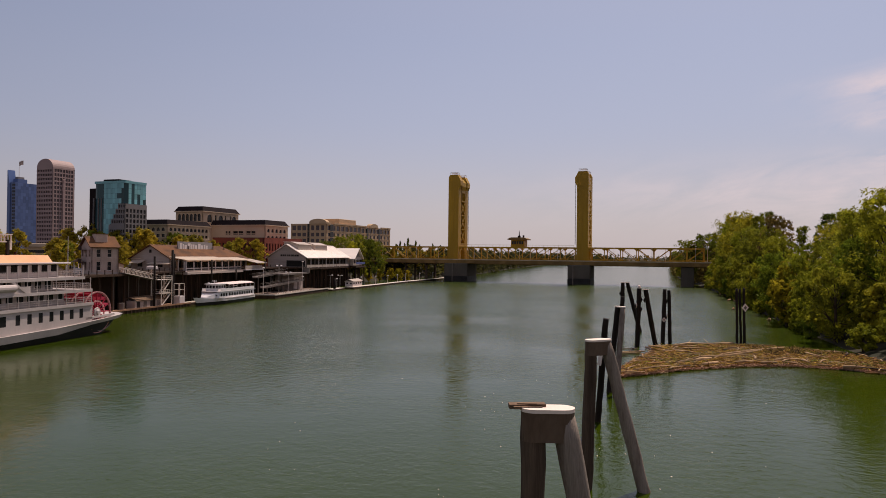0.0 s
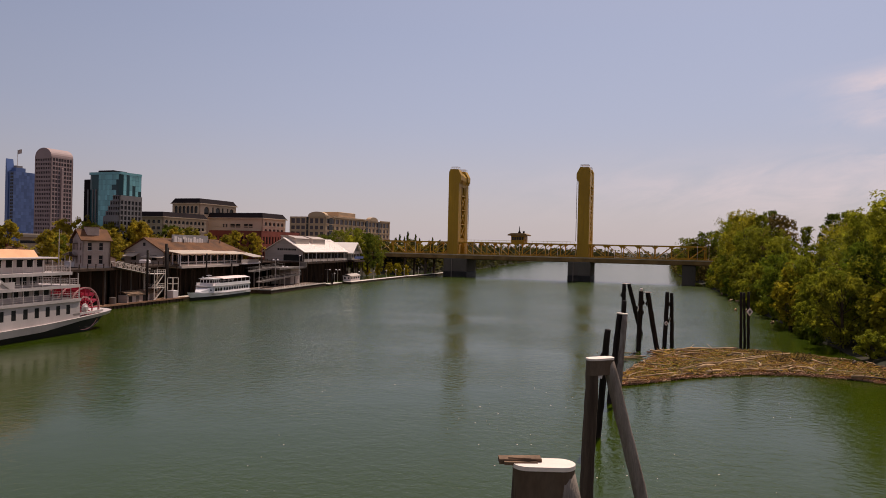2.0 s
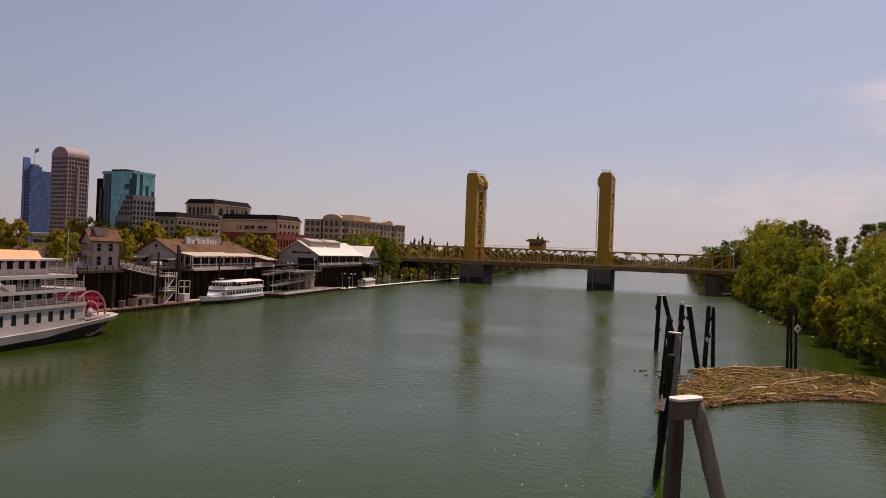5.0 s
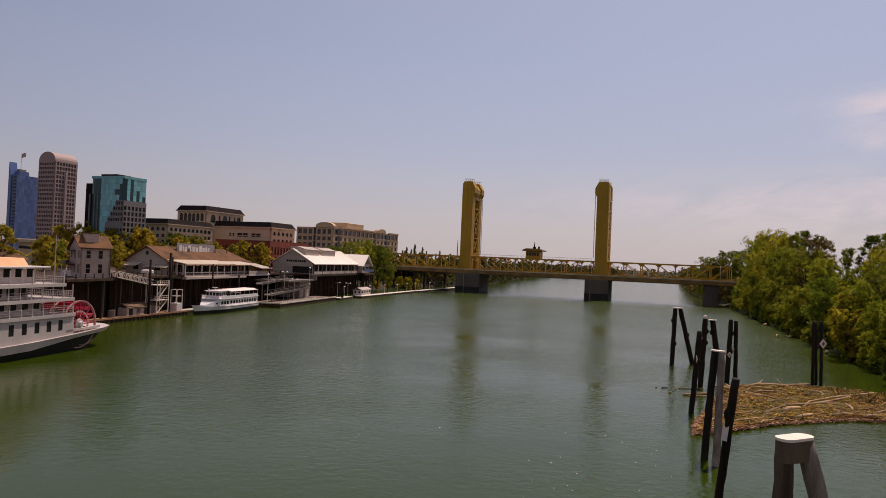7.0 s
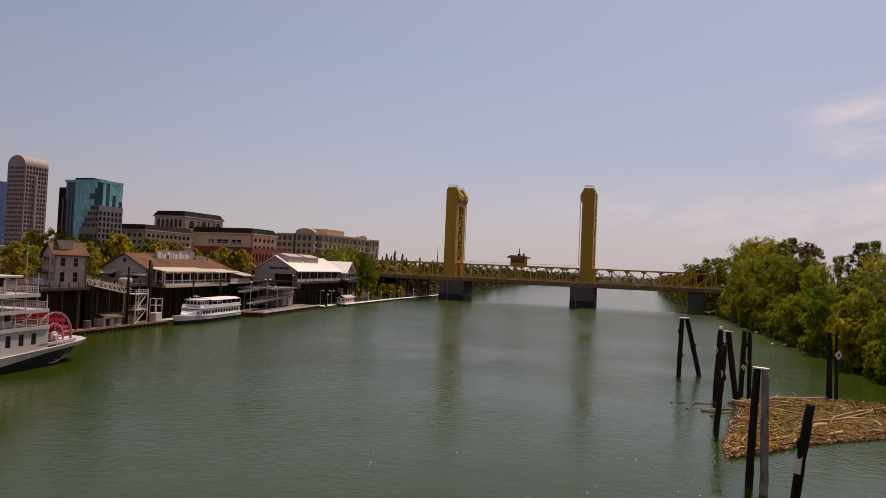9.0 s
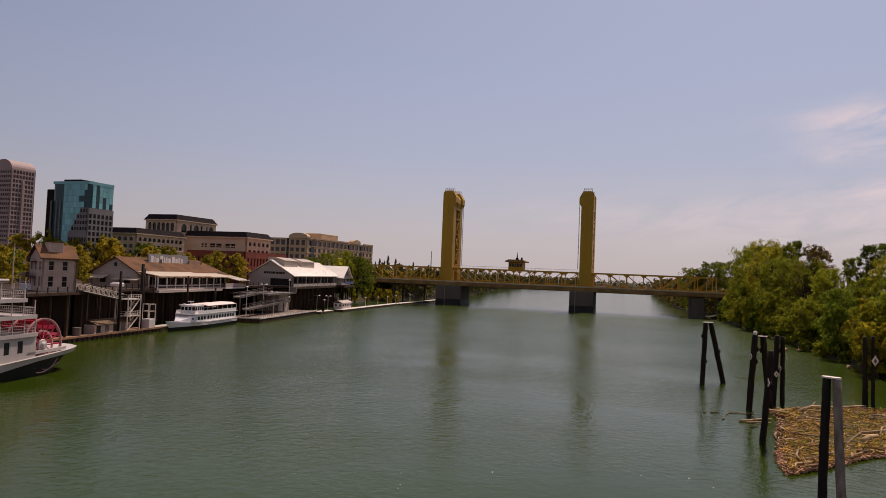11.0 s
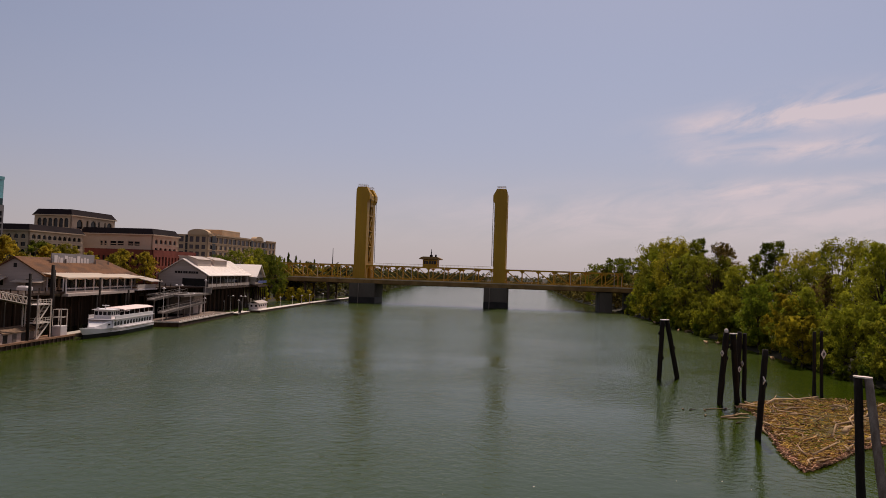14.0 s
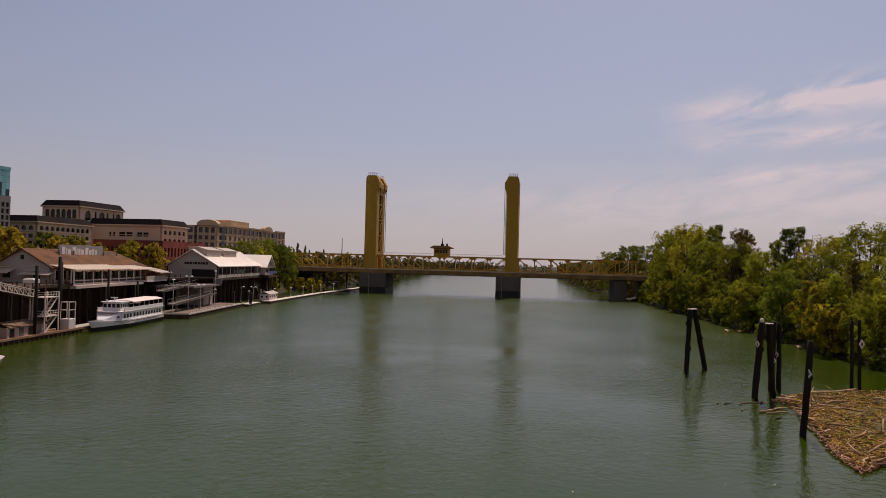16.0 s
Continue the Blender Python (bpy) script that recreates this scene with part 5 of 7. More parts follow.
# ---- waterside cafe ----
def build_cafe():
    c = thing("waterside_cafe", S(-15.6, -23.5, 8.9), "long brown-roofed wooden cafe with a white awninged gallery over the river", "restaurant")
    W, L, H = 12.0, 45.5, 3.4
    wb = B()
    facade(wb, c, (0, 0, 0), (1, 0, 0), (0, -1, 0), W, 0, H, [(1.0, 2.4, [(2.0, 3.6), (8.2, 9.8)], False)], 0.3)
    facade(wb, c, (W, 0, 0), (0, 1, 0), (1, 0, 0), L, 0, H, [(0.7, 2.6, spaced(L, 16, 2.0, 1), False)], 0.3)
    box(wb, 0, 0.3, 0, L, 0, H); box(wb, 0, W, L - 0.3, L, 0, H)
    part("wall", wb, M_GREYWALL, c)
    # solid block, darkened to stand for the unlit dining room
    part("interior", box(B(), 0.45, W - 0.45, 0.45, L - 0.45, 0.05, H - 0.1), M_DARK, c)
    gb = B()
    prism(gb, [(-0.1, H), (W + 0.1, H), (W / 2, H + 3.5)], "y", 0.0, 0.3)
    gable = part("gable", gb, M_GREYWALL, c)
    part("gable_window", box(B(), W / 2 - 0.35, W / 2 + 0.35, -0.05, 0.02, H + 1.5, H + 2.4), M_DARK, gable)
    rb = B()
    for s in (-1, 1):
        e, r = W / 2 + s * (W / 2 + 0.7), W / 2
        v = [rb.verts.new(p) for p in ((e, -0.6, H - 0.45), (r, -0.6, H + 3.55), (r, L - 7, H + 3.55), (e, L + 0.6, H - 0.45), (e, -0.6, H - 0.22), (r, -0.6, H + 3.8), (r, L - 7, H + 3.8), (e, L + 0.6, H - 0.22))]
        for f in ((0, 1, 2, 3), (7, 6, 5, 4), (0, 4, 5, 1), (1, 5, 6, 2), (2, 6, 7, 3), (3, 7, 4, 0)):
            rb.faces.new([v[i] for i in f])
    v = [rb.verts.new(p) for p in ((-0.7, L + 0.6, H - 0.3), (W + 0.7, L + 0.6, H - 0.3), (W / 2, L - 7, H + 3.7))]
    rb.faces.new(v)
    roof = part("roof", rb, M_ROOF, c)
    rnd = random.Random(8)
    # rows of shingles down the river slope
    for k in range(30):
        f = k / 30
        sb = B()
        x0, z0 = W + 0.7 - (W / 2 + 0.7) * f, H - 0.22 + 4.02 * f
        prism(sb, [(x0, z0 + 0.0), (x0, z0 + 0.05), (x0 - 0.24, z0 + 0.16), (x0 - 0.24, z0 + 0.1)], "y", -0.55, L + 0.4 - 7.4 * f)
        part("shingle_course", sb, M_ROOF, roof)
    for y in (10, 16, 30, 37):
        part("vent_pipe", tube(B(), [(W / 2 + 2, y, H + 2.2), (W / 2 + 2, y, H + 3.6)], [0.18, 0.18], 8), M_GREYSTEEL, roof)
    # roof sign, lettering as bars
    sg = part("roof_sign", box(B(), W / 2 + 1.5, W / 2 + 1.75, 10.5, 30.0, H + 1.7, H + 4.9), M_SIGN, c, "grey sign board with pale lettering")
    y = 11.4
    for w, hh in ((1.4, 1.9), (0.5, 1.6), (1.2, 1.4), (0, 0), (1.4, 1.9), (0.5, 1.6), (1.0, 1.6), (1.2, 1.4), (0, 0), (1.4, 1.9), (1.2, 1.4), (1.0, 1.6), (1.0, 1.4)):
        if w:
            part("letter_bar", box(B(), W / 2 + 1.75, W / 2 + 1.82, y, y + w, H + 2.5, H + 2.5 + hh), M_WHITE, sg)
        y += w + 0.32
    # gallery over the water
    gx0, gx1, g0, g1 = W + 0.0, W + 4.6, 0.5, 33.0
    fl = part("gallery_floor", box(B(), gx0 - 0.5, gx1 + 0.5, g0, g1, -1.0, -0.35, 0.05), M_GREYWALL, c, "pale gallery floor beam")
    for i in range(9):
        y = g0 + 0.4 + (g1 - g0 - 0.8) * i / 8
        part("gallery_post", box(B(), gx1 - 0.35, gx1 - 0.12, y - 0.11, y + 0.11, -0.35, 3.0), M_WHITE, c)
        if i < 8:
            y2 = g0 + 0.4 + (g1 - g0 - 0.8) * (i + 1) / 8
            vb = B()                                  # half-round canvas valance
            mid, r = (y + y2) / 2, (y2 - y) / 2 - 0.25
            prism(vb, [(mid - r, 3.0)] + [(mid - r * math.cos(t), 3.0 - 0.55 * math.sin(t)) for t in [math.pi * k / 8 for k in range(1, 8)]] + [(mid + r, 3.0)], "x", gx1 - 0.28, gx1 - 0.22)
            part("valance", vb, M_AWNING, c)
            part("rail_panel", box(B(), gx1 - 0.28, gx1 - 0.2, y + 0.12, y2 - 0.12, 0.55, 0.72), M_WHITE, c)
            part("rail_panel", box(B(), gx1 - 0.28, gx1 - 0.2, y + 0.12, y2 - 0.12, -0.34, 0.1), M_GREYWALL, c)
            part("rail_mesh", box(B(), gx1 - 0.25, gx1 - 0.22, y + 0.12, y2 - 0.12, 0.1, 0.55), M_DARK, c)
            part("gallery_window", box(B(), gx1 - 1.6, gx1 - 1.5, y + 0.3, y2 - 0.3, 0.8, 2.4), M_GLASS, c)
    for i in range(3):
        x = gx0 + 0.5 + i * 1.7
        part("gallery_post", box(B(), x - 0.1, x + 0.1, g0 + 0.1, g0 + 0.3, -0.35, 3.2), M_WHITE, c)
    av = B()
    prism(av, [(gx0 - 0.8, 3.95), (gx1 + 0.5, 3.05), (gx1 + 0.5, 2.8), (gx1 + 0.4, 2.8), (gx1 + 0.4, 2.95), (gx0 - 0.8, 3.83)], "y", g0 - 0.4, 24.5)
    part("awning", av, M_AWNING, c, "cream canvas awning")
    av = B()
    prism(av, [(gx0 - 0.8, 3.75), (gx1 + 1.2, 2.9), (gx1 + 1.2, 2.7), (gx1 + 1.1, 2.7), (gx1 + 1.1, 2.8), (gx0 - 0.8, 3.62)], "y", 24.9, 38.5)
    part("awning", av, M_AWNING, c, "lower cream canvas awning")
    av = B()
    prism(av, [(gx0 - 0.8, 3.4), (gx1 + 2.2, 1.9), (gx1 + 2.2, 1.7), (gx0 - 0.8, 3.2)], "y", 39.2, 47.0)
    part("awning", av, M_GREYWALL, c, "faded grey awning")
    av = B()
    prism(av, [(-1.2, 3.3), (3.2, 3.3), (3.2, 3.2), (-1.2, 3.2)], "y", -0.1, -0.02)
    prism(av, [(0.0, 2.9), (0.0, 2.78), (-2.8, 1.95), (-2.8, 2.1)], "x", 0.8, 4.6)
    part("end_awning", av, M_AWNING, c)
    av = B()
    prism(av, [(0.0, 2.3), (0.0, 2.18), (-2.0, 1.75), (-2.0, 1.9)], "x", 6.2, 12.6)
    part("end_awning", av, M_AWNING, c)
    for i in range(8):                                # stilts
        y = 1.5 + i * 5.8
        part("stilt", tube(B(), [(gx1 - 0.6, y, -9.9), (gx1 - 0.6, y, -0.9)], [0.22, 0.2], 8), M_TIMBER, c)
    for y in (33.6, 37.6, 41.6):
        part("terrace_rail", box(B(), gx1 + 0.8, gx1 + 0.95, y, y + 4.0, 0.0, 1.0), M_GREYWALL, c)
    part("terrace_floor", box(B(), gx0, gx1 + 1.1, 33.4, 46, -0.5, -0.1), M_WHITE, c)


build_cafe()


# ---- seafood house with white roof ----
def build_crab():
    c = thing("seafood_restaurant", S(-6.2, 44, 8.9), "grey clapboard restaurant with a white metal roof and river gallery", "restaurant")
    W, L, He, Ha = 14.9, 50.0, 3.5, 8.3
    wb = B()
    prism(wb, [(0, 0), (W, 0), (W, He), (7.3, Ha), (0, He)], "y", 0, 0.35)
    prism(wb, [(0, 0), (W, 0), (W, He), (7.3, Ha), (0, He)], "y", L - 0.35, L)
    box(wb, 0, 0.35, 0.36, L - 0.36, 0, He)
    part("wall", wb, M_GREYWALL, c)
    # flat near-black panel stands in for the unlit opening below the gable
    part("dark_bay_panel", box(B(), 7.4, W - 0.15, -0.05, 0.02, 0.2, 2.5), M_DARK, c)
    # solid block, its dark colour standing for the unlit hall
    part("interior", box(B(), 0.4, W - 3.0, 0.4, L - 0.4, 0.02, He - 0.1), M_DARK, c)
    x = 5.0
    for i, w in enumerate((0.7, 0.7, 0.6, 0, 0.5, 0.7, 0, 0.7, 0.5, 0.7, 0.7)):
        if w:
            part("letter_bar", box(B(), x, x + w, -0.06, 0, 4.0, 4.7), M_DARK, c)
        x += w + 0.14
    rb = B()
    v = [rb.verts.new(p) for p in ((7.3, -0.7, Ha + 0.1), (W + 0.9, -0.7, He - 0.15), (W + 0.9, L, He - 0.15), (7.3, L, Ha + 0.1), (7.3, -0.7, Ha + 0.35), (W + 0.9, -0.7, He + 0.08), (W + 0.9, L, He + 0.08), (7.3, L, Ha + 0.35))]
    for f in ((3, 2, 1, 0), (4, 5, 6, 7), (0, 1, 5, 4), (1, 2, 6, 5), (2, 3, 7, 6), (3, 0, 4, 7)):
        rb.faces.new([v[i] for i in f])
    v = [rb.verts.new(p) for p in ((7.3, -0.7, Ha + 0.1), (-0.9, -0.7, He - 0.3), (-0.9, L, He - 0.3), (7.3, L, Ha + 0.1), (7.3, -0.7, Ha + 0.35), (-0.9, -0.7, He - 0.1), (-0.9, L, He - 0.1), (7.3, L, Ha + 0.35))]
    for f in ((0, 1, 2, 3), (7, 6, 5, 4), (4, 5, 1, 0), (5, 6, 2, 1), (6, 7, 3, 2), (7, 4, 0, 3)):
        rb.faces.new([v[i] for i in f])
    roof = part("roof", rb, M_WHITEROOF, c)
    for i in range(40):                               # standing seams
        y = -0.5 + i * 1.28
        sb = B()
        beam(sb, (7.35, y, Ha + 0.37), (W + 0.85, y, He + 0.10), 0.07, 0.09)
        part("seam", sb, M_WHITEROOF, roof)
    for y0, y1 in ((2.5, 15.5), (19, 33)):            # clerestory boxes on the ridge
        mb = B()
        prism(mb, [(5.2, Ha - 0.9), (11.0, Ha - 2.0), (11.0, Ha + 0.2), (8.0, Ha + 1.1), (5.2, Ha + 1.1)], "y", y0, y1)
        mon = part("clerestory", mb, M_GREYWALL, c, "grey clerestory box on the ridge")
        part("clerestory_roof", prism(B(), [(4.9, Ha + 1.12), (8.0, Ha + 1.12), (11.3, Ha + 0.14), (11.3, Ha + 0.26), (8.0, Ha + 1.26), (4.9, Ha + 1.26)], "y", y0 - 0.3, y1 + 0.3), M_GREYWALL, mon)
    # cross gable that faces the river
    G0 = L + 0.5
    cb = B()
    prism(cb, [(G0, 0), (G0 + 12, 0), (G0 + 12, 3.0), (G0 + 6, 7.2), (G0, 3.0)], "x", 2.0, W + 2.0)
    part("cross_wing", cb, M_GREYWALL, c)
    rb = B()
    prism(rb, [(G0 - 0.8, 2.7), (G0 + 6, 7.4), (G0 + 12.8, 2.7), (G0 + 12.8, 2.95), (G0 + 6, 7.7), (G0 - 0.8, 2.95)], "x", 1.5, W + 2.9)
    part("cross_roof", rb, M_WHITEROOF, c)
    part("gable_louvre", prism(B(), [(G0 + 2.4, 3.9), (G0 + 9.6, 3.9), (G0 + 6, 6.7)], "x", W + 2.0, W + 2.06), M_GREYSTEEL, c)
    for y in range(6):
        part("wing_window", box(B(), W + 2.0, W + 2.06, G0 + 0.9 + y * 2.1, G0 + 2.4 + y * 2.1, 1.0, 2.6), M_GLASS, c)
    # river gallery
    part("gallery_floor", box(B(), W - 3, W + 0.6, 0.3, L, -0.9, -0.3, 0.05), M_TIMBER, c)
    for i in range(13):
        y = 0.5 + (L - 1) * i / 12
        part("gallery_post", box(B(), W + 0.2, W + 0.42, y - 0.1, y + 0.1, -0.3, He - 0.1), M_WHITE if i % 2 else M_GREYSTEEL, c)
        if i < 12:
            part("rail_panel", box(B(), W + 0.26, W + 0.34, y + 0.15, y + 3.9, -0.1, 0.8), M_GREYWALL, c)
            part("glazing", box(B(), W - 1.5, W - 1.4, y + 0.3, y + 3.8, 1.0, 2.7), M_GLASS, c)
            part("gallery_wall", box(B(), W - 1.6, W - 1.52, y + 0.05, y + 4.05, -0.3, He - 0.2), M_PLANK, c, "brown boarded gallery wall")
        part("stilt", tube(B(), [(W - 0.1, y, -9.9), (W - 0.1, y, -0.9)], [0.22, 0.2], 8), M_TIMBER, c)
    part("wing_floor", box(B(), W - 3, W + 3.4, G0 - 0.4, G0 + 15, -0.9, -0.3), M_TIMBER, c)
    for i in range(5):
        part("rail_banner", box(B(), W + 3.2, W + 3.28, G0 + 0.4 + i * 2.6, G0 + 2.8 + i * 2.6, 0.5, 1.5), M_BLUECLOTH, c)
        part("stilt", tube(B(), [(W + 2.6, G0 + 1 + i * 3.2, -9.9), (W + 2.6, G0 + 1 + i * 3.2, -0.9)], [0.22, 0.2], 8), M_TIMBER, c)


build_crab()


# ---- docks, stairs, ramps ----
def build_docks():
    def dock(pts, z, label, material, edge=None):
        bm = B()
        prism(bm, pts, "z", -0.25, z - 0.1)
        d = solid("floating_dock", bm, M_TIMBER, label, "dock", SH, kind="structure")
        pb = B()
        prism(pb, [(x * 0.999, y) for x, y in pts], "z", z - 0.1, z)
        part("boards", pb, material, d)
        if edge:
            (a, b), (e, f) = edge
            part("edge_board", beam(B(), (a, b, z + 0.05), (e, f, z + 0.05), 0.25, 0.35), M_LIGHTPOST if material is M_LANDING else material, d)
        return d
    d = dock([(3.4, -72), (6.2, -72), (8.0, -32), (3.6, -32)], 0.85, "long plank floating dock below the wharf", M_DOCK, ((6.2, -72), (8.0, -32)))
    for i in range(30):
        y = -71 + i * 1.32
        x = 6.2 + (y + 72) * 0.045
        part("fender_post", box(B(), x - 0.02, x + 0.16, y - 0.12, y + 0.12, -0.3, 0.75), M_TIMBER, d)
    dock([(3.4, -31), (6.2, -31), (6.2, -20), (3.6, -20)], 0.75, "pale concrete float behind the tour boat", M_AWNING)
    p = dock([(5.5, 0), (16.2, 1.5), (16.6, 47), (8.9, 47)], 1.15, "dark floating landing with pale edge posts", M_LANDING, ((16.2, 1.5), (16.6, 47)))
    part("edge_board", beam(B(), (5.5, 0, 1.25), (16.2, 1.5, 1.25), 0.25, 0.35), M_LIGHTPOST, p)
    for i in range(20):
        part("edge_post", box(B(), 15.9, 16.15, 3 + i * 1.35, 3.55 + i * 1.35, 1.15, 1.75), M_LIGHTPOST, p)
    dock([(14.5, 49), (17.5, 49), (17.9, 62), (15.0, 62)], 0.7, "small pale float", M_LIGHTPOST)
    dock([(17.0, 66), (20.2, 66), (26.2, 134), (23.5, 134)], 0.8, "narrow pale floating walkway", M_LIGHTPOST)
    dock([(23.7, 134.5), (26.8, 134.5), (36.5, 210), (33.8, 210)], 0.8, "narrow pale floating walkway", M_LIGHTPOST)
    # hut on its float
    dock([(14.8, 68.5), (16.9, 68.5), (16.9, 84), (14.8, 84)], 0.55, "float that carries a hut", M_GREYSTEEL)
    h = thing("dock_hut", S(15.3, 70, 0.8), "small white hut with a low grey roof on a float", "hut")
    wb = B()
    facade(wb, h, (0, 0, 0), (1, 0, 0), (0, -1, 0), 3.3, 0, 2.1, [(0.9, 1.6, [(0.5, 1.2), (2.1, 2.8)], False)], 0.15)
    facade(wb, h, (3.3, 0, 0), (0, 1, 0), (1, 0, 0), 12, 0, 2.1, [(0.9, 1.6, spaced(12, 4, 1.5), False)], 0.15)
    box(wb, 0, 0.15, 0, 12, 0, 2.1); box(wb, 0, 3.3, 11.85, 12, 0, 2.1)
    part("wall", wb, M_WHITE, h)
    # dark filler block in place of the hut's unlit inside
    part("interior", box(B(), 0.25, 3.05, 0.25, 11.7, 0.02, 2.0), M_DARK, h)
    part("roof", prism(B(), [(-0.35, 1.95), (1.65, 2.75), (3.65, 1.95), (3.65, 2.1), (1.65, 2.95), (-0.35, 2.1)], "y", -0.4, 12.4), M_GREYWALL, h)
    # shed
    s = thing("dock_shed", S(3.5, -54.5, 0.85), "long low shed with a rusty brown roof on the dock", "shed")
    part("wall", box(B(), 0, 2.3, 2.6, 13.5, 0, 1.75, 0.05), M_GREYWALL, s)
    part("roof", prism(B(), [(-0.3, 2.1), (0.6, 2.5), (2.6, 1.65), (2.6, 1.78), (0.6, 2.65), (-0.3, 2.25)], "y", 2.8, 13.8), M_PLANK, s)
    part("tank", tube(B(), [(1.2, -1.0, 0), (1.2, -1.0, 1.5)], [0.75, 0.75], 14), M_GREYSTEEL, s)
    for i in range(4):
        part("door", box(B(), 2.3, 2.36, 3.2 + i * 2.6, 4.4 + i * 2.6, 0.1, 1.5), M_GREYSTEEL if i % 2 else M_DARK, s)
    # stair tower
    t = thing("stair_tower", S(4.6, -43.2, 0.85), "open white steel stair tower from dock to wharf", "stairs")
    for x in (0, 2.2):
        for y in (0, 4.4):
            part("post", box(B(), x - 0.09, x + 0.09, y - 0.09, y + 0.09, 0, 7.3), M_LIGHTPOST, t)
    for z in (2.9, 6.3):
        part("landing", box(B(), -0.1, 2.3, -0.1, 4.5, z, z + 0.14), M_LIGHTPOST, t)
        rb = B()
        for zz in (z + 0.55, z + 1.0):
            box(rb, 2.2, 2.28, 0, 4.4, zz, zz + 0.08); box(rb, 0, 2.2, -0.05, 0.03, zz, zz + 0.08)
        for k in range(6):
            box(rb, 2.2, 2.27, k * 0.86, k * 0.86 + 0.07, z, z + 1.0)
        part("handrail", rb, M_LIGHTPOST, t)
    for k, (y0, y1, z0, z1) in enumerate(((0.3, 4.1, 0, 2.9), (0.3, 4.1, 2.95, 6.3))):
        fb = B()
        for x in (1.2, 2.1):
            beam(fb, (x, y0, z0), (x, y1, z1), 0.08, 0.28)
        for i in range(14):
            f = (i + 0.5) / 14
            box(fb, 1.2, 2.1, y0 + (y1 - y0) * f - 0.13, y0 + (y1 - y0) * f + 0.13, z0 + (z1 - z0) * f, z0 + (z1 - z0) * f + 0.04)
        part("stair_flight", fb, M_LIGHTPOST, t)
    mb = B()
    box(mb, -0.1, 0.1, -0.9, -0.7, 0, 9.0)
    mast = part("mast", mb, M_LIGHTPOST, t)
    part("cover", box(B(), -1.2, 1.0, -1.4, 0.5, 9.0, 9.8, 0.25), M_WHITE, mast, "white rounded equipment cover")
    part("post_base", box(B(), -0.35, 0.35, -1.15, -0.45, 0, 0.9, 0.05), M_WHITE, mast)
    k = thing("ticket_kiosk", S(5.6, -36.2, 0.85), "white box kiosk with an open steel frame above", "kiosk")
    part("cabinet", box(B(), 0, 1.8, 0, 2.4, 0, 2.0, 0.06), M_WHITE, k)
    fb = B()
    for x in (0.1, 1.7):
        for y in (0.1, 2.3):
            box(fb, x - 0.07, x + 0.07, y - 0.07, y + 0.07, 2.0, 5.2)
    for z in (3.6, 5.1):
        box(fb, 0.03, 1.77, 0.03, 0.17, z, z + 0.1); box(fb, 0.03, 1.77, 2.23, 2.37, z, z + 0.1)
        box(fb, 1.63, 1.77, 0.1, 2.3, z, z + 0.1); box(fb, 0.03, 0.17, 0.1, 2.3, z, z + 0.1)
    part("open_frame", fb, M_LIGHTPOST, k)
    # gangway from the wharf to the stair tower
    g = thing("gangway", S(0, 0, 0), "sloping white truss gangway from the wharf edge", "gangway")
    a, b = Vector((4.9, -55.5, 9.2)), Vector((4.9, -43.2, 7.2))
    part("walkway", beam(B(), a, b, 1.6, 0.2), M_GREYSTEEL, g)
    for off in (-0.8, 0.8):
        tb = B()
        o = Vector((off, 0, 0))
        up = Vector((0, 0, 1.25))
        beam(tb, a + o + up, b + o + up, 0.12, 0.12); beam(tb, a + o, b + o, 0.12, 0.16)
        for i in range(8):
            p, q = a.lerp(b, i / 8) + o, a.lerp(b, (i + 1) / 8) + o
            beam(tb, p, p + up, 0.09, 0.09); beam(tb, p + up, q, 0.09, 0.09)
        part("truss_side", tb, M_LIGHTPOST, g)
    # grey ramps behind the landing
    for x, y0, z0, y1, z1 in ((6.8, 7, 6.2, 30, 7.4), (10.5, 5, 3.1, 36, 4.5)):
        r = thing("access_ramp", S(0, 0, 0), "grey switchback ramp with solid side panels", "ramp", "ramps down to the landing")
        part("walkway", beam(B(), (x, y0, z0), (x, y1, z1), 2.0, 0.3), M_GREYSTEEL, r)
        for off in (-1, 1):
            rb = B()
            beam(rb, (x + off, y0, z0 + 0.3), (x + off, y1, z1 + 0.3), 0.06, 0.26)
            for i in range(14):
                f = i / 13
                beam(rb, (x + off, y0 + (y1 - y0) * f, z0 + (z1 - z0) * f), (x + off, y0 + (y1 - y0) * f, z0 + (z1 - z0) * f + 1.25), 0.06, 0.06)
            beam(rb, (x + off, y0, z0 + 1.25), (x + off, y1, z1 + 1.25), 0.08, 0.08)
            part("rail", rb, M_GREYSTEEL, r)
        for f in (0.1, 0.5, 0.9):
            part("leg", box(B(), x - 0.15, x + 0.15, y0 + (y1 - y0) * f - 0.15, y0 + (y1 - y0) * f + 0.15, 0, z0 + (z1 - z0) * f - 0.1), M_GREYSTEEL, r)
    w = thing("service_block", S(7.2, 34, 0), "grey walled service block below the restaurant", "service block")
    part("wall", box(B(), -7, 1.2, 0, 8, 1.0, 6.5, 0.05), M_GREYWALL, w)
    part("top_slab", box(B(), -9, 3.4, -14, 9, 6.6, 7.2, 0.05), M_GREYSTEEL, w)
    part("drum", tube(B(), [(2.6, 8, 7.0), (2.6, 8, 8.8)], [1.3, 1.3], 16), M_GREYSTEEL, w)


build_docks()


def pile_post(x, y, z1, r, label):
    return solid("dock_post", tube(B(), [(0, 0, -2), (0, 0, z1 * 0.5), (0, 0, z1)], [r, r, r * 0.97], 12), M_PILE_DARK, label, "pile", S(x, y), "tall dark dock piles", smooth=True)


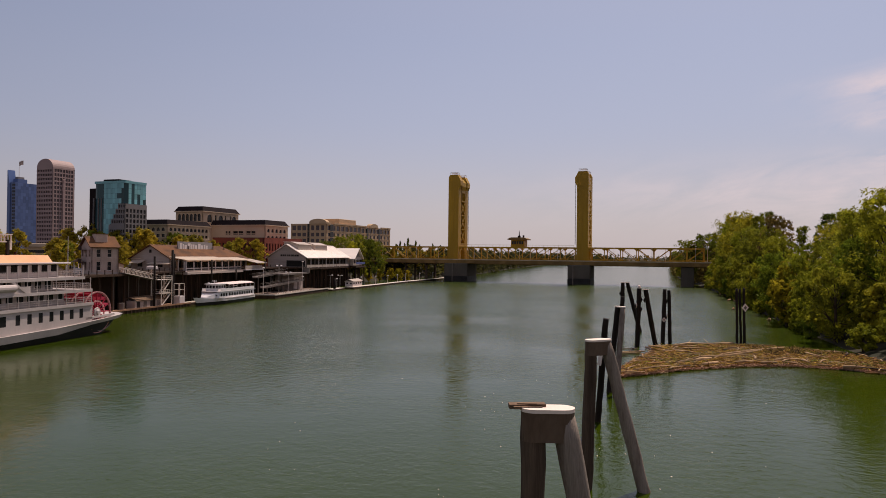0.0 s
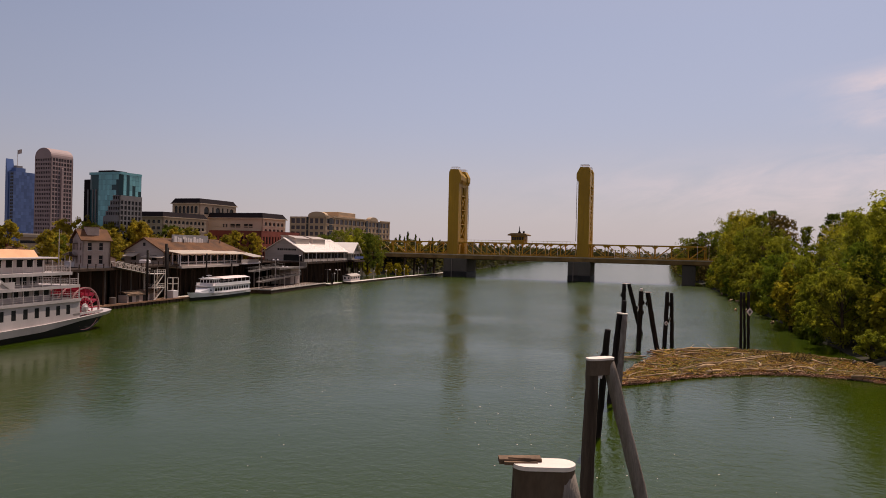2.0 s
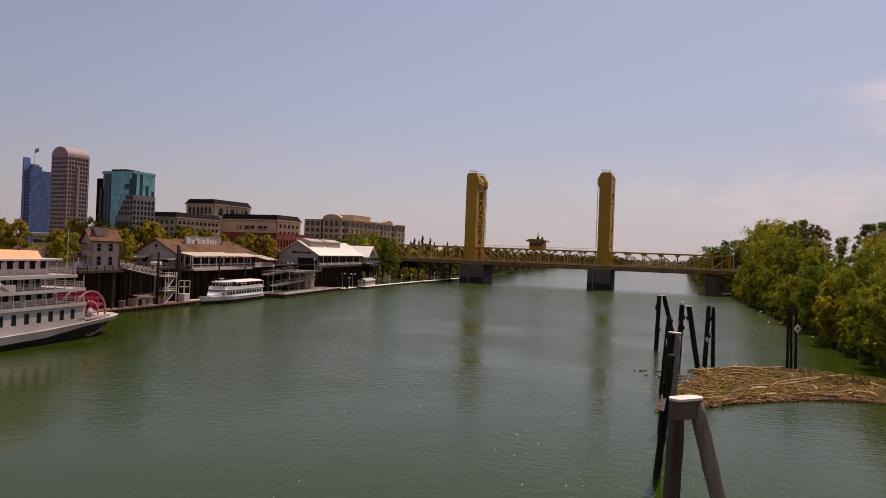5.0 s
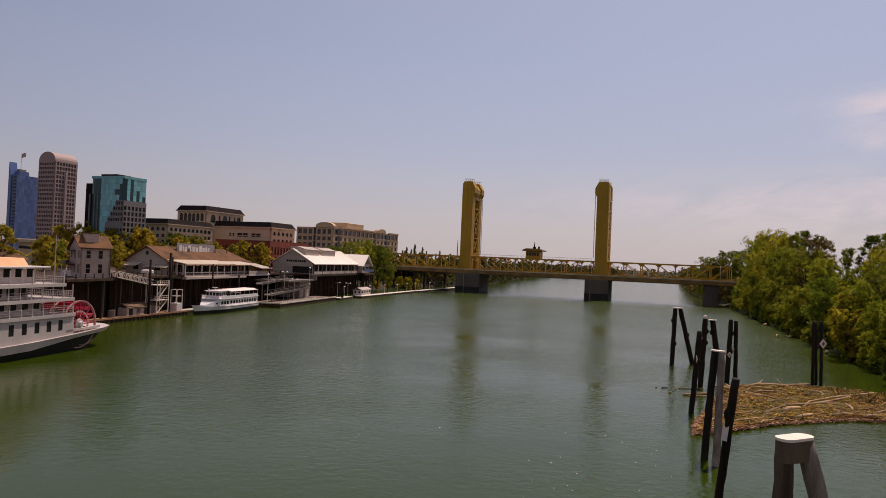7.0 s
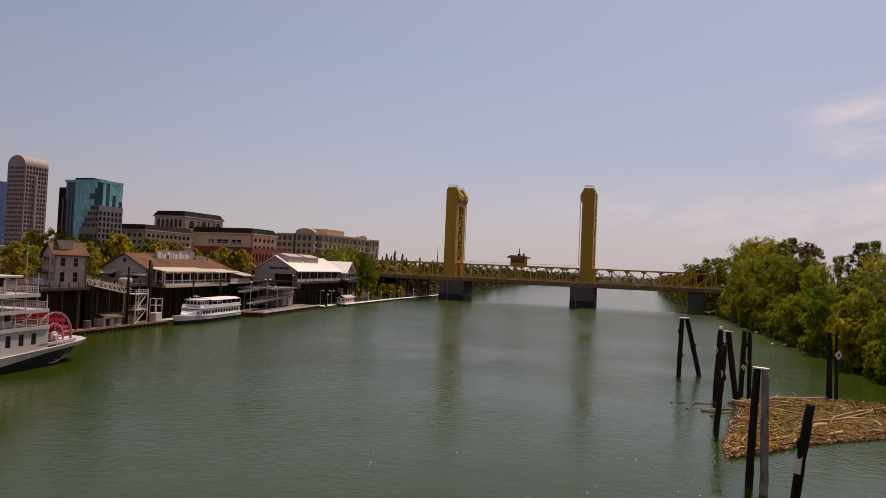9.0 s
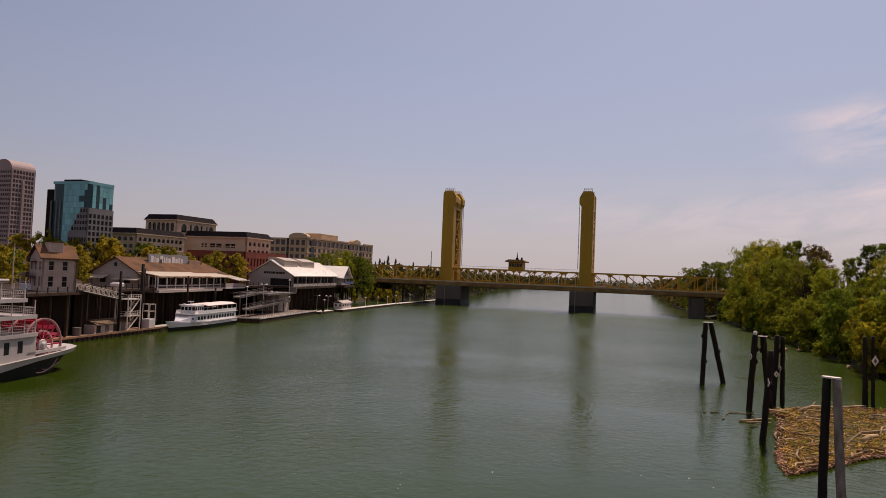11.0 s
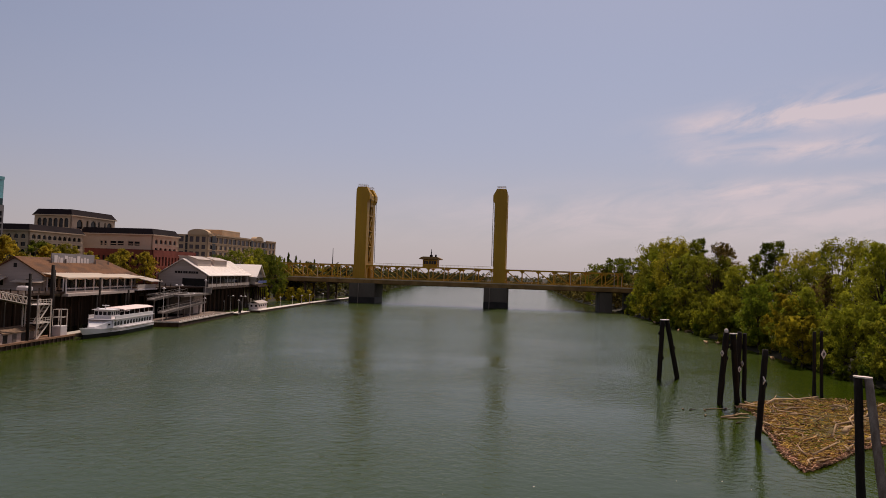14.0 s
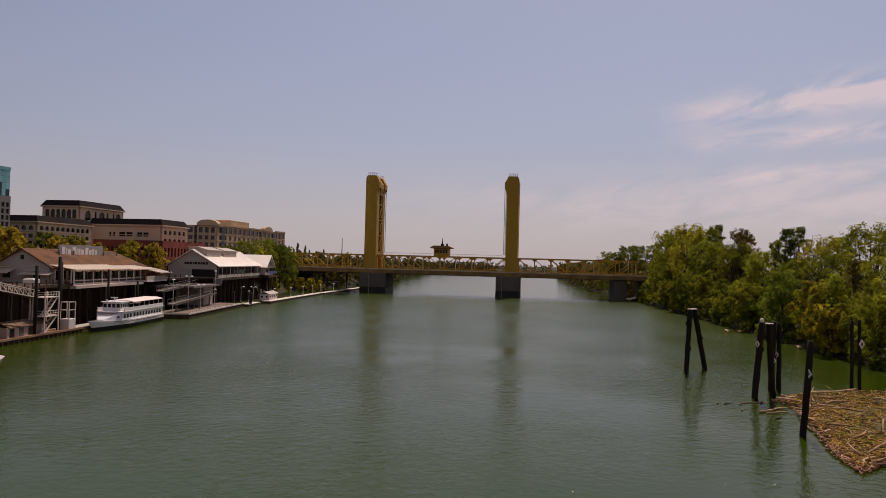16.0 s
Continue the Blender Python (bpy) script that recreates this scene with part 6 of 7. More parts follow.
pile_post(5.8, -37.0, 14.6, 0.32, "tall thick tarred pile through the dock")
pile_post(5.0, -34.9, 13.6, 0.2, "tall tarred pile beside a thicker one")
pile_post(7.1, -46.5, 13.0, 0.27, "tall slim tarred pile through the dock")
pile_post(4.8, -16.0, 12.0, 0.22, "tarred pile in front of the cafe gallery")
pile_post(3.0, 22.0, 11.3, 0.26, "tarred pile in front of the cafe terrace")
pile_post(5.0, -2.0, 9.0, 0.24, "tarred pile astern of the tour boat")
pile_post(17.2, 52.0, 4.4, 0.45, "short tarred pile by a small float")


def lamp(x, y, z0, z1, heads, label):
    t = thing("dock_lamp", S(x, y, z0), label, "lamp post", "lamps along the landing")
    h = z1 - z0
    part("post", tube(B(), [(0, 0, 0), (0, 0, h - 0.3)], [0.11, 0.08], 8), M_LIGHTPOST, t)
    part("base", tube(B(), [(0, 0, 0), (0, 0, 0.5)], [0.2, 0.16], 8), M_LIGHTPOST, t)
    if heads > 1:
        part("cross_arm", box(B(), -0.9, 0.9, -0.04, 0.04, h - 0.35, h - 0.25), M_LIGHTPOST, t)
    for i in range(heads):
        x0 = (i - (heads - 1) / 2) * 1.5
        part("lamp_head", tube(B(), [(x0, 0, h - 0.35), (x0, 0, h - 0.2), (x0, 0, h)], [0.42, 0.40, 0.12], 10), M_WHITE, t)
    return t


for x, y, z0, z1, heads in ((12.0, 2.0, 1.2, 9.7, 1), (9.5, 19.0, 1.2, 10.1, 2), (12.4, 20.0, 1.2, 7.9, 2), (11.5, 34.5, 1.2, 11.4, 1), (11.2, 35.5, 1.2, 6.0, 1), (8.9, 70, 0, 5.5, 2), (13.1, 70, 0, 5.5, 2), (6.7, 70, 0, 3.6, 1), (11.4, 71, 0, 4.0, 1), (15.7, 90, 0.2, 4.2, 1), (20.0, 98, 0.8, 4.4, 1), (22.3, 110, 0.8, 4.4, 1), (24.0, 121, 0.8, 4.5, 1), (25.6, 131, 0.8, 4.6, 1), (28.5, 150, 0.8, 4.6, 1), (31, 172, 0.8, 4.6, 1)):
    lamp(x, y, z0, z1, heads, "pale twin-headed lamp post on the landing" if heads > 1 else "pale single lamp post on the landing")


# ---- tour boat ----
def hull_loft(bm, secs):
    """Skin through cross-sections, each a list of points from keel side to side."""
    rings = [[bm.verts.new(p) for p in s] for s in secs]
    for r, s in zip(rings, rings[1:]):
        for i in range(len(r) - 1):
            bm.faces.new((r[i], r[i + 1], s[i + 1], s[i]))
    bm.faces.new(rings[0]); bm.faces.new(rings[-1][::-1])


def build_tourboat():
    t = thing("tour_boat", S(9.5, -18.0, 0, 0.5) @ Matrix.Diagonal((0.95, 0.96, 0.87, 1)), "white two-deck tour boat with a black hull bottom and canopy roof", "boat")
    L = 14.8                                          # half length; bow towards -y
    def half(y):
        f = (y + L) / (2 * L)
        return 3.1 * min(1, (f / 0.42) ** 0.75 if f < 0.42 else 1) * (1 if f < 0.93 else 0.94)
    rake = lambda y: 1.5 * max(0.0, 1 - (y + L) / 6.0)
    ys = [-L + 0.05, -L + 0.8, -L + 2, -L + 4, -L + 7, -L + 11, 0, 8, L - 1.5, L]
    lo, hi = B(), B()
    hull_loft(lo, [[(-half(y) * 0.99, y, 1.0), (-half(y) * 0.9, y, -0.5), (half(y) * 0.9, y, -0.5), (half(y) * 0.99, y, 1.0)] for y in ys])
    hull_loft(hi, [[(-half(y), y, 1.0), (-half(y) * 1.02, y - rake(y), 2.0 + 0.45 * rake(y)), (half(y) * 1.02, y - rake(y), 2.0 + 0.45 * rake(y)), (half(y), y, 1.0)] for y in ys])
    part("hull_bottom", lo, M_HULL, t, "black hull bottom")
    part("hull", hi, M_TOURWHITE, t)
    part("rub_rail", box(B(), 3.1, 3.25, -9, L - 0.5, 1.6, 1.75), M_GREYSTEEL, t)
    cb = B()
    y0, y1 = -7.2, 14.4
    facade(cb, t, (2.75, y0, 2.0), (0, 1, 0), (1, 0, 0), y1 - y0, 0, 2.0, [(0.45, 1.5, [(0.6 + i * 1.45, 1.75 + i * 1.45) for i in range(3)] + [(5.4 + i * 1.55, 6.6 + i * 1.55) for i in range(10)], True)], 0.15)
    facade(cb, t, (-2.75, y1, 2.0), (0, -1, 0), (-1, 0, 0), y1 - y0, 0, 2.0, [(0.75, 1.5, spaced(y1 - y0, 14, 1.0), False)], 0.15)
    hull_loft(cb, [[(-w, y, 2.0), (-w * 0.92, y + 0.3, z), (w * 0.92, y + 0.3, z), (w, y, 2.0)] for y, w, z in ((y0 - 4.2, 0.7, 2.5), (y0 - 2.4, 1.7, 3.1), (y0 - 1.0, 2.4, 3.7), (y0, 2.75, 4.0))])
    box(cb, -2.75, 2.75, y1 - 0.15, y1, 2.0, 4.0)
    part("cabin", cb, M_TOURWHITE, t)
    # dark filler block in place of the unlit cabin
    part("interior", box(B(), -2.55, 2.55, y0 + 0.2, y1 - 0.2, 2.0, 3.9), M_DARK, t)
    part("porthole", tube(B(), [(2.2, y0 - 0.9, 2.9), (2.5, y0 - 0.95, 2.9)], [0.2, 0.2], 10), M_GLASS, t)
    part("upper_deck", prism(B(), [(-3.05, y0 + 0.4), (-1.6, y0 - 1.4), (1.6, y0 - 1.4), (3.05, y0 + 0.4), (3.05, y1 + 0.3), (-3.05, y1 + 0.3)], "z", 3.95, 4.1), M_TOURWHITE, t)
    part("bulwark", box(B(), 2.85, 2.98, y0 + 0.6, y1 - 0.4, 4.1, 4.9), M_TOURWHITE, t)
    part("bulwark", box(B(), -2.98, -2.85, y0 + 0.6, y1 - 0.4, 4.1, 4.9), M_TOURWHITE, t)
    rb = B()
    for i in range(7):
        box(rb, -1.1 + i * 0.36, -1.05 + i * 0.36, y0 - 1.3, y0 - 1.24, 4.1, 5.0)
    box(rb, -1.45, 1.45, y0 - 1.3, y0 - 1.24, 4.95, 5.02); beam(rb, (-1.45, y0 - 1.27, 4.98), (-2.9, y0 + 0.4, 4.98), 0.06, 0.06); beam(rb, (1.45, y0 - 1.27, 4.98), (2.9, y0 + 0.4, 4.98), 0.06, 0.06)
    part("bow_rail", rb, M_TOURWHITE, t)
    ph = B()
    facade(ph, t, (1.9, -6.4, 4.1), (0, 1, 0), (1, 0, 0), 4.2, 0, 2.1, [(0.85, 1.75, spaced(4.2, 4, 0.8), False)], 0.12)
    facade(ph, t, (-1.9, -6.4, 4.1), (1, 0, 0), (0, -1, 0), 3.8, 0, 2.1, [(0.85, 1.75, spaced(3.8, 4, 0.75), False)], 0.12)
    box(ph, -1.9, -1.78, -6.4, -2.2, 4.1, 6.2)
    part("pilothouse", ph, M_TOURWHITE, t)
    part("pilothouse_roof", box(B(), -2.2, 2.2, -6.9, -2.0, 6.2, 6.35, 0.04), M_TOURWHITE, t)
    rad = part("radar_mast", tube(B(), [(0, -5.2, 6.3), (0, -5.2, 7.4)], [0.12, 0.06], 6), M_TOURWHITE, t)
    part("radar", box(B(), -0.7, 0.7, -5.45, -4.95, 7.1, 7.3), M_TOURWHITE, rad)
    part("searchlight", tube(B(), [(-0.9, -6.7, 6.4), (-0.9, -6.7, 6.8)], [0.25, 0.25], 8), M_TOURWHITE, rad)
    cn = B()
    prism(cn, [(-2.9, 6.0), (-1.5, 6.35), (1.5, 6.35), (2.9, 6.0), (2.9, 6.12), (1.5, 6.5), (-1.5, 6.5), (-2.9, 6.12)], "y", -2.0, 14.0)
    part("canopy", cn, M_CANOPY, t, "faded rose-white canopy roof")
    for x in (-2.75, 2.75):
        for i in range(7):
            part("stanchion", tube(B(), [(x, -1.8 + i * 2.7, 4.1), (x, -1.8 + i * 2.7, 6.05)], [0.05, 0.05], 6), M_TOURWHITE, t)
    for i in range(5):
        part("bench", box(B(), -2.0, 2.0, 0.5 + i * 2.6, 1.1 + i * 2.6, 4.1, 4.9), M_DARK, t)


build_tourboat()


# ---- paddle steamer ----
def build_steamer():
    t = thing("paddle_steamer", S(21.5, -93.4, 0), "white four-deck paddle steamer with a red stern wheel", "steamboat")
    Y0 = -62.0                                        # the bow lies at Y0
    hb = B()
    secs = []
    for y, w, z, k in ((Y0, 0.4, 3.4, -0.6), (Y0 + 4, 3.0, 3.1, -0.6), (Y0 + 10, 5.0, 2.7, -0.6), (-40, 5.5, 2.2, -0.6), (-15, 5.5, 1.6, -0.6), (-6, 5.4, 1.7, -0.6), (-2.5, 5.35, 1.9, -0.6), (0.2, 5.35, 2.1, -0.4), (3.0, 5.3, 2.25, 0.05), (4.6, 5.2, 2.4, 0.9), (6.2, 5.1, 2.5, 1.9)):
        secs.append([(-w, y, z), (-w * 0.92, y, k), (w * 0.92, y, k), (w, y, z)])
    hull_loft(hb, secs)
    part("hull", hb, M_HULL, t, "black steel hull")
    gd = B()                                          # guard deck, sweeping up to a rounded fantail
    ring_a = [(5.9, Y0 + 14, 2.6), (5.9, -35, 1.95), (5.9, -20, 1.9), (5.9, -8, 2.15), (5.9, 0, 2.55), (5.8, 4.0, 2.8), (5.5, 6.8, 2.95), (4.8, 8.7, 3.05), (3.0, 9.8, 3.1), (0, 10.3, 3.12)]
    top = [(x, y, z) for x, y, z in ring_a] + [(-x, y, z) for x, y, z in ring_a[-2::-1]]
    vt = [gd.verts.new((x, y, z)) for x, y, z in top]
    vb = [gd.verts.new((x * 0.96, y * 0.965 if y > 0 else y, z - (1.1 if y < -6 else 0.6))) for x, y, z in top]
    for i in range(len(top) - 1):
        gd.faces.new((vt[i], vt[i + 1], vb[i + 1], vb[i]))
    for i in range(len(ring_a) - 1):
        j = len(top) - 1 - i
        gd.faces.new((vt[i], vt[j], vt[j - 1], vt[i + 1])) if j - 1 > i + 1 else gd.faces.new((vt[i], vt[j], vt[i + 1]))
        gd.faces.new((vb[i + 1], vb[j - 1], vb[j], vb[i])) if j - 1 > i + 1 else gd.faces.new((vb[i + 1], vb[j], vb[i]))
    part("guard_deck", gd, M_STEAMWHITE, t, "broad white guard round the main deck")
    # main deck house
    wb = B()
    Lw = 46.0
    cols = [(Lw - 2.2 - i * 2.15 - 0.85, Lw - 2.2 - i * 2.15) for i in range(7)]
    cols += [(Lw - 20.0, Lw - 17.6)] + [(Lw - 22.6 - i * 2.15 - 0.85, Lw - 22.6 - i * 2.15) for i in range(9)]
    facade(wb, t, (5.45, -Lw, 2.0), (0, 1, 0), (1, 0, 0), Lw, 0, 3.4, [(1.25, 2.75, sorted(cols), False)], 0.15)
    box(wb, -5.45, -5.3, -Lw, 0, 2.0, 5.4)
    part("main_deck_wall", wb, M_STEAMWHITE, t)
    # solid block whose dark colour stands for the unlit main deck
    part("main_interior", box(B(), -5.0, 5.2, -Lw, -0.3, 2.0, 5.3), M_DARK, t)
    part("wall_cap", box(B(), 5.3, 5.62, -Lw, 0.05, 5.4, 5.58), M_STEAMWHITE, t)

    def deck(z, y_end, inset, y_house, hh, k):
        part("deck_slab", box(B(), -5.6, 5.6, -50, y_end, z - 0.18, z, 0.03), M_STEAMWHITE, t)
        part("deck_fascia", box(B(), 5.58, 5.68, -50, y_end + 0.05, z - 0.42, z + 0.05), M_STEAMWHITE, t)
        part("stern_fascia", box(B(), -5.6, 5.6, y_end, y_end + 0.1, z - 0.42, z + 0.05), M_STEAMWHITE, t)
        n = int((50 + y_end) / 1.9)
        for i in range(n):
            y = y_end - 0.2 - i * 1.9
            part("stanchion", box(B(), 5.42, 5.52, y - 0.05, y + 0.05, z, z + hh - 0.2), M_STEAMWHITE, t)
        rl = B()
        for zz, th in ((z + 0.95, 0.07), (z + 0.62, 0.03), (z + 0.32, 0.03)):
            box(rl, 5.45, 5.51, -50, y_end - 0.1, zz, zz + th * 0.7); box(rl, -5.5, 5.5, y_end - 0.16, y_end - 0.1, zz, zz + th)
        for i in range(int((50 + y_end) / 0.3)):
            y = y_end - 0.1 - i * 0.3
            box(rl, 5.47, 5.485, y - 0.008, y + 0.008, z, z + 0.95)
        for i in range(37):
            box(rl, -5.5 + i * 0.3, -5.47 + i * 0.3, y_end - 0.15, y_end - 0.12, z, z + 0.95)
        part("railing", rl, M_STEAMWHITE, t, "fine white deck railing")
        hb2 = B()
        Lh = 50 + y_house
        facade(hb2, t, (5.5 - inset, -50, z), (0, 1, 0), (1, 0, 0), Lh, 0, hh - 0.2, [(0.35 if k > 2 else 0.8, 1.95, spaced(Lh, int(Lh / 1.9), 1.25), False)], 0.12)
        obox(hb2, (-5.5 + inset, y_house, z), (1, 0, 0), (0, 1, 0), 0, 11 - 2 * inset, -0.12, 0, 0, hh - 0.2)
        part("deck_house", hb2, M_STEAMWHITE, t)
        # dark solid in place of unlit cabins behind the wall
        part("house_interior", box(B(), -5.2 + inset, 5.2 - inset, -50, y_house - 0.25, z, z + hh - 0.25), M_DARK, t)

    deck(5.6, -0.1, 1.7, -4.5, 2.25, 2)
    deck(7.85, -0.4, 1.9, -6.8, 2.1, 3)
    deck(9.95, -2.2, 2.4, -5.0, 2.1, 2)
    part("texas_roof", box(B(), -4.1, 4.1, -50, -3.4, 12.05, 12.3, 0.05), M_STEAMWHITE, t)
    cv = B()
    prism(cv, [(-3.4, 12.3), (3.4, 12.3), (2.5, 13.4), (-2.5, 13.4)], "y", -26, -6.6)
    part("canopy", cv, M_ORANGE, t, "peach canvas canopy on the top deck")
    # wide stair on the second deck side
    sb = B()
    beam(sb, (5.2, -17.0, 9.7), (5.2, -13.6, 7.6), 0.9, 0.35)
    part("side_stair", sb, M_STEAMWHITE, t)
    part("panel", box(B(), 5.5, 5.56, -19.5, -13.4, 7.85, 8.85), M_STEAMWHITE, t)
    part("life_raft", tube(B(), [(5.45, -19.5, 8.7), (5.45, -16.2, 8.7)], [0.55, 0.55], 12), M_STEAMWHITE, t, "white life-raft drum")
    # stern wheel
    wh = part("paddle_wheel", tube(B(), [(-5.0, 1.7, 3.8), (5.1, 1.7, 3.8)], [0.35, 0.35], 12), M_RED, t, "red stern paddle wheel")
    for x in (-4.8, -2.4, 0, 2.4, 4.9):
        rb = B()
        ring(rb, (x, 1.7, 3.8), 3.25, 3.5, 0.16, 40)
        ring(rb, (x, 1.7, 3.8), 1.75, 2.0, 0.14, 30)
        part("rim", rb, M_PALERED, wh, "faded pale rim")
        kb = B()
        for i in range(16):
            a = 2 * math.pi * i / 16
            beam(kb, (x, 1.7 + 0.6 * math.cos(a), 3.8 + 0.6 * math.sin(a)), (x, 1.7 + 3.25 * math.cos(a), 3.8 + 3.25 * math.sin(a)), 0.12, 0.16, up=(1, 0, 0))
        part("spokes", kb, M_RED, wh)
    for i in range(16):
        a = 2 * math.pi * i / 16
        pb = B()
        y, z = 1.7 + 3.1 * math.cos(a), 3.8 + 3.1 * math.sin(a)
        d = Vector((0, math.cos(a), math.sin(a)))
        beam(pb, Vector((-4.9, y, z)) - d * 0.0, Vector((5.0, y, z)), 0.09, 0.75, up=d)
        part("bucket", pb, M_RED, wh)
    part("hub", tube(B(), [(4.9, 1.7, 3.8), (5.1, 1.7, 3.8), (5.12, 1.7, 3.8), (5.4, 1.7, 3.8)], [0.85, 0.75, 0.5, 0.3], 18), M_STEAMWHITE, wh, "white wheel hub")
    part("wheel_beam", beam(B(), (5.3, -1.5, 3.0), (5.3, 5.6, 3.2), 0.3, 0.35), M_STEAMWHITE, t)
    part("wheel_beam", beam(B(), (-5.3, -1.5, 3.0), (-5.3, 5.6, 3.2), 0.3, 0.35), M_STEAMWHITE, t)
    rg = B()
    ring(rg, (5.0, 1.7, 3.8), 3.4, 3.53, 0.1, 40)
    part("pale_hoop", rg, M_PALERED, wh)
    gl = B()
    pts = [(5.0, 0.5 + i * 0.55, 1.35 - 0.75 * math.sin(math.pi * i / 8)) for i in range(9)]
    tube(gl, pts, [0.09] * 9, 6)
    part("fender_rope", gl, M_GREYSTEEL, t)
    for y, z in ((0.2, 0.75), (4.4, 1.45)):
        part("rudder_fitting", tube(B(), [(4.7, y, z), (4.9, y + 0.1, z + 0.3), (4.9, y, z + 0.75)], [0.22, 0.3, 0.16], 8), M_BARKRED, t, "rusty rudder fitting")
    # derrick frame on the top deck
    db = B()
    beam(db, (1.5, -13.4, 12.3), (1.5, -13.4, 15.7), 0.35, 0.35)
    part("derrick_mast", db, M_PILE_DARK, t)
    fb = B()
    for z in (15.3, 16.4):
        box(fb, 1.2, 1.6, -17.4, -12.6, z, z + 0.16)
    for i in range(9):
        box(fb, 1.3, 1.5, -17.4 + i * 0.58, -17.3 + i * 0.58, 15.3, 16.4)
    box(fb, 1.2, 1.6, -13.1, -12.7, 14.2, 15.4); box(fb, 1.2, 1.6, -17.4, -17.0, 14.2, 15.4)
    part("pale_gantry", fb, M_LIGHTPOST, t)
    part("flag_pole", tube(B(), [(0, -49, 12), (0, -49, 24)], [0.1, 0.05], 6), M_LIGHTPOST, t)
    part("jack_staff", tube(B(), [(0, -17.6, 12.3), (0, -17.6, 22.5)], [0.07, 0.04], 6), M_LIGHTPOST, t)


build_steamer()

# ---- town behind ----
CITY = -20.0


def corner(x, y, s=1.0):
    return pose(x, y, 14.3 - 5.5 * s, 0, 0, CITY) @ Matrix.Scale(s, 4)


def block(name, m, L, W, H, label, category, wall, front, side, cap=None, cap_h=0.0, cap_out=0.5, group="", glass=None, th=0.5):
    """A city building on its near corner: front wall runs to -x, side wall to +y. front, side: rows of openings."""
    t = thing(name, m, label, category, group)
    wb = B()
    facade(wb, t, (-L, 0, 0), (1, 0, 0), (0, -1, 0), L, 0, H, front, th, glass)
    facade(wb, t, (0, 0, 0), (0, 1, 0), (1, 0, 0), W, 0, H, side, th, glass)
    box(wb, -L, -L + th, th, W, 0, H); box(wb, -L, 0, W - th, W, 0, H)
    part("wall", wb, wall, t)
    # solid core, coloured dark to stand for unlit floors
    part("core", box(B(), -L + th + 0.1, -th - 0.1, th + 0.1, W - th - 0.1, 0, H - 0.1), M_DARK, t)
    part("roof_slab", box(B(), -L + 0.1, -0.1, 0.1, W - 0.1, H - 0.02, H + 0.15), wall, t)
    if W > 15 and H < 30:
        zs = sorted({r[0] - 0.45 for r in side})
        for z in zs[1:] if len(zs) > 1 else zs:
            part("string_course", box(B(), -L - 0.1, 0.14, -0.14, 0.0, z - 0.12, z + 0.12), wall, t)
            part("string_course", box(B(), 0.0, 0.14, 0.0, W, z - 0.12, z + 0.12), wall, t)
    if cap:
        cb = B()
        o, i = cap_out, -1.6
        lo = [(-L - o, -o), (o, -o), (o, W + o), (-L - o, W + o)]
        hi = [(-L - i - 1, -i - 0.6), (i + 0.6, -i - 0.6), (i + 0.6, W + i + 0.6), (-L - i - 0.6, W + i + 0.6)]
        v0 = [cb.verts.new((x, y, H + 0.2)) for x, y in lo]
        v1 = [cb.verts.new((x, y, H + 0.2 + cap_h)) for x, y in hi]
        for k in range(4):
            cb.faces.new((v0[k], v0[(k + 1) % 4], v1[(k + 1) % 4], v1[k]))
        cb.faces.new(v1); cb.faces.new(v0[::-1])
        part("mansard_roof", cb, cap, t)
        eb = B()
        for (a, b), (c, d) in zip(lo, lo[1:] + lo[:1]):
            beam(eb, (a, b, H + 0.05), (c, d, H + 0.05), 0.5, 0.4)
        part("cornice", eb, wall, t)
    return t


# tan stepped offices with dark mansards
R = lambda L, k, w, m=1.0: spaced(L, k, w, m)
block("office_block", corner(-77.4, 270.8, 0.93), 30, 17, 17.2, "tan precast office block with a dark mansard roof", "office building", M_TAN,
      [(13.2, 14.7, [(9, 10), (10.6, 11.6), (13, 15.6), (15.9, 18.5), (20.2, 22.4), (22.7, 24.9)], False), (10.4, 11.8, [(9, 10), (10.6, 11.6), (13, 15.6), (15.9, 18.5), (20.2, 22.4), (22.7, 24.9)], False)],
      [(14.2, 15.8, R(17, 5, 1.9), True), (9.4, 12.8, R(17, 5, 2.1), True), (4.4, 6.6, R(17, 5, 1.9), False)], M_SLATE, 2.2, group="tan office blocks")
block("office_block", corner(-101.7, 235, 0.783), 22, 28, 17.4, "tan precast office wing with arched windows and a dark mansard", "office building", M_TAN,
      [(14.6, 16.2, R(22, 7, 1.9), True), (11.8, 13.2, R(22, 7, 1.9), False), (8.0, 10.8, R(22, 7, 2.0), True)],
      [(14.6, 16.2, R(28, 10, 1.9), True), (11.8, 13.2, R(28, 10, 1.9), False), (8.4, 9.8, R(28, 10, 1.9), False), (4.8, 7.2, R(28, 10, 2.0), False)], M_SLATE, 2.2, group="tan office blocks")
block("office_block", corner(-104.4, 275, 0.874), 16, 26, 24.4, "tall tan office block with tall arches under a dark mansard", "office building", M_TAN,
      [(19.8, 23.4, R(16, 6, 1.9), True), (14.5, 16.6, R(16, 6, 1.6), False)],
      [(19.6, 23.2, [(3.2, 6.6), (8.6, 9.8), (11.2, 14.4), (15.6, 16.8), (19.4, 20.4), (21.2, 24.2)], True)], M_SLATE, 2.3, group="tan office blocks")
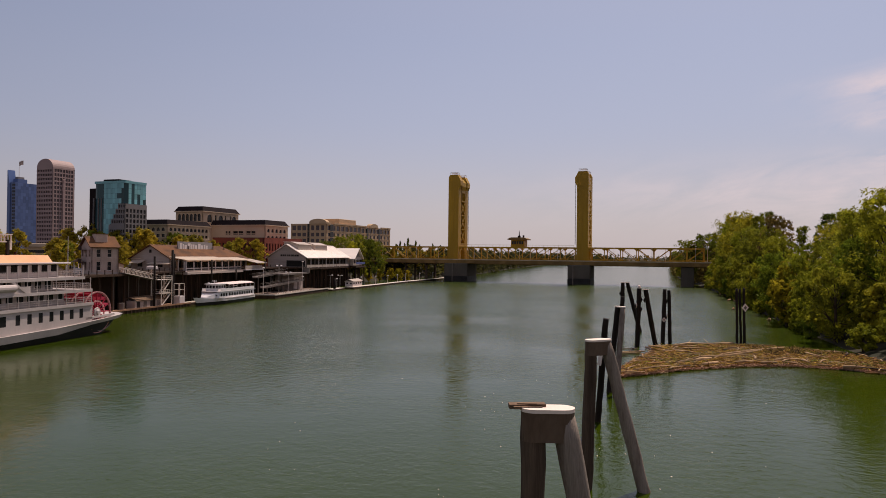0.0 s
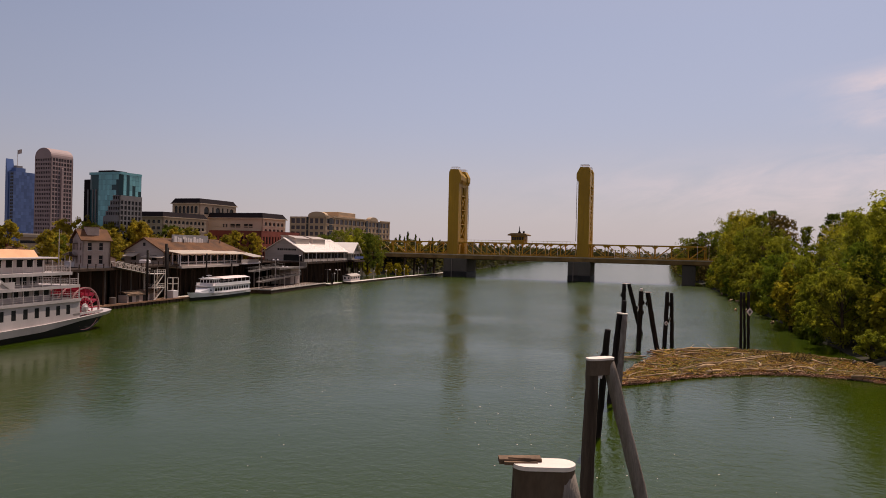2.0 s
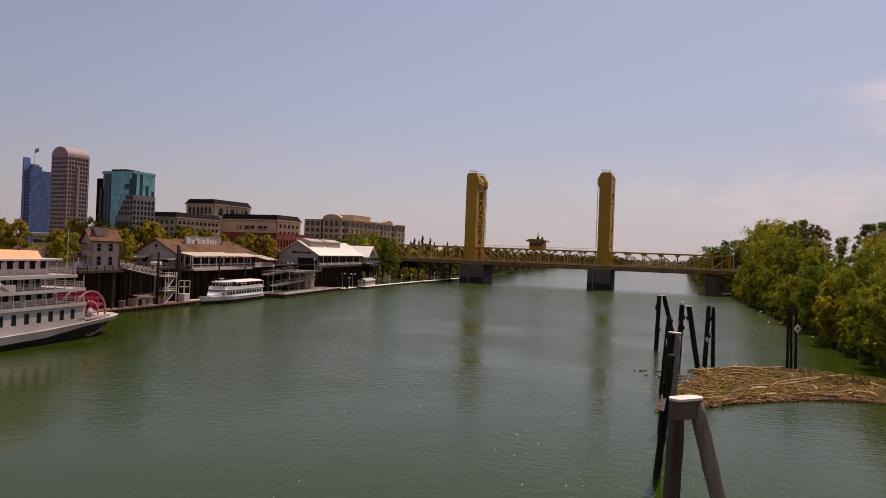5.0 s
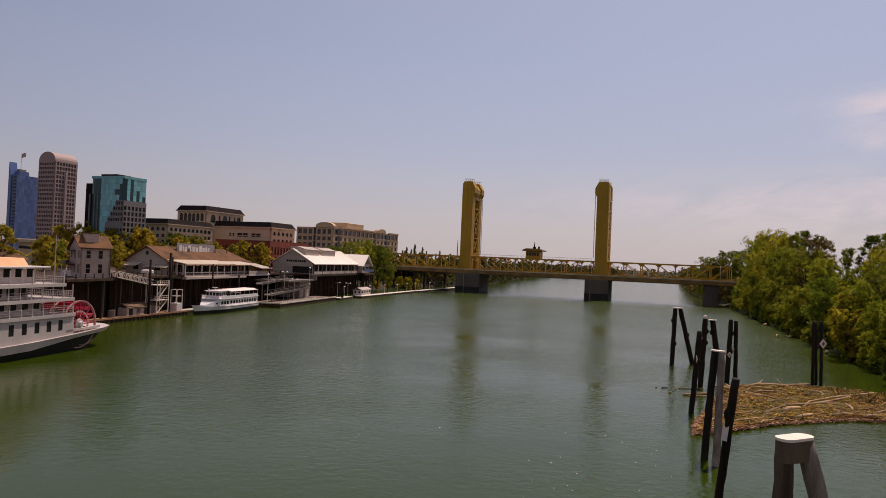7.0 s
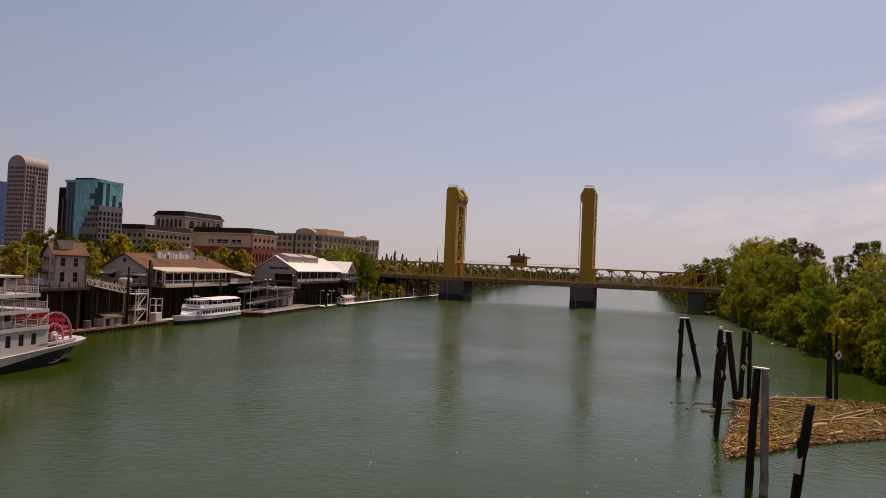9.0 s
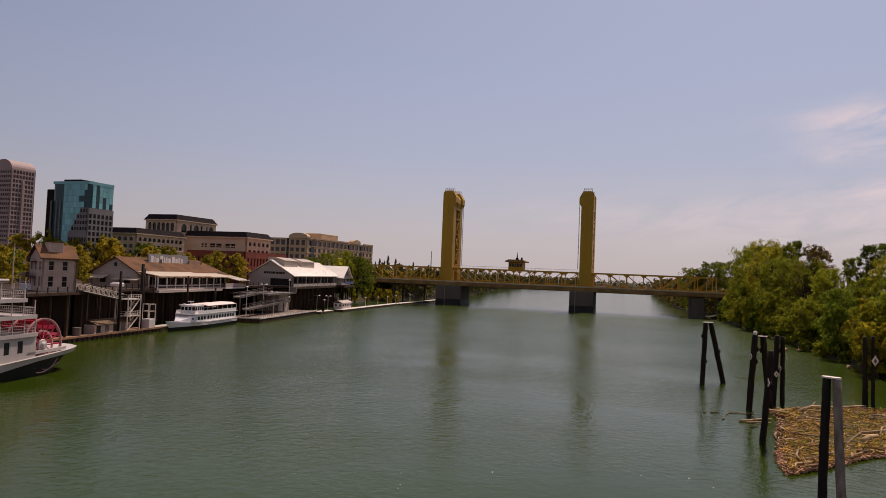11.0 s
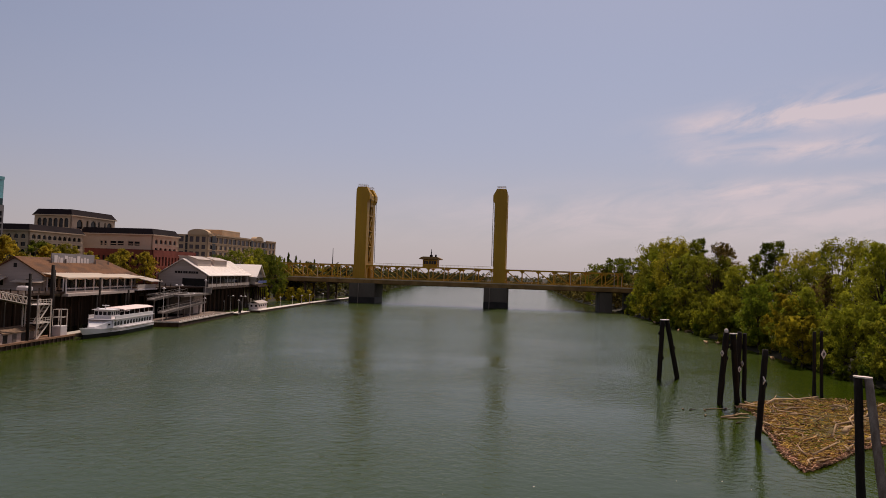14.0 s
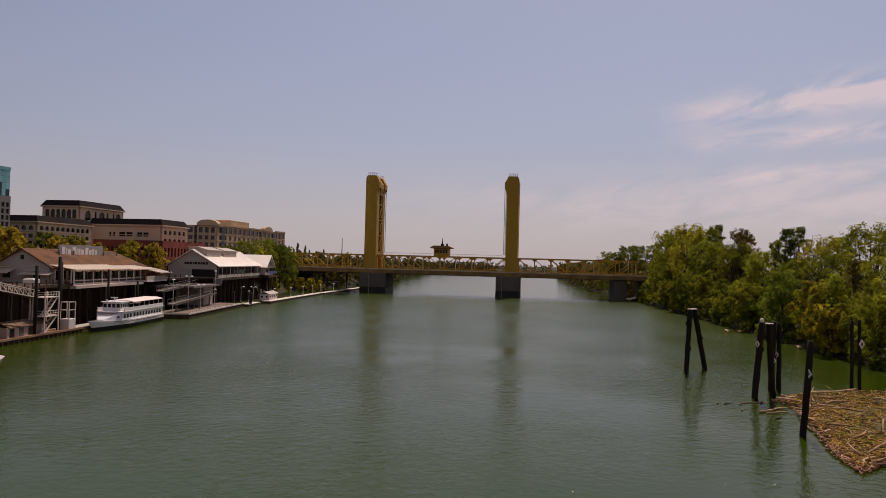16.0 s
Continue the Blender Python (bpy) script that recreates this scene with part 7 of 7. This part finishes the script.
# red brick warehouse block
block("brick_building", corner(-74.3, 258.5, 0.94), 26, 28, 11.4, "red brick building with rows of narrow dark windows", "brick building", M_BRICK,
      [(6.0, 9.2, R(26, 13, 0.9), False), (1.5, 4.4, R(26, 13, 0.9), False)], [(6.2, 9.2, R(28, 13, 1.1), False), (1.5, 4.4, R(28, 13, 1.1), False)], None)
# hotel
HOTEL = [(1.0, 3.9), (4.9, 7.8), (8.8, 11.7), (15.4, 17.9), (19.2, 21.7), (23.0, 25.5)]
ho = block("hotel", corner(-85.7, 440), 27, 96, 24.6, "pale stone hotel with arched gables and many windows", "hotel", M_TAN2,
      [(20.4, 23.6, HOTEL, False), (16.4, 18.8, HOTEL, False), (12.4, 14.8, HOTEL, False), (8.4, 10.8, HOTEL, False)],
      [(20.4, 23.6, R(96, 16, 4.4), False), (16.4, 18.8, R(96, 16, 3.2), False), (12.4, 14.8, R(96, 16, 3.2), False), (8.4, 10.8, R(96, 16, 3.2), False)], None, glass=M_BRONZEGLASS)
part("penthouse", box(B(), -14, -2, 20, 44, 24.7, 29.0, 0.2), M_TAN2, ho)
ab = B()
prism(ab, [(-12.6, 24.6)] + [(-6.05 - 6.55 * math.cos(a), 25.6 + 2.4 * math.sin(a)) for a in [math.pi * k / 10 for k in range(11)]] + [(0.5, 24.6)], "y", -0.6, 3.0)
part("arched_gable", ab, M_TAN2, ho)
ab = B()
prism(ab, [(62, 24.6)] + [(68 - 6 * math.cos(a), 25.4 + 2.2 * math.sin(a)) for a in [math.pi * k / 10 for k in range(11)]] + [(74, 24.6)], "x", -3.0, 0.6)
part("arched_gable", ab, M_TAN2, ho)
for y0 in (0, 30, 60, 90):
    part("cornice", box(B(), 0, 0.5, y0 + 0.5, y0 + 5.5, 24.2, 25.6), M_TAN2, ho)
# dark strips on the wall paint the shade of gaps between pavilions
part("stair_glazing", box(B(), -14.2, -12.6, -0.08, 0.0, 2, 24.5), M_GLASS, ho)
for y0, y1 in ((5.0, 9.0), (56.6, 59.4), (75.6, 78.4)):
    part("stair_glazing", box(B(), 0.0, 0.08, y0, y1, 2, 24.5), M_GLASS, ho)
for y0, y1 in ((9.5, 56.0), (79, 95)):
    part("cornice", box(B(), 0.0, 0.6, y0, y1, 24.6, 25.5), M_TAN2, ho)


# glass and stone towers
def curtain_tower():
    t = thing("glass_tower", corner(-106.4, 214.3, 0.557) @ Matrix.Diagonal((0.78, 0.9, 1, 1)), "teal glass office tower with a stepped grey granite base", "office tower")
    core = B()
    prism(core, [(-30, 0.5), (-28, 0), (-2, 0), (0, 2), (0, 17), (-30, 17)], "z", 0, 44.5)
    part("core", core, M_TEAL_DARK, t)
    # panes of the curtain wall, floor by floor
    for fl in range(15):
        z0 = 0.3 + fl * 2.95
        for i in range(9):
            x = -21 + i * 2.15
            if z0 > 21 + 2.4 * (i - 4) or i < 3:
                part("pane", _pane(2.1, 2.88, M_TEAL_DARK if (i == 8 and fl in (11, 12, 13)) or (i in (6, 7) and fl == 12) else M_TEAL), None, t, m=pose(x + 1.05, -0.06, z0))
        for i in range(6):
            y = 2.4 + i * 2.4
            g = M_TEAL_DARK if (i in (1, 3, 5) and fl < 15 - i // 2 - (i > 2)) else M_TEAL
            if z0 > 31:
                part("pane", _pane(2.3, 2.88, g), None, t, m=pose(0.06, y + 1.2, z0, 0, 0, 90))
    part("dark_slab", box(B(), -37, -29.5, 1, 16, 0, 42.0, 0.2), M_SLATE, t)
    for x in (-31.5, -26.5, -23.5):
        part("pale_fin", box(B(), x, x + 0.5, -0.5, 0.3, 0, 36), M_GREYSTONE, t)
    # granite steps with punched windows
    gb = B()
    facade(gb, t, (-15, -0.9, 0), (1, 0, 0), (0, -1, 0), 15.9, 0, 20.6, [(1.0 + k * 2.95, 2.9 + k * 2.95, R(15.9, 7, 1.4, 0.4), False) for k in range(6)], 0.7)
    for x0, z0, z1 in ((-12.6, 20.6, 23.6), (-10.4, 23.6, 26.6), (-8.4, 26.6, 29.6), (-6.0, 29.6, 32.6)):
        facade(gb, t, (x0, -0.9, z0), (1, 0, 0), (0, -1, 0), 0.9 - x0, 0, z1 - z0, [(0.7, 2.4, R(0.9 - x0, int((0.9 - x0) / 2.2), 1.4, 0.2), False)], 0.7)
    facade(gb, t, (0.9, -0.9, 0), (0, 1, 0), (1, 0, 0), 18, 0, 32.6, [(1.0 + k * 2.95, 3.1 + k * 2.95, R(18, 6, 1.9, 0.4), False) for k in range(10)], 0.7)
    part("granite_base", gb, M_GREYSTONE, t)
    part("parapet", box(B(), -30.2, 0.25, -0.3, 17.2, 44.5, 45.9), M_TEAL, t)
    part("plant_room", box(B(), -27, -12, 4, 15, 45.9, 47.4, 0.2), M_SLATE, t)


def _pane(w, h, glass):
    key = (round(w, 2), round(h, 2), glass.name)
    if key not in PANES:
        PANES[key] = mesh_of(box(B(), -w / 2, w / 2, -0.05, 0.05, 0, h), glass, "pane")
    return PANES[key]


curtain_tower()

pk = block("stone_tower", corner(-339.5, 560), 19, 21, 75.0, "rose granite tower with a vaulted roof and window grid", "office tower", M_PINKSTONE,
      [(3 + k * 3.6, 4.9 + k * 3.6, R(19, 9, 1.6, 0.5), False) for k in range(20)], [(3 + k * 3.6, 5.5 + k * 3.6, R(21, 7, 2.1, 1.2), False) for k in range(20)], None, th=0.6, glass=M_BRONZEGLASS)
vb = B()
prism(vb, [(-19, 75)] + [(-9.5 - 9.5 * math.cos(a), 75.0 + 7.5 * math.sin(a)) for a in [math.pi * k / 14 for k in range(1, 14)]] + [(0, 75)], "y", 0, 21)
part("vault", vb, M_PINKSTONE, pk)
for side in ((-19.7, -19, 8.5, 12.5), (0, 0.7, 9.4, 11.6)):
    part("buttress", box(B(), *side, 0, 66, 0.2), M_PINKSTONE, pk)

bl = thing("glass_tower", corner(-398, 600), "blue glass tower with a pointed fin and a flag", "office tower")
part("core", box(B(), -9, 0, 0, 21, 0, 66), M_BLUEGLASS, bl)
for fl in range(22):
    z0 = 0.4 + fl * 2.98
    for i in range(8):
        part("pane", _pane(2.5, 2.85, M_BLUEGLASS), None, bl, m=pose(0.08, 1.4 + i * 2.58, z0, 0, 0, 90))
    if fl > 1:
        for i in range(2):
            part("pane", _pane(1.6, 1.8, M_GLASS), None, bl, m=pose(-2.6 + i * 2.0, -0.08, z0))
part("fin", prism(B(), [(-9, 0), (-5.5, 0), (-5.5, 60), (-8.6, 77.5), (-9, 77)], "y", -0.8, 6), M_BLUEGLASS, bl)
part("step", box(B(), -6.5, -0.5, 3, 12, 66, 69.5), M_BLUEGLASS, bl)
part("crown", box(B(), -5.5, -1.5, 4, 10, 69.5, 71.5, 0.1), M_GREYSTONE, bl)
fp = part("flagpole", tube(B(), [(-4.5, 7, 71), (-4.5, 7, 86)], [0.25, 0.12], 6), M_LIGHTPOST, bl)
fb = B()
vs = []
for i in range(9):
    w = 0.35 * math.sin(i * 1.1)
    vs.append((fb.verts.new((-4.4 + i * 0.62, 7 + w, 85.6 + 0.12 * i)), fb.verts.new((-4.4 + i * 0.62, 7 + w, 81.9 + 0.1 * i))))
for (a, b), (c, d) in zip(vs, vs[1:]):
    fb.faces.new((a, b, d, c))
fl = part("flag", fb, M_PINKWALL, fp, "small waving flag")
fl.modifiers.new("cloth", "SOLIDIFY").thickness = 0.04

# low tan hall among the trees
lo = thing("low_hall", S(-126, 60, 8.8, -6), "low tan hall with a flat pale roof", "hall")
part("wall", box(B(), 0, 15, 0, 14, 0, 6.8), M_TAN2, lo)
part("roof", box(B(), -0.8, 15.8, -0.8, 14.8, 6.8, 8.3, 0.3), M_TAN, lo)
# dark band laid on the wall to paint shade under the roof
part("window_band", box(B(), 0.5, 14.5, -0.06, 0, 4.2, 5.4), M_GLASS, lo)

# low brown-roofed house behind the quay
oh = thing("quay_house", S(-38.5, -44, 8.8, 35), "low house with a brown hipped roof and small chimneys", "house")
part("wall", box(B(), 0, 8, 0, 6, 0, 2.7, 0.05), M_PINKWALL, oh)
v = B()
q = [v.verts.new(p) for p in ((-0.6, -0.6, 2.6), (8.6, -0.6, 2.6), (8.6, 6.6, 2.6), (-0.6, 6.6, 2.6), (2.0, 3.0, 4.3), (6.0, 3.0, 4.3))]
for f in ((0, 1, 5, 4), (1, 2, 5), (2, 3, 4, 5), (3, 0, 4), (3, 2, 1, 0)):
    v.faces.new([q[k] for k in f])
part("roof", v, M_ROOF, oh)
for x in (2.6, 5.2):
    part("chimney", box(B(), x, x + 0.6, 2.7, 3.3, 3.6, 5.0, 0.03), M_BRICK, oh)

# white flagpole on the wharf
solid("flag_pole", tube(B(), [(0, 0, 0), (0, 0, 8.6)], [0.12, 0.06], 8), M_LIGHTPOST, "slim bare white flagpole on the wharf", "flagpole", S(-9.6, -55, 8.9))
sk = thing("wharf_stall", S(-6.5, -57, 8.95), "small cluttered white stall on the wharf", "stall")
part("counter", box(B(), 0, 2.6, 0, 1.6, 0, 1.2, 0.05), M_WHITE, sk)
for x in (0.1, 2.5):
    for y in (0.1, 1.5):
        part("post", box(B(), x - 0.06, x + 0.06, y - 0.06, y + 0.06, 1.2, 2.6), M_WHITE, sk)
part("roof", prism(B(), [(-0.3, 2.6), (1.3, 3.3), (2.9, 2.6), (2.9, 2.7), (1.3, 3.42), (-0.3, 2.7)], "y", -0.3, 1.9), M_GREYWALL, sk)

# ---- trees of the town and the far banks ----
rs = random.Random(77)
for x, y, k, s in ((-52, -4, "street", 1.1), (-47, 4, "street", 1.25), (-42, 8, "street_b", 1.05), (-38, 0, "street", 1.05), (-33, 4, "street", 1.15), (-27, 2, "street", 1.1), (-21, 10, "street", 0.95), (-86, 2, "street", 1.2), (-14, 36, "street", 0.95), (-9, 40, "street", 0.9), (-20, 30, "street", 0.85), (-30, -20, "street", 0.8), (-58, 40, "street_b", 1.3), (-100, 10, "street", 1.3), (-36, -22, "street", 0.7), (-20, -36, "street", 0.62), (-28, -34, "street_b", 0.66), (-52, -30, "street", 0.7), (-60, -26, "street_b", 0.75), (-70, -28, "street", 0.8), (-80, -24, "street", 0.85), (-16, -28, "street", 0.6), (-24, -16, "street", 0.85), (-90, -20, "street_b", 0.9), (-22, -44, "street", 0.75), (-38, -40, "street", 0.95), (-48, -40, "street", 0.9), (-66, -44, "street", 0.8), (-76, -50, "street_b", 0.85), (-86, -44, "street", 0.9), (-34, -10, "street", 0.9), (-40, -6, "street_b", 0.95), (-12, 24, "street", 0.8), (-24, 22, "street", 1.0), (-32, 24, "street_b", 1.0)):
    p = SH @ Vector((x, y, 8.8))
    tree(k, p.x, p.y, p.z, s, 1.0, rs.uniform(0, 6.28), "street trees of the old town")
for x, y, k, s in ((4, 116, "broad_c", 0.92), (-4, 122, "broad_c", 0.88), (10, 121, "broad_c", 0.82), (6, 112, "willow", 1.2), (-10, 114, "broad_c", 0.76), (10, 131, "broad_c", 0.78), (10, 139, "gold", 0.55), (14, 145, "gold", 0.6), (5, 136, "gold", 0.5), (2, 146, "gold", 0.6), (17, 152, "gold", 0.5), (20, 140, "gold", 0.6), (22, 150, "gold", 0.5), (0, 55, "bush", 0.9)):
    p = SH @ Vector((x, y, 0))
    tree(k, p.x, p.y, 4.0 if k not in ("gold",) else 0.8, s, 1.0, rs.uniform(0, 6.28), "trees by the bridge")


for x, y, k, sc in ((-62, 388, "street", 1.1), (-55, 396, "street", 1.2), (-48, 388, "gold", 1.0), (-42, 398, "street", 1.15), (-36, 408, "gold", 1.1), (-34, 396, "rust", 0.45), (-28, 418, "street", 1.0), (-22, 432, "gold", 1.0), (-16, 442, "street", 1.0), (-50, 410, "street", 1.3), (-40, 420, "rust", 0.5), (-68, 400, "street", 1.3), (-76, 392, "street", 1.2), (-46, 391, "street", 1.6), (-39, 394, "street", 1.5), (-33, 401, "gold", 1.5), (-29, 409, "street", 1.6), (-23, 421, "street", 1.5), (-17, 433, "street", 1.6), (-11, 445, "gold", 1.6)):
    tree(k, x, y, 4.0, sc * 0.76, 1.0, rs.uniform(0, 6.28), "trees beyond the bridge")


def cypress(x, y, h):
    m = Matrix.Translation((x, y, 5))
    if "cy" not in FIRST:
        rnd = random.Random(3)
        cb, tb = B(), B()
        for i in range(26):
            f = i / 25
            leaves(cb, rnd, (rnd.uniform(-.3, .3), rnd.uniform(-.3, .3), 1.5 + f * 15.5), 2.1 * (1 - f) ** 0.7 + 0.35, 60, 0.4, 1.2)
        tube(tb, [(0, 0, -1), (0, 0, 14)], [0.35, 0.08], 7, False)
        t = thing("cypress", m, "slim dark cypress on the far skyline", "tree", "cypresses on the skyline")
        part("trunk", tb, M_BARK, t); part("crown", cb, M_LEAF_DARK, t)
        FIRST["cy"] = t
        t.scale = (h / 21, h / 21, h / 18)
        return
    src = FIRST["cy"]
    keep = src.scale.copy()
    src.scale = (h / 21, h / 21, h / 18)
    copy_thing(src, m)
    src.scale = keep


for px, hh in ((-70, 18), (-64, 20), (-58, 23), (-54, 21), (-50, 26), (-44, 24), (-40, 20), (-30, 18), (-26, 21), (-20, 17), (-75, 16), (-12, 15), (-5, 15)):
    cypress(px, 700 + rs.uniform(-20, 20), hh * 1.02)


def far_wood(name, table, side, y0, y1, depth, hmin, hmax, seed, step=9.0, leaf=None, label=""):
    """A belt of distant trees as one mass of leaf clumps."""
    rnd = random.Random(seed)
    bm = B()
    y = y0
    while y < y1:
        for d in range(depth):
            x = shore(table, y) + side * (4 + d * 10 + rnd.uniform(-3, 3))
            h = rnd.uniform(hmin, hmax)
            for k in range(7):
                c = (x + rnd.uniform(-3, 3), y + rnd.uniform(-4, 4), 1.5 + h * (k + rnd.random()) / 7 * 0.95)
                leaves(bm, rnd, c, h * 0.22 * (1.15 - 0.6 * k / 7), 26, 1.15)
        y += step * rnd.uniform(0.7, 1.3)
    solid(name, bm, leaf or M_LEAF_FAR, label, "trees", kind="stuff")


far_wood("far_trees", LEFT, -1, 392, 1380, 3, 11, 19, 41, 10, None, "distant mixed trees along the far left bank")
far_wood("far_trees", RIGHT, 1, 355, 1000, 4, 13, 20, 42, 11, M_LEAF_FAR, "distant green trees along the far right bank")


def horizon_wood():
    rnd = random.Random(9)
    bm = B()
    for i in range(420):
        x = -900 + i * 6.2 + rnd.uniform(-4, 4)
        y = 1420 + rnd.uniform(0, 60)
        h = rnd.uniform(9, 17)
        for k in range(5):
            leaves(bm, rnd, (x + rnd.uniform(-4, 4), y, 1 + h * (k + rnd.random()) / 5), h * 0.3, 14, 1.6)
    solid("skyline_trees", bm, M_LEAF_FAR, "hazy line of trees on the horizon", "trees", kind="stuff")


horizon_wood()
solid("radio_mast", tube(B(), [(0, 0, 0), (0, 0, 34)], [0.9, 0.25], 6), M_SLATE, "slender far-off lattice mast", "mast", Matrix.Translation((-8, 720, 4)))
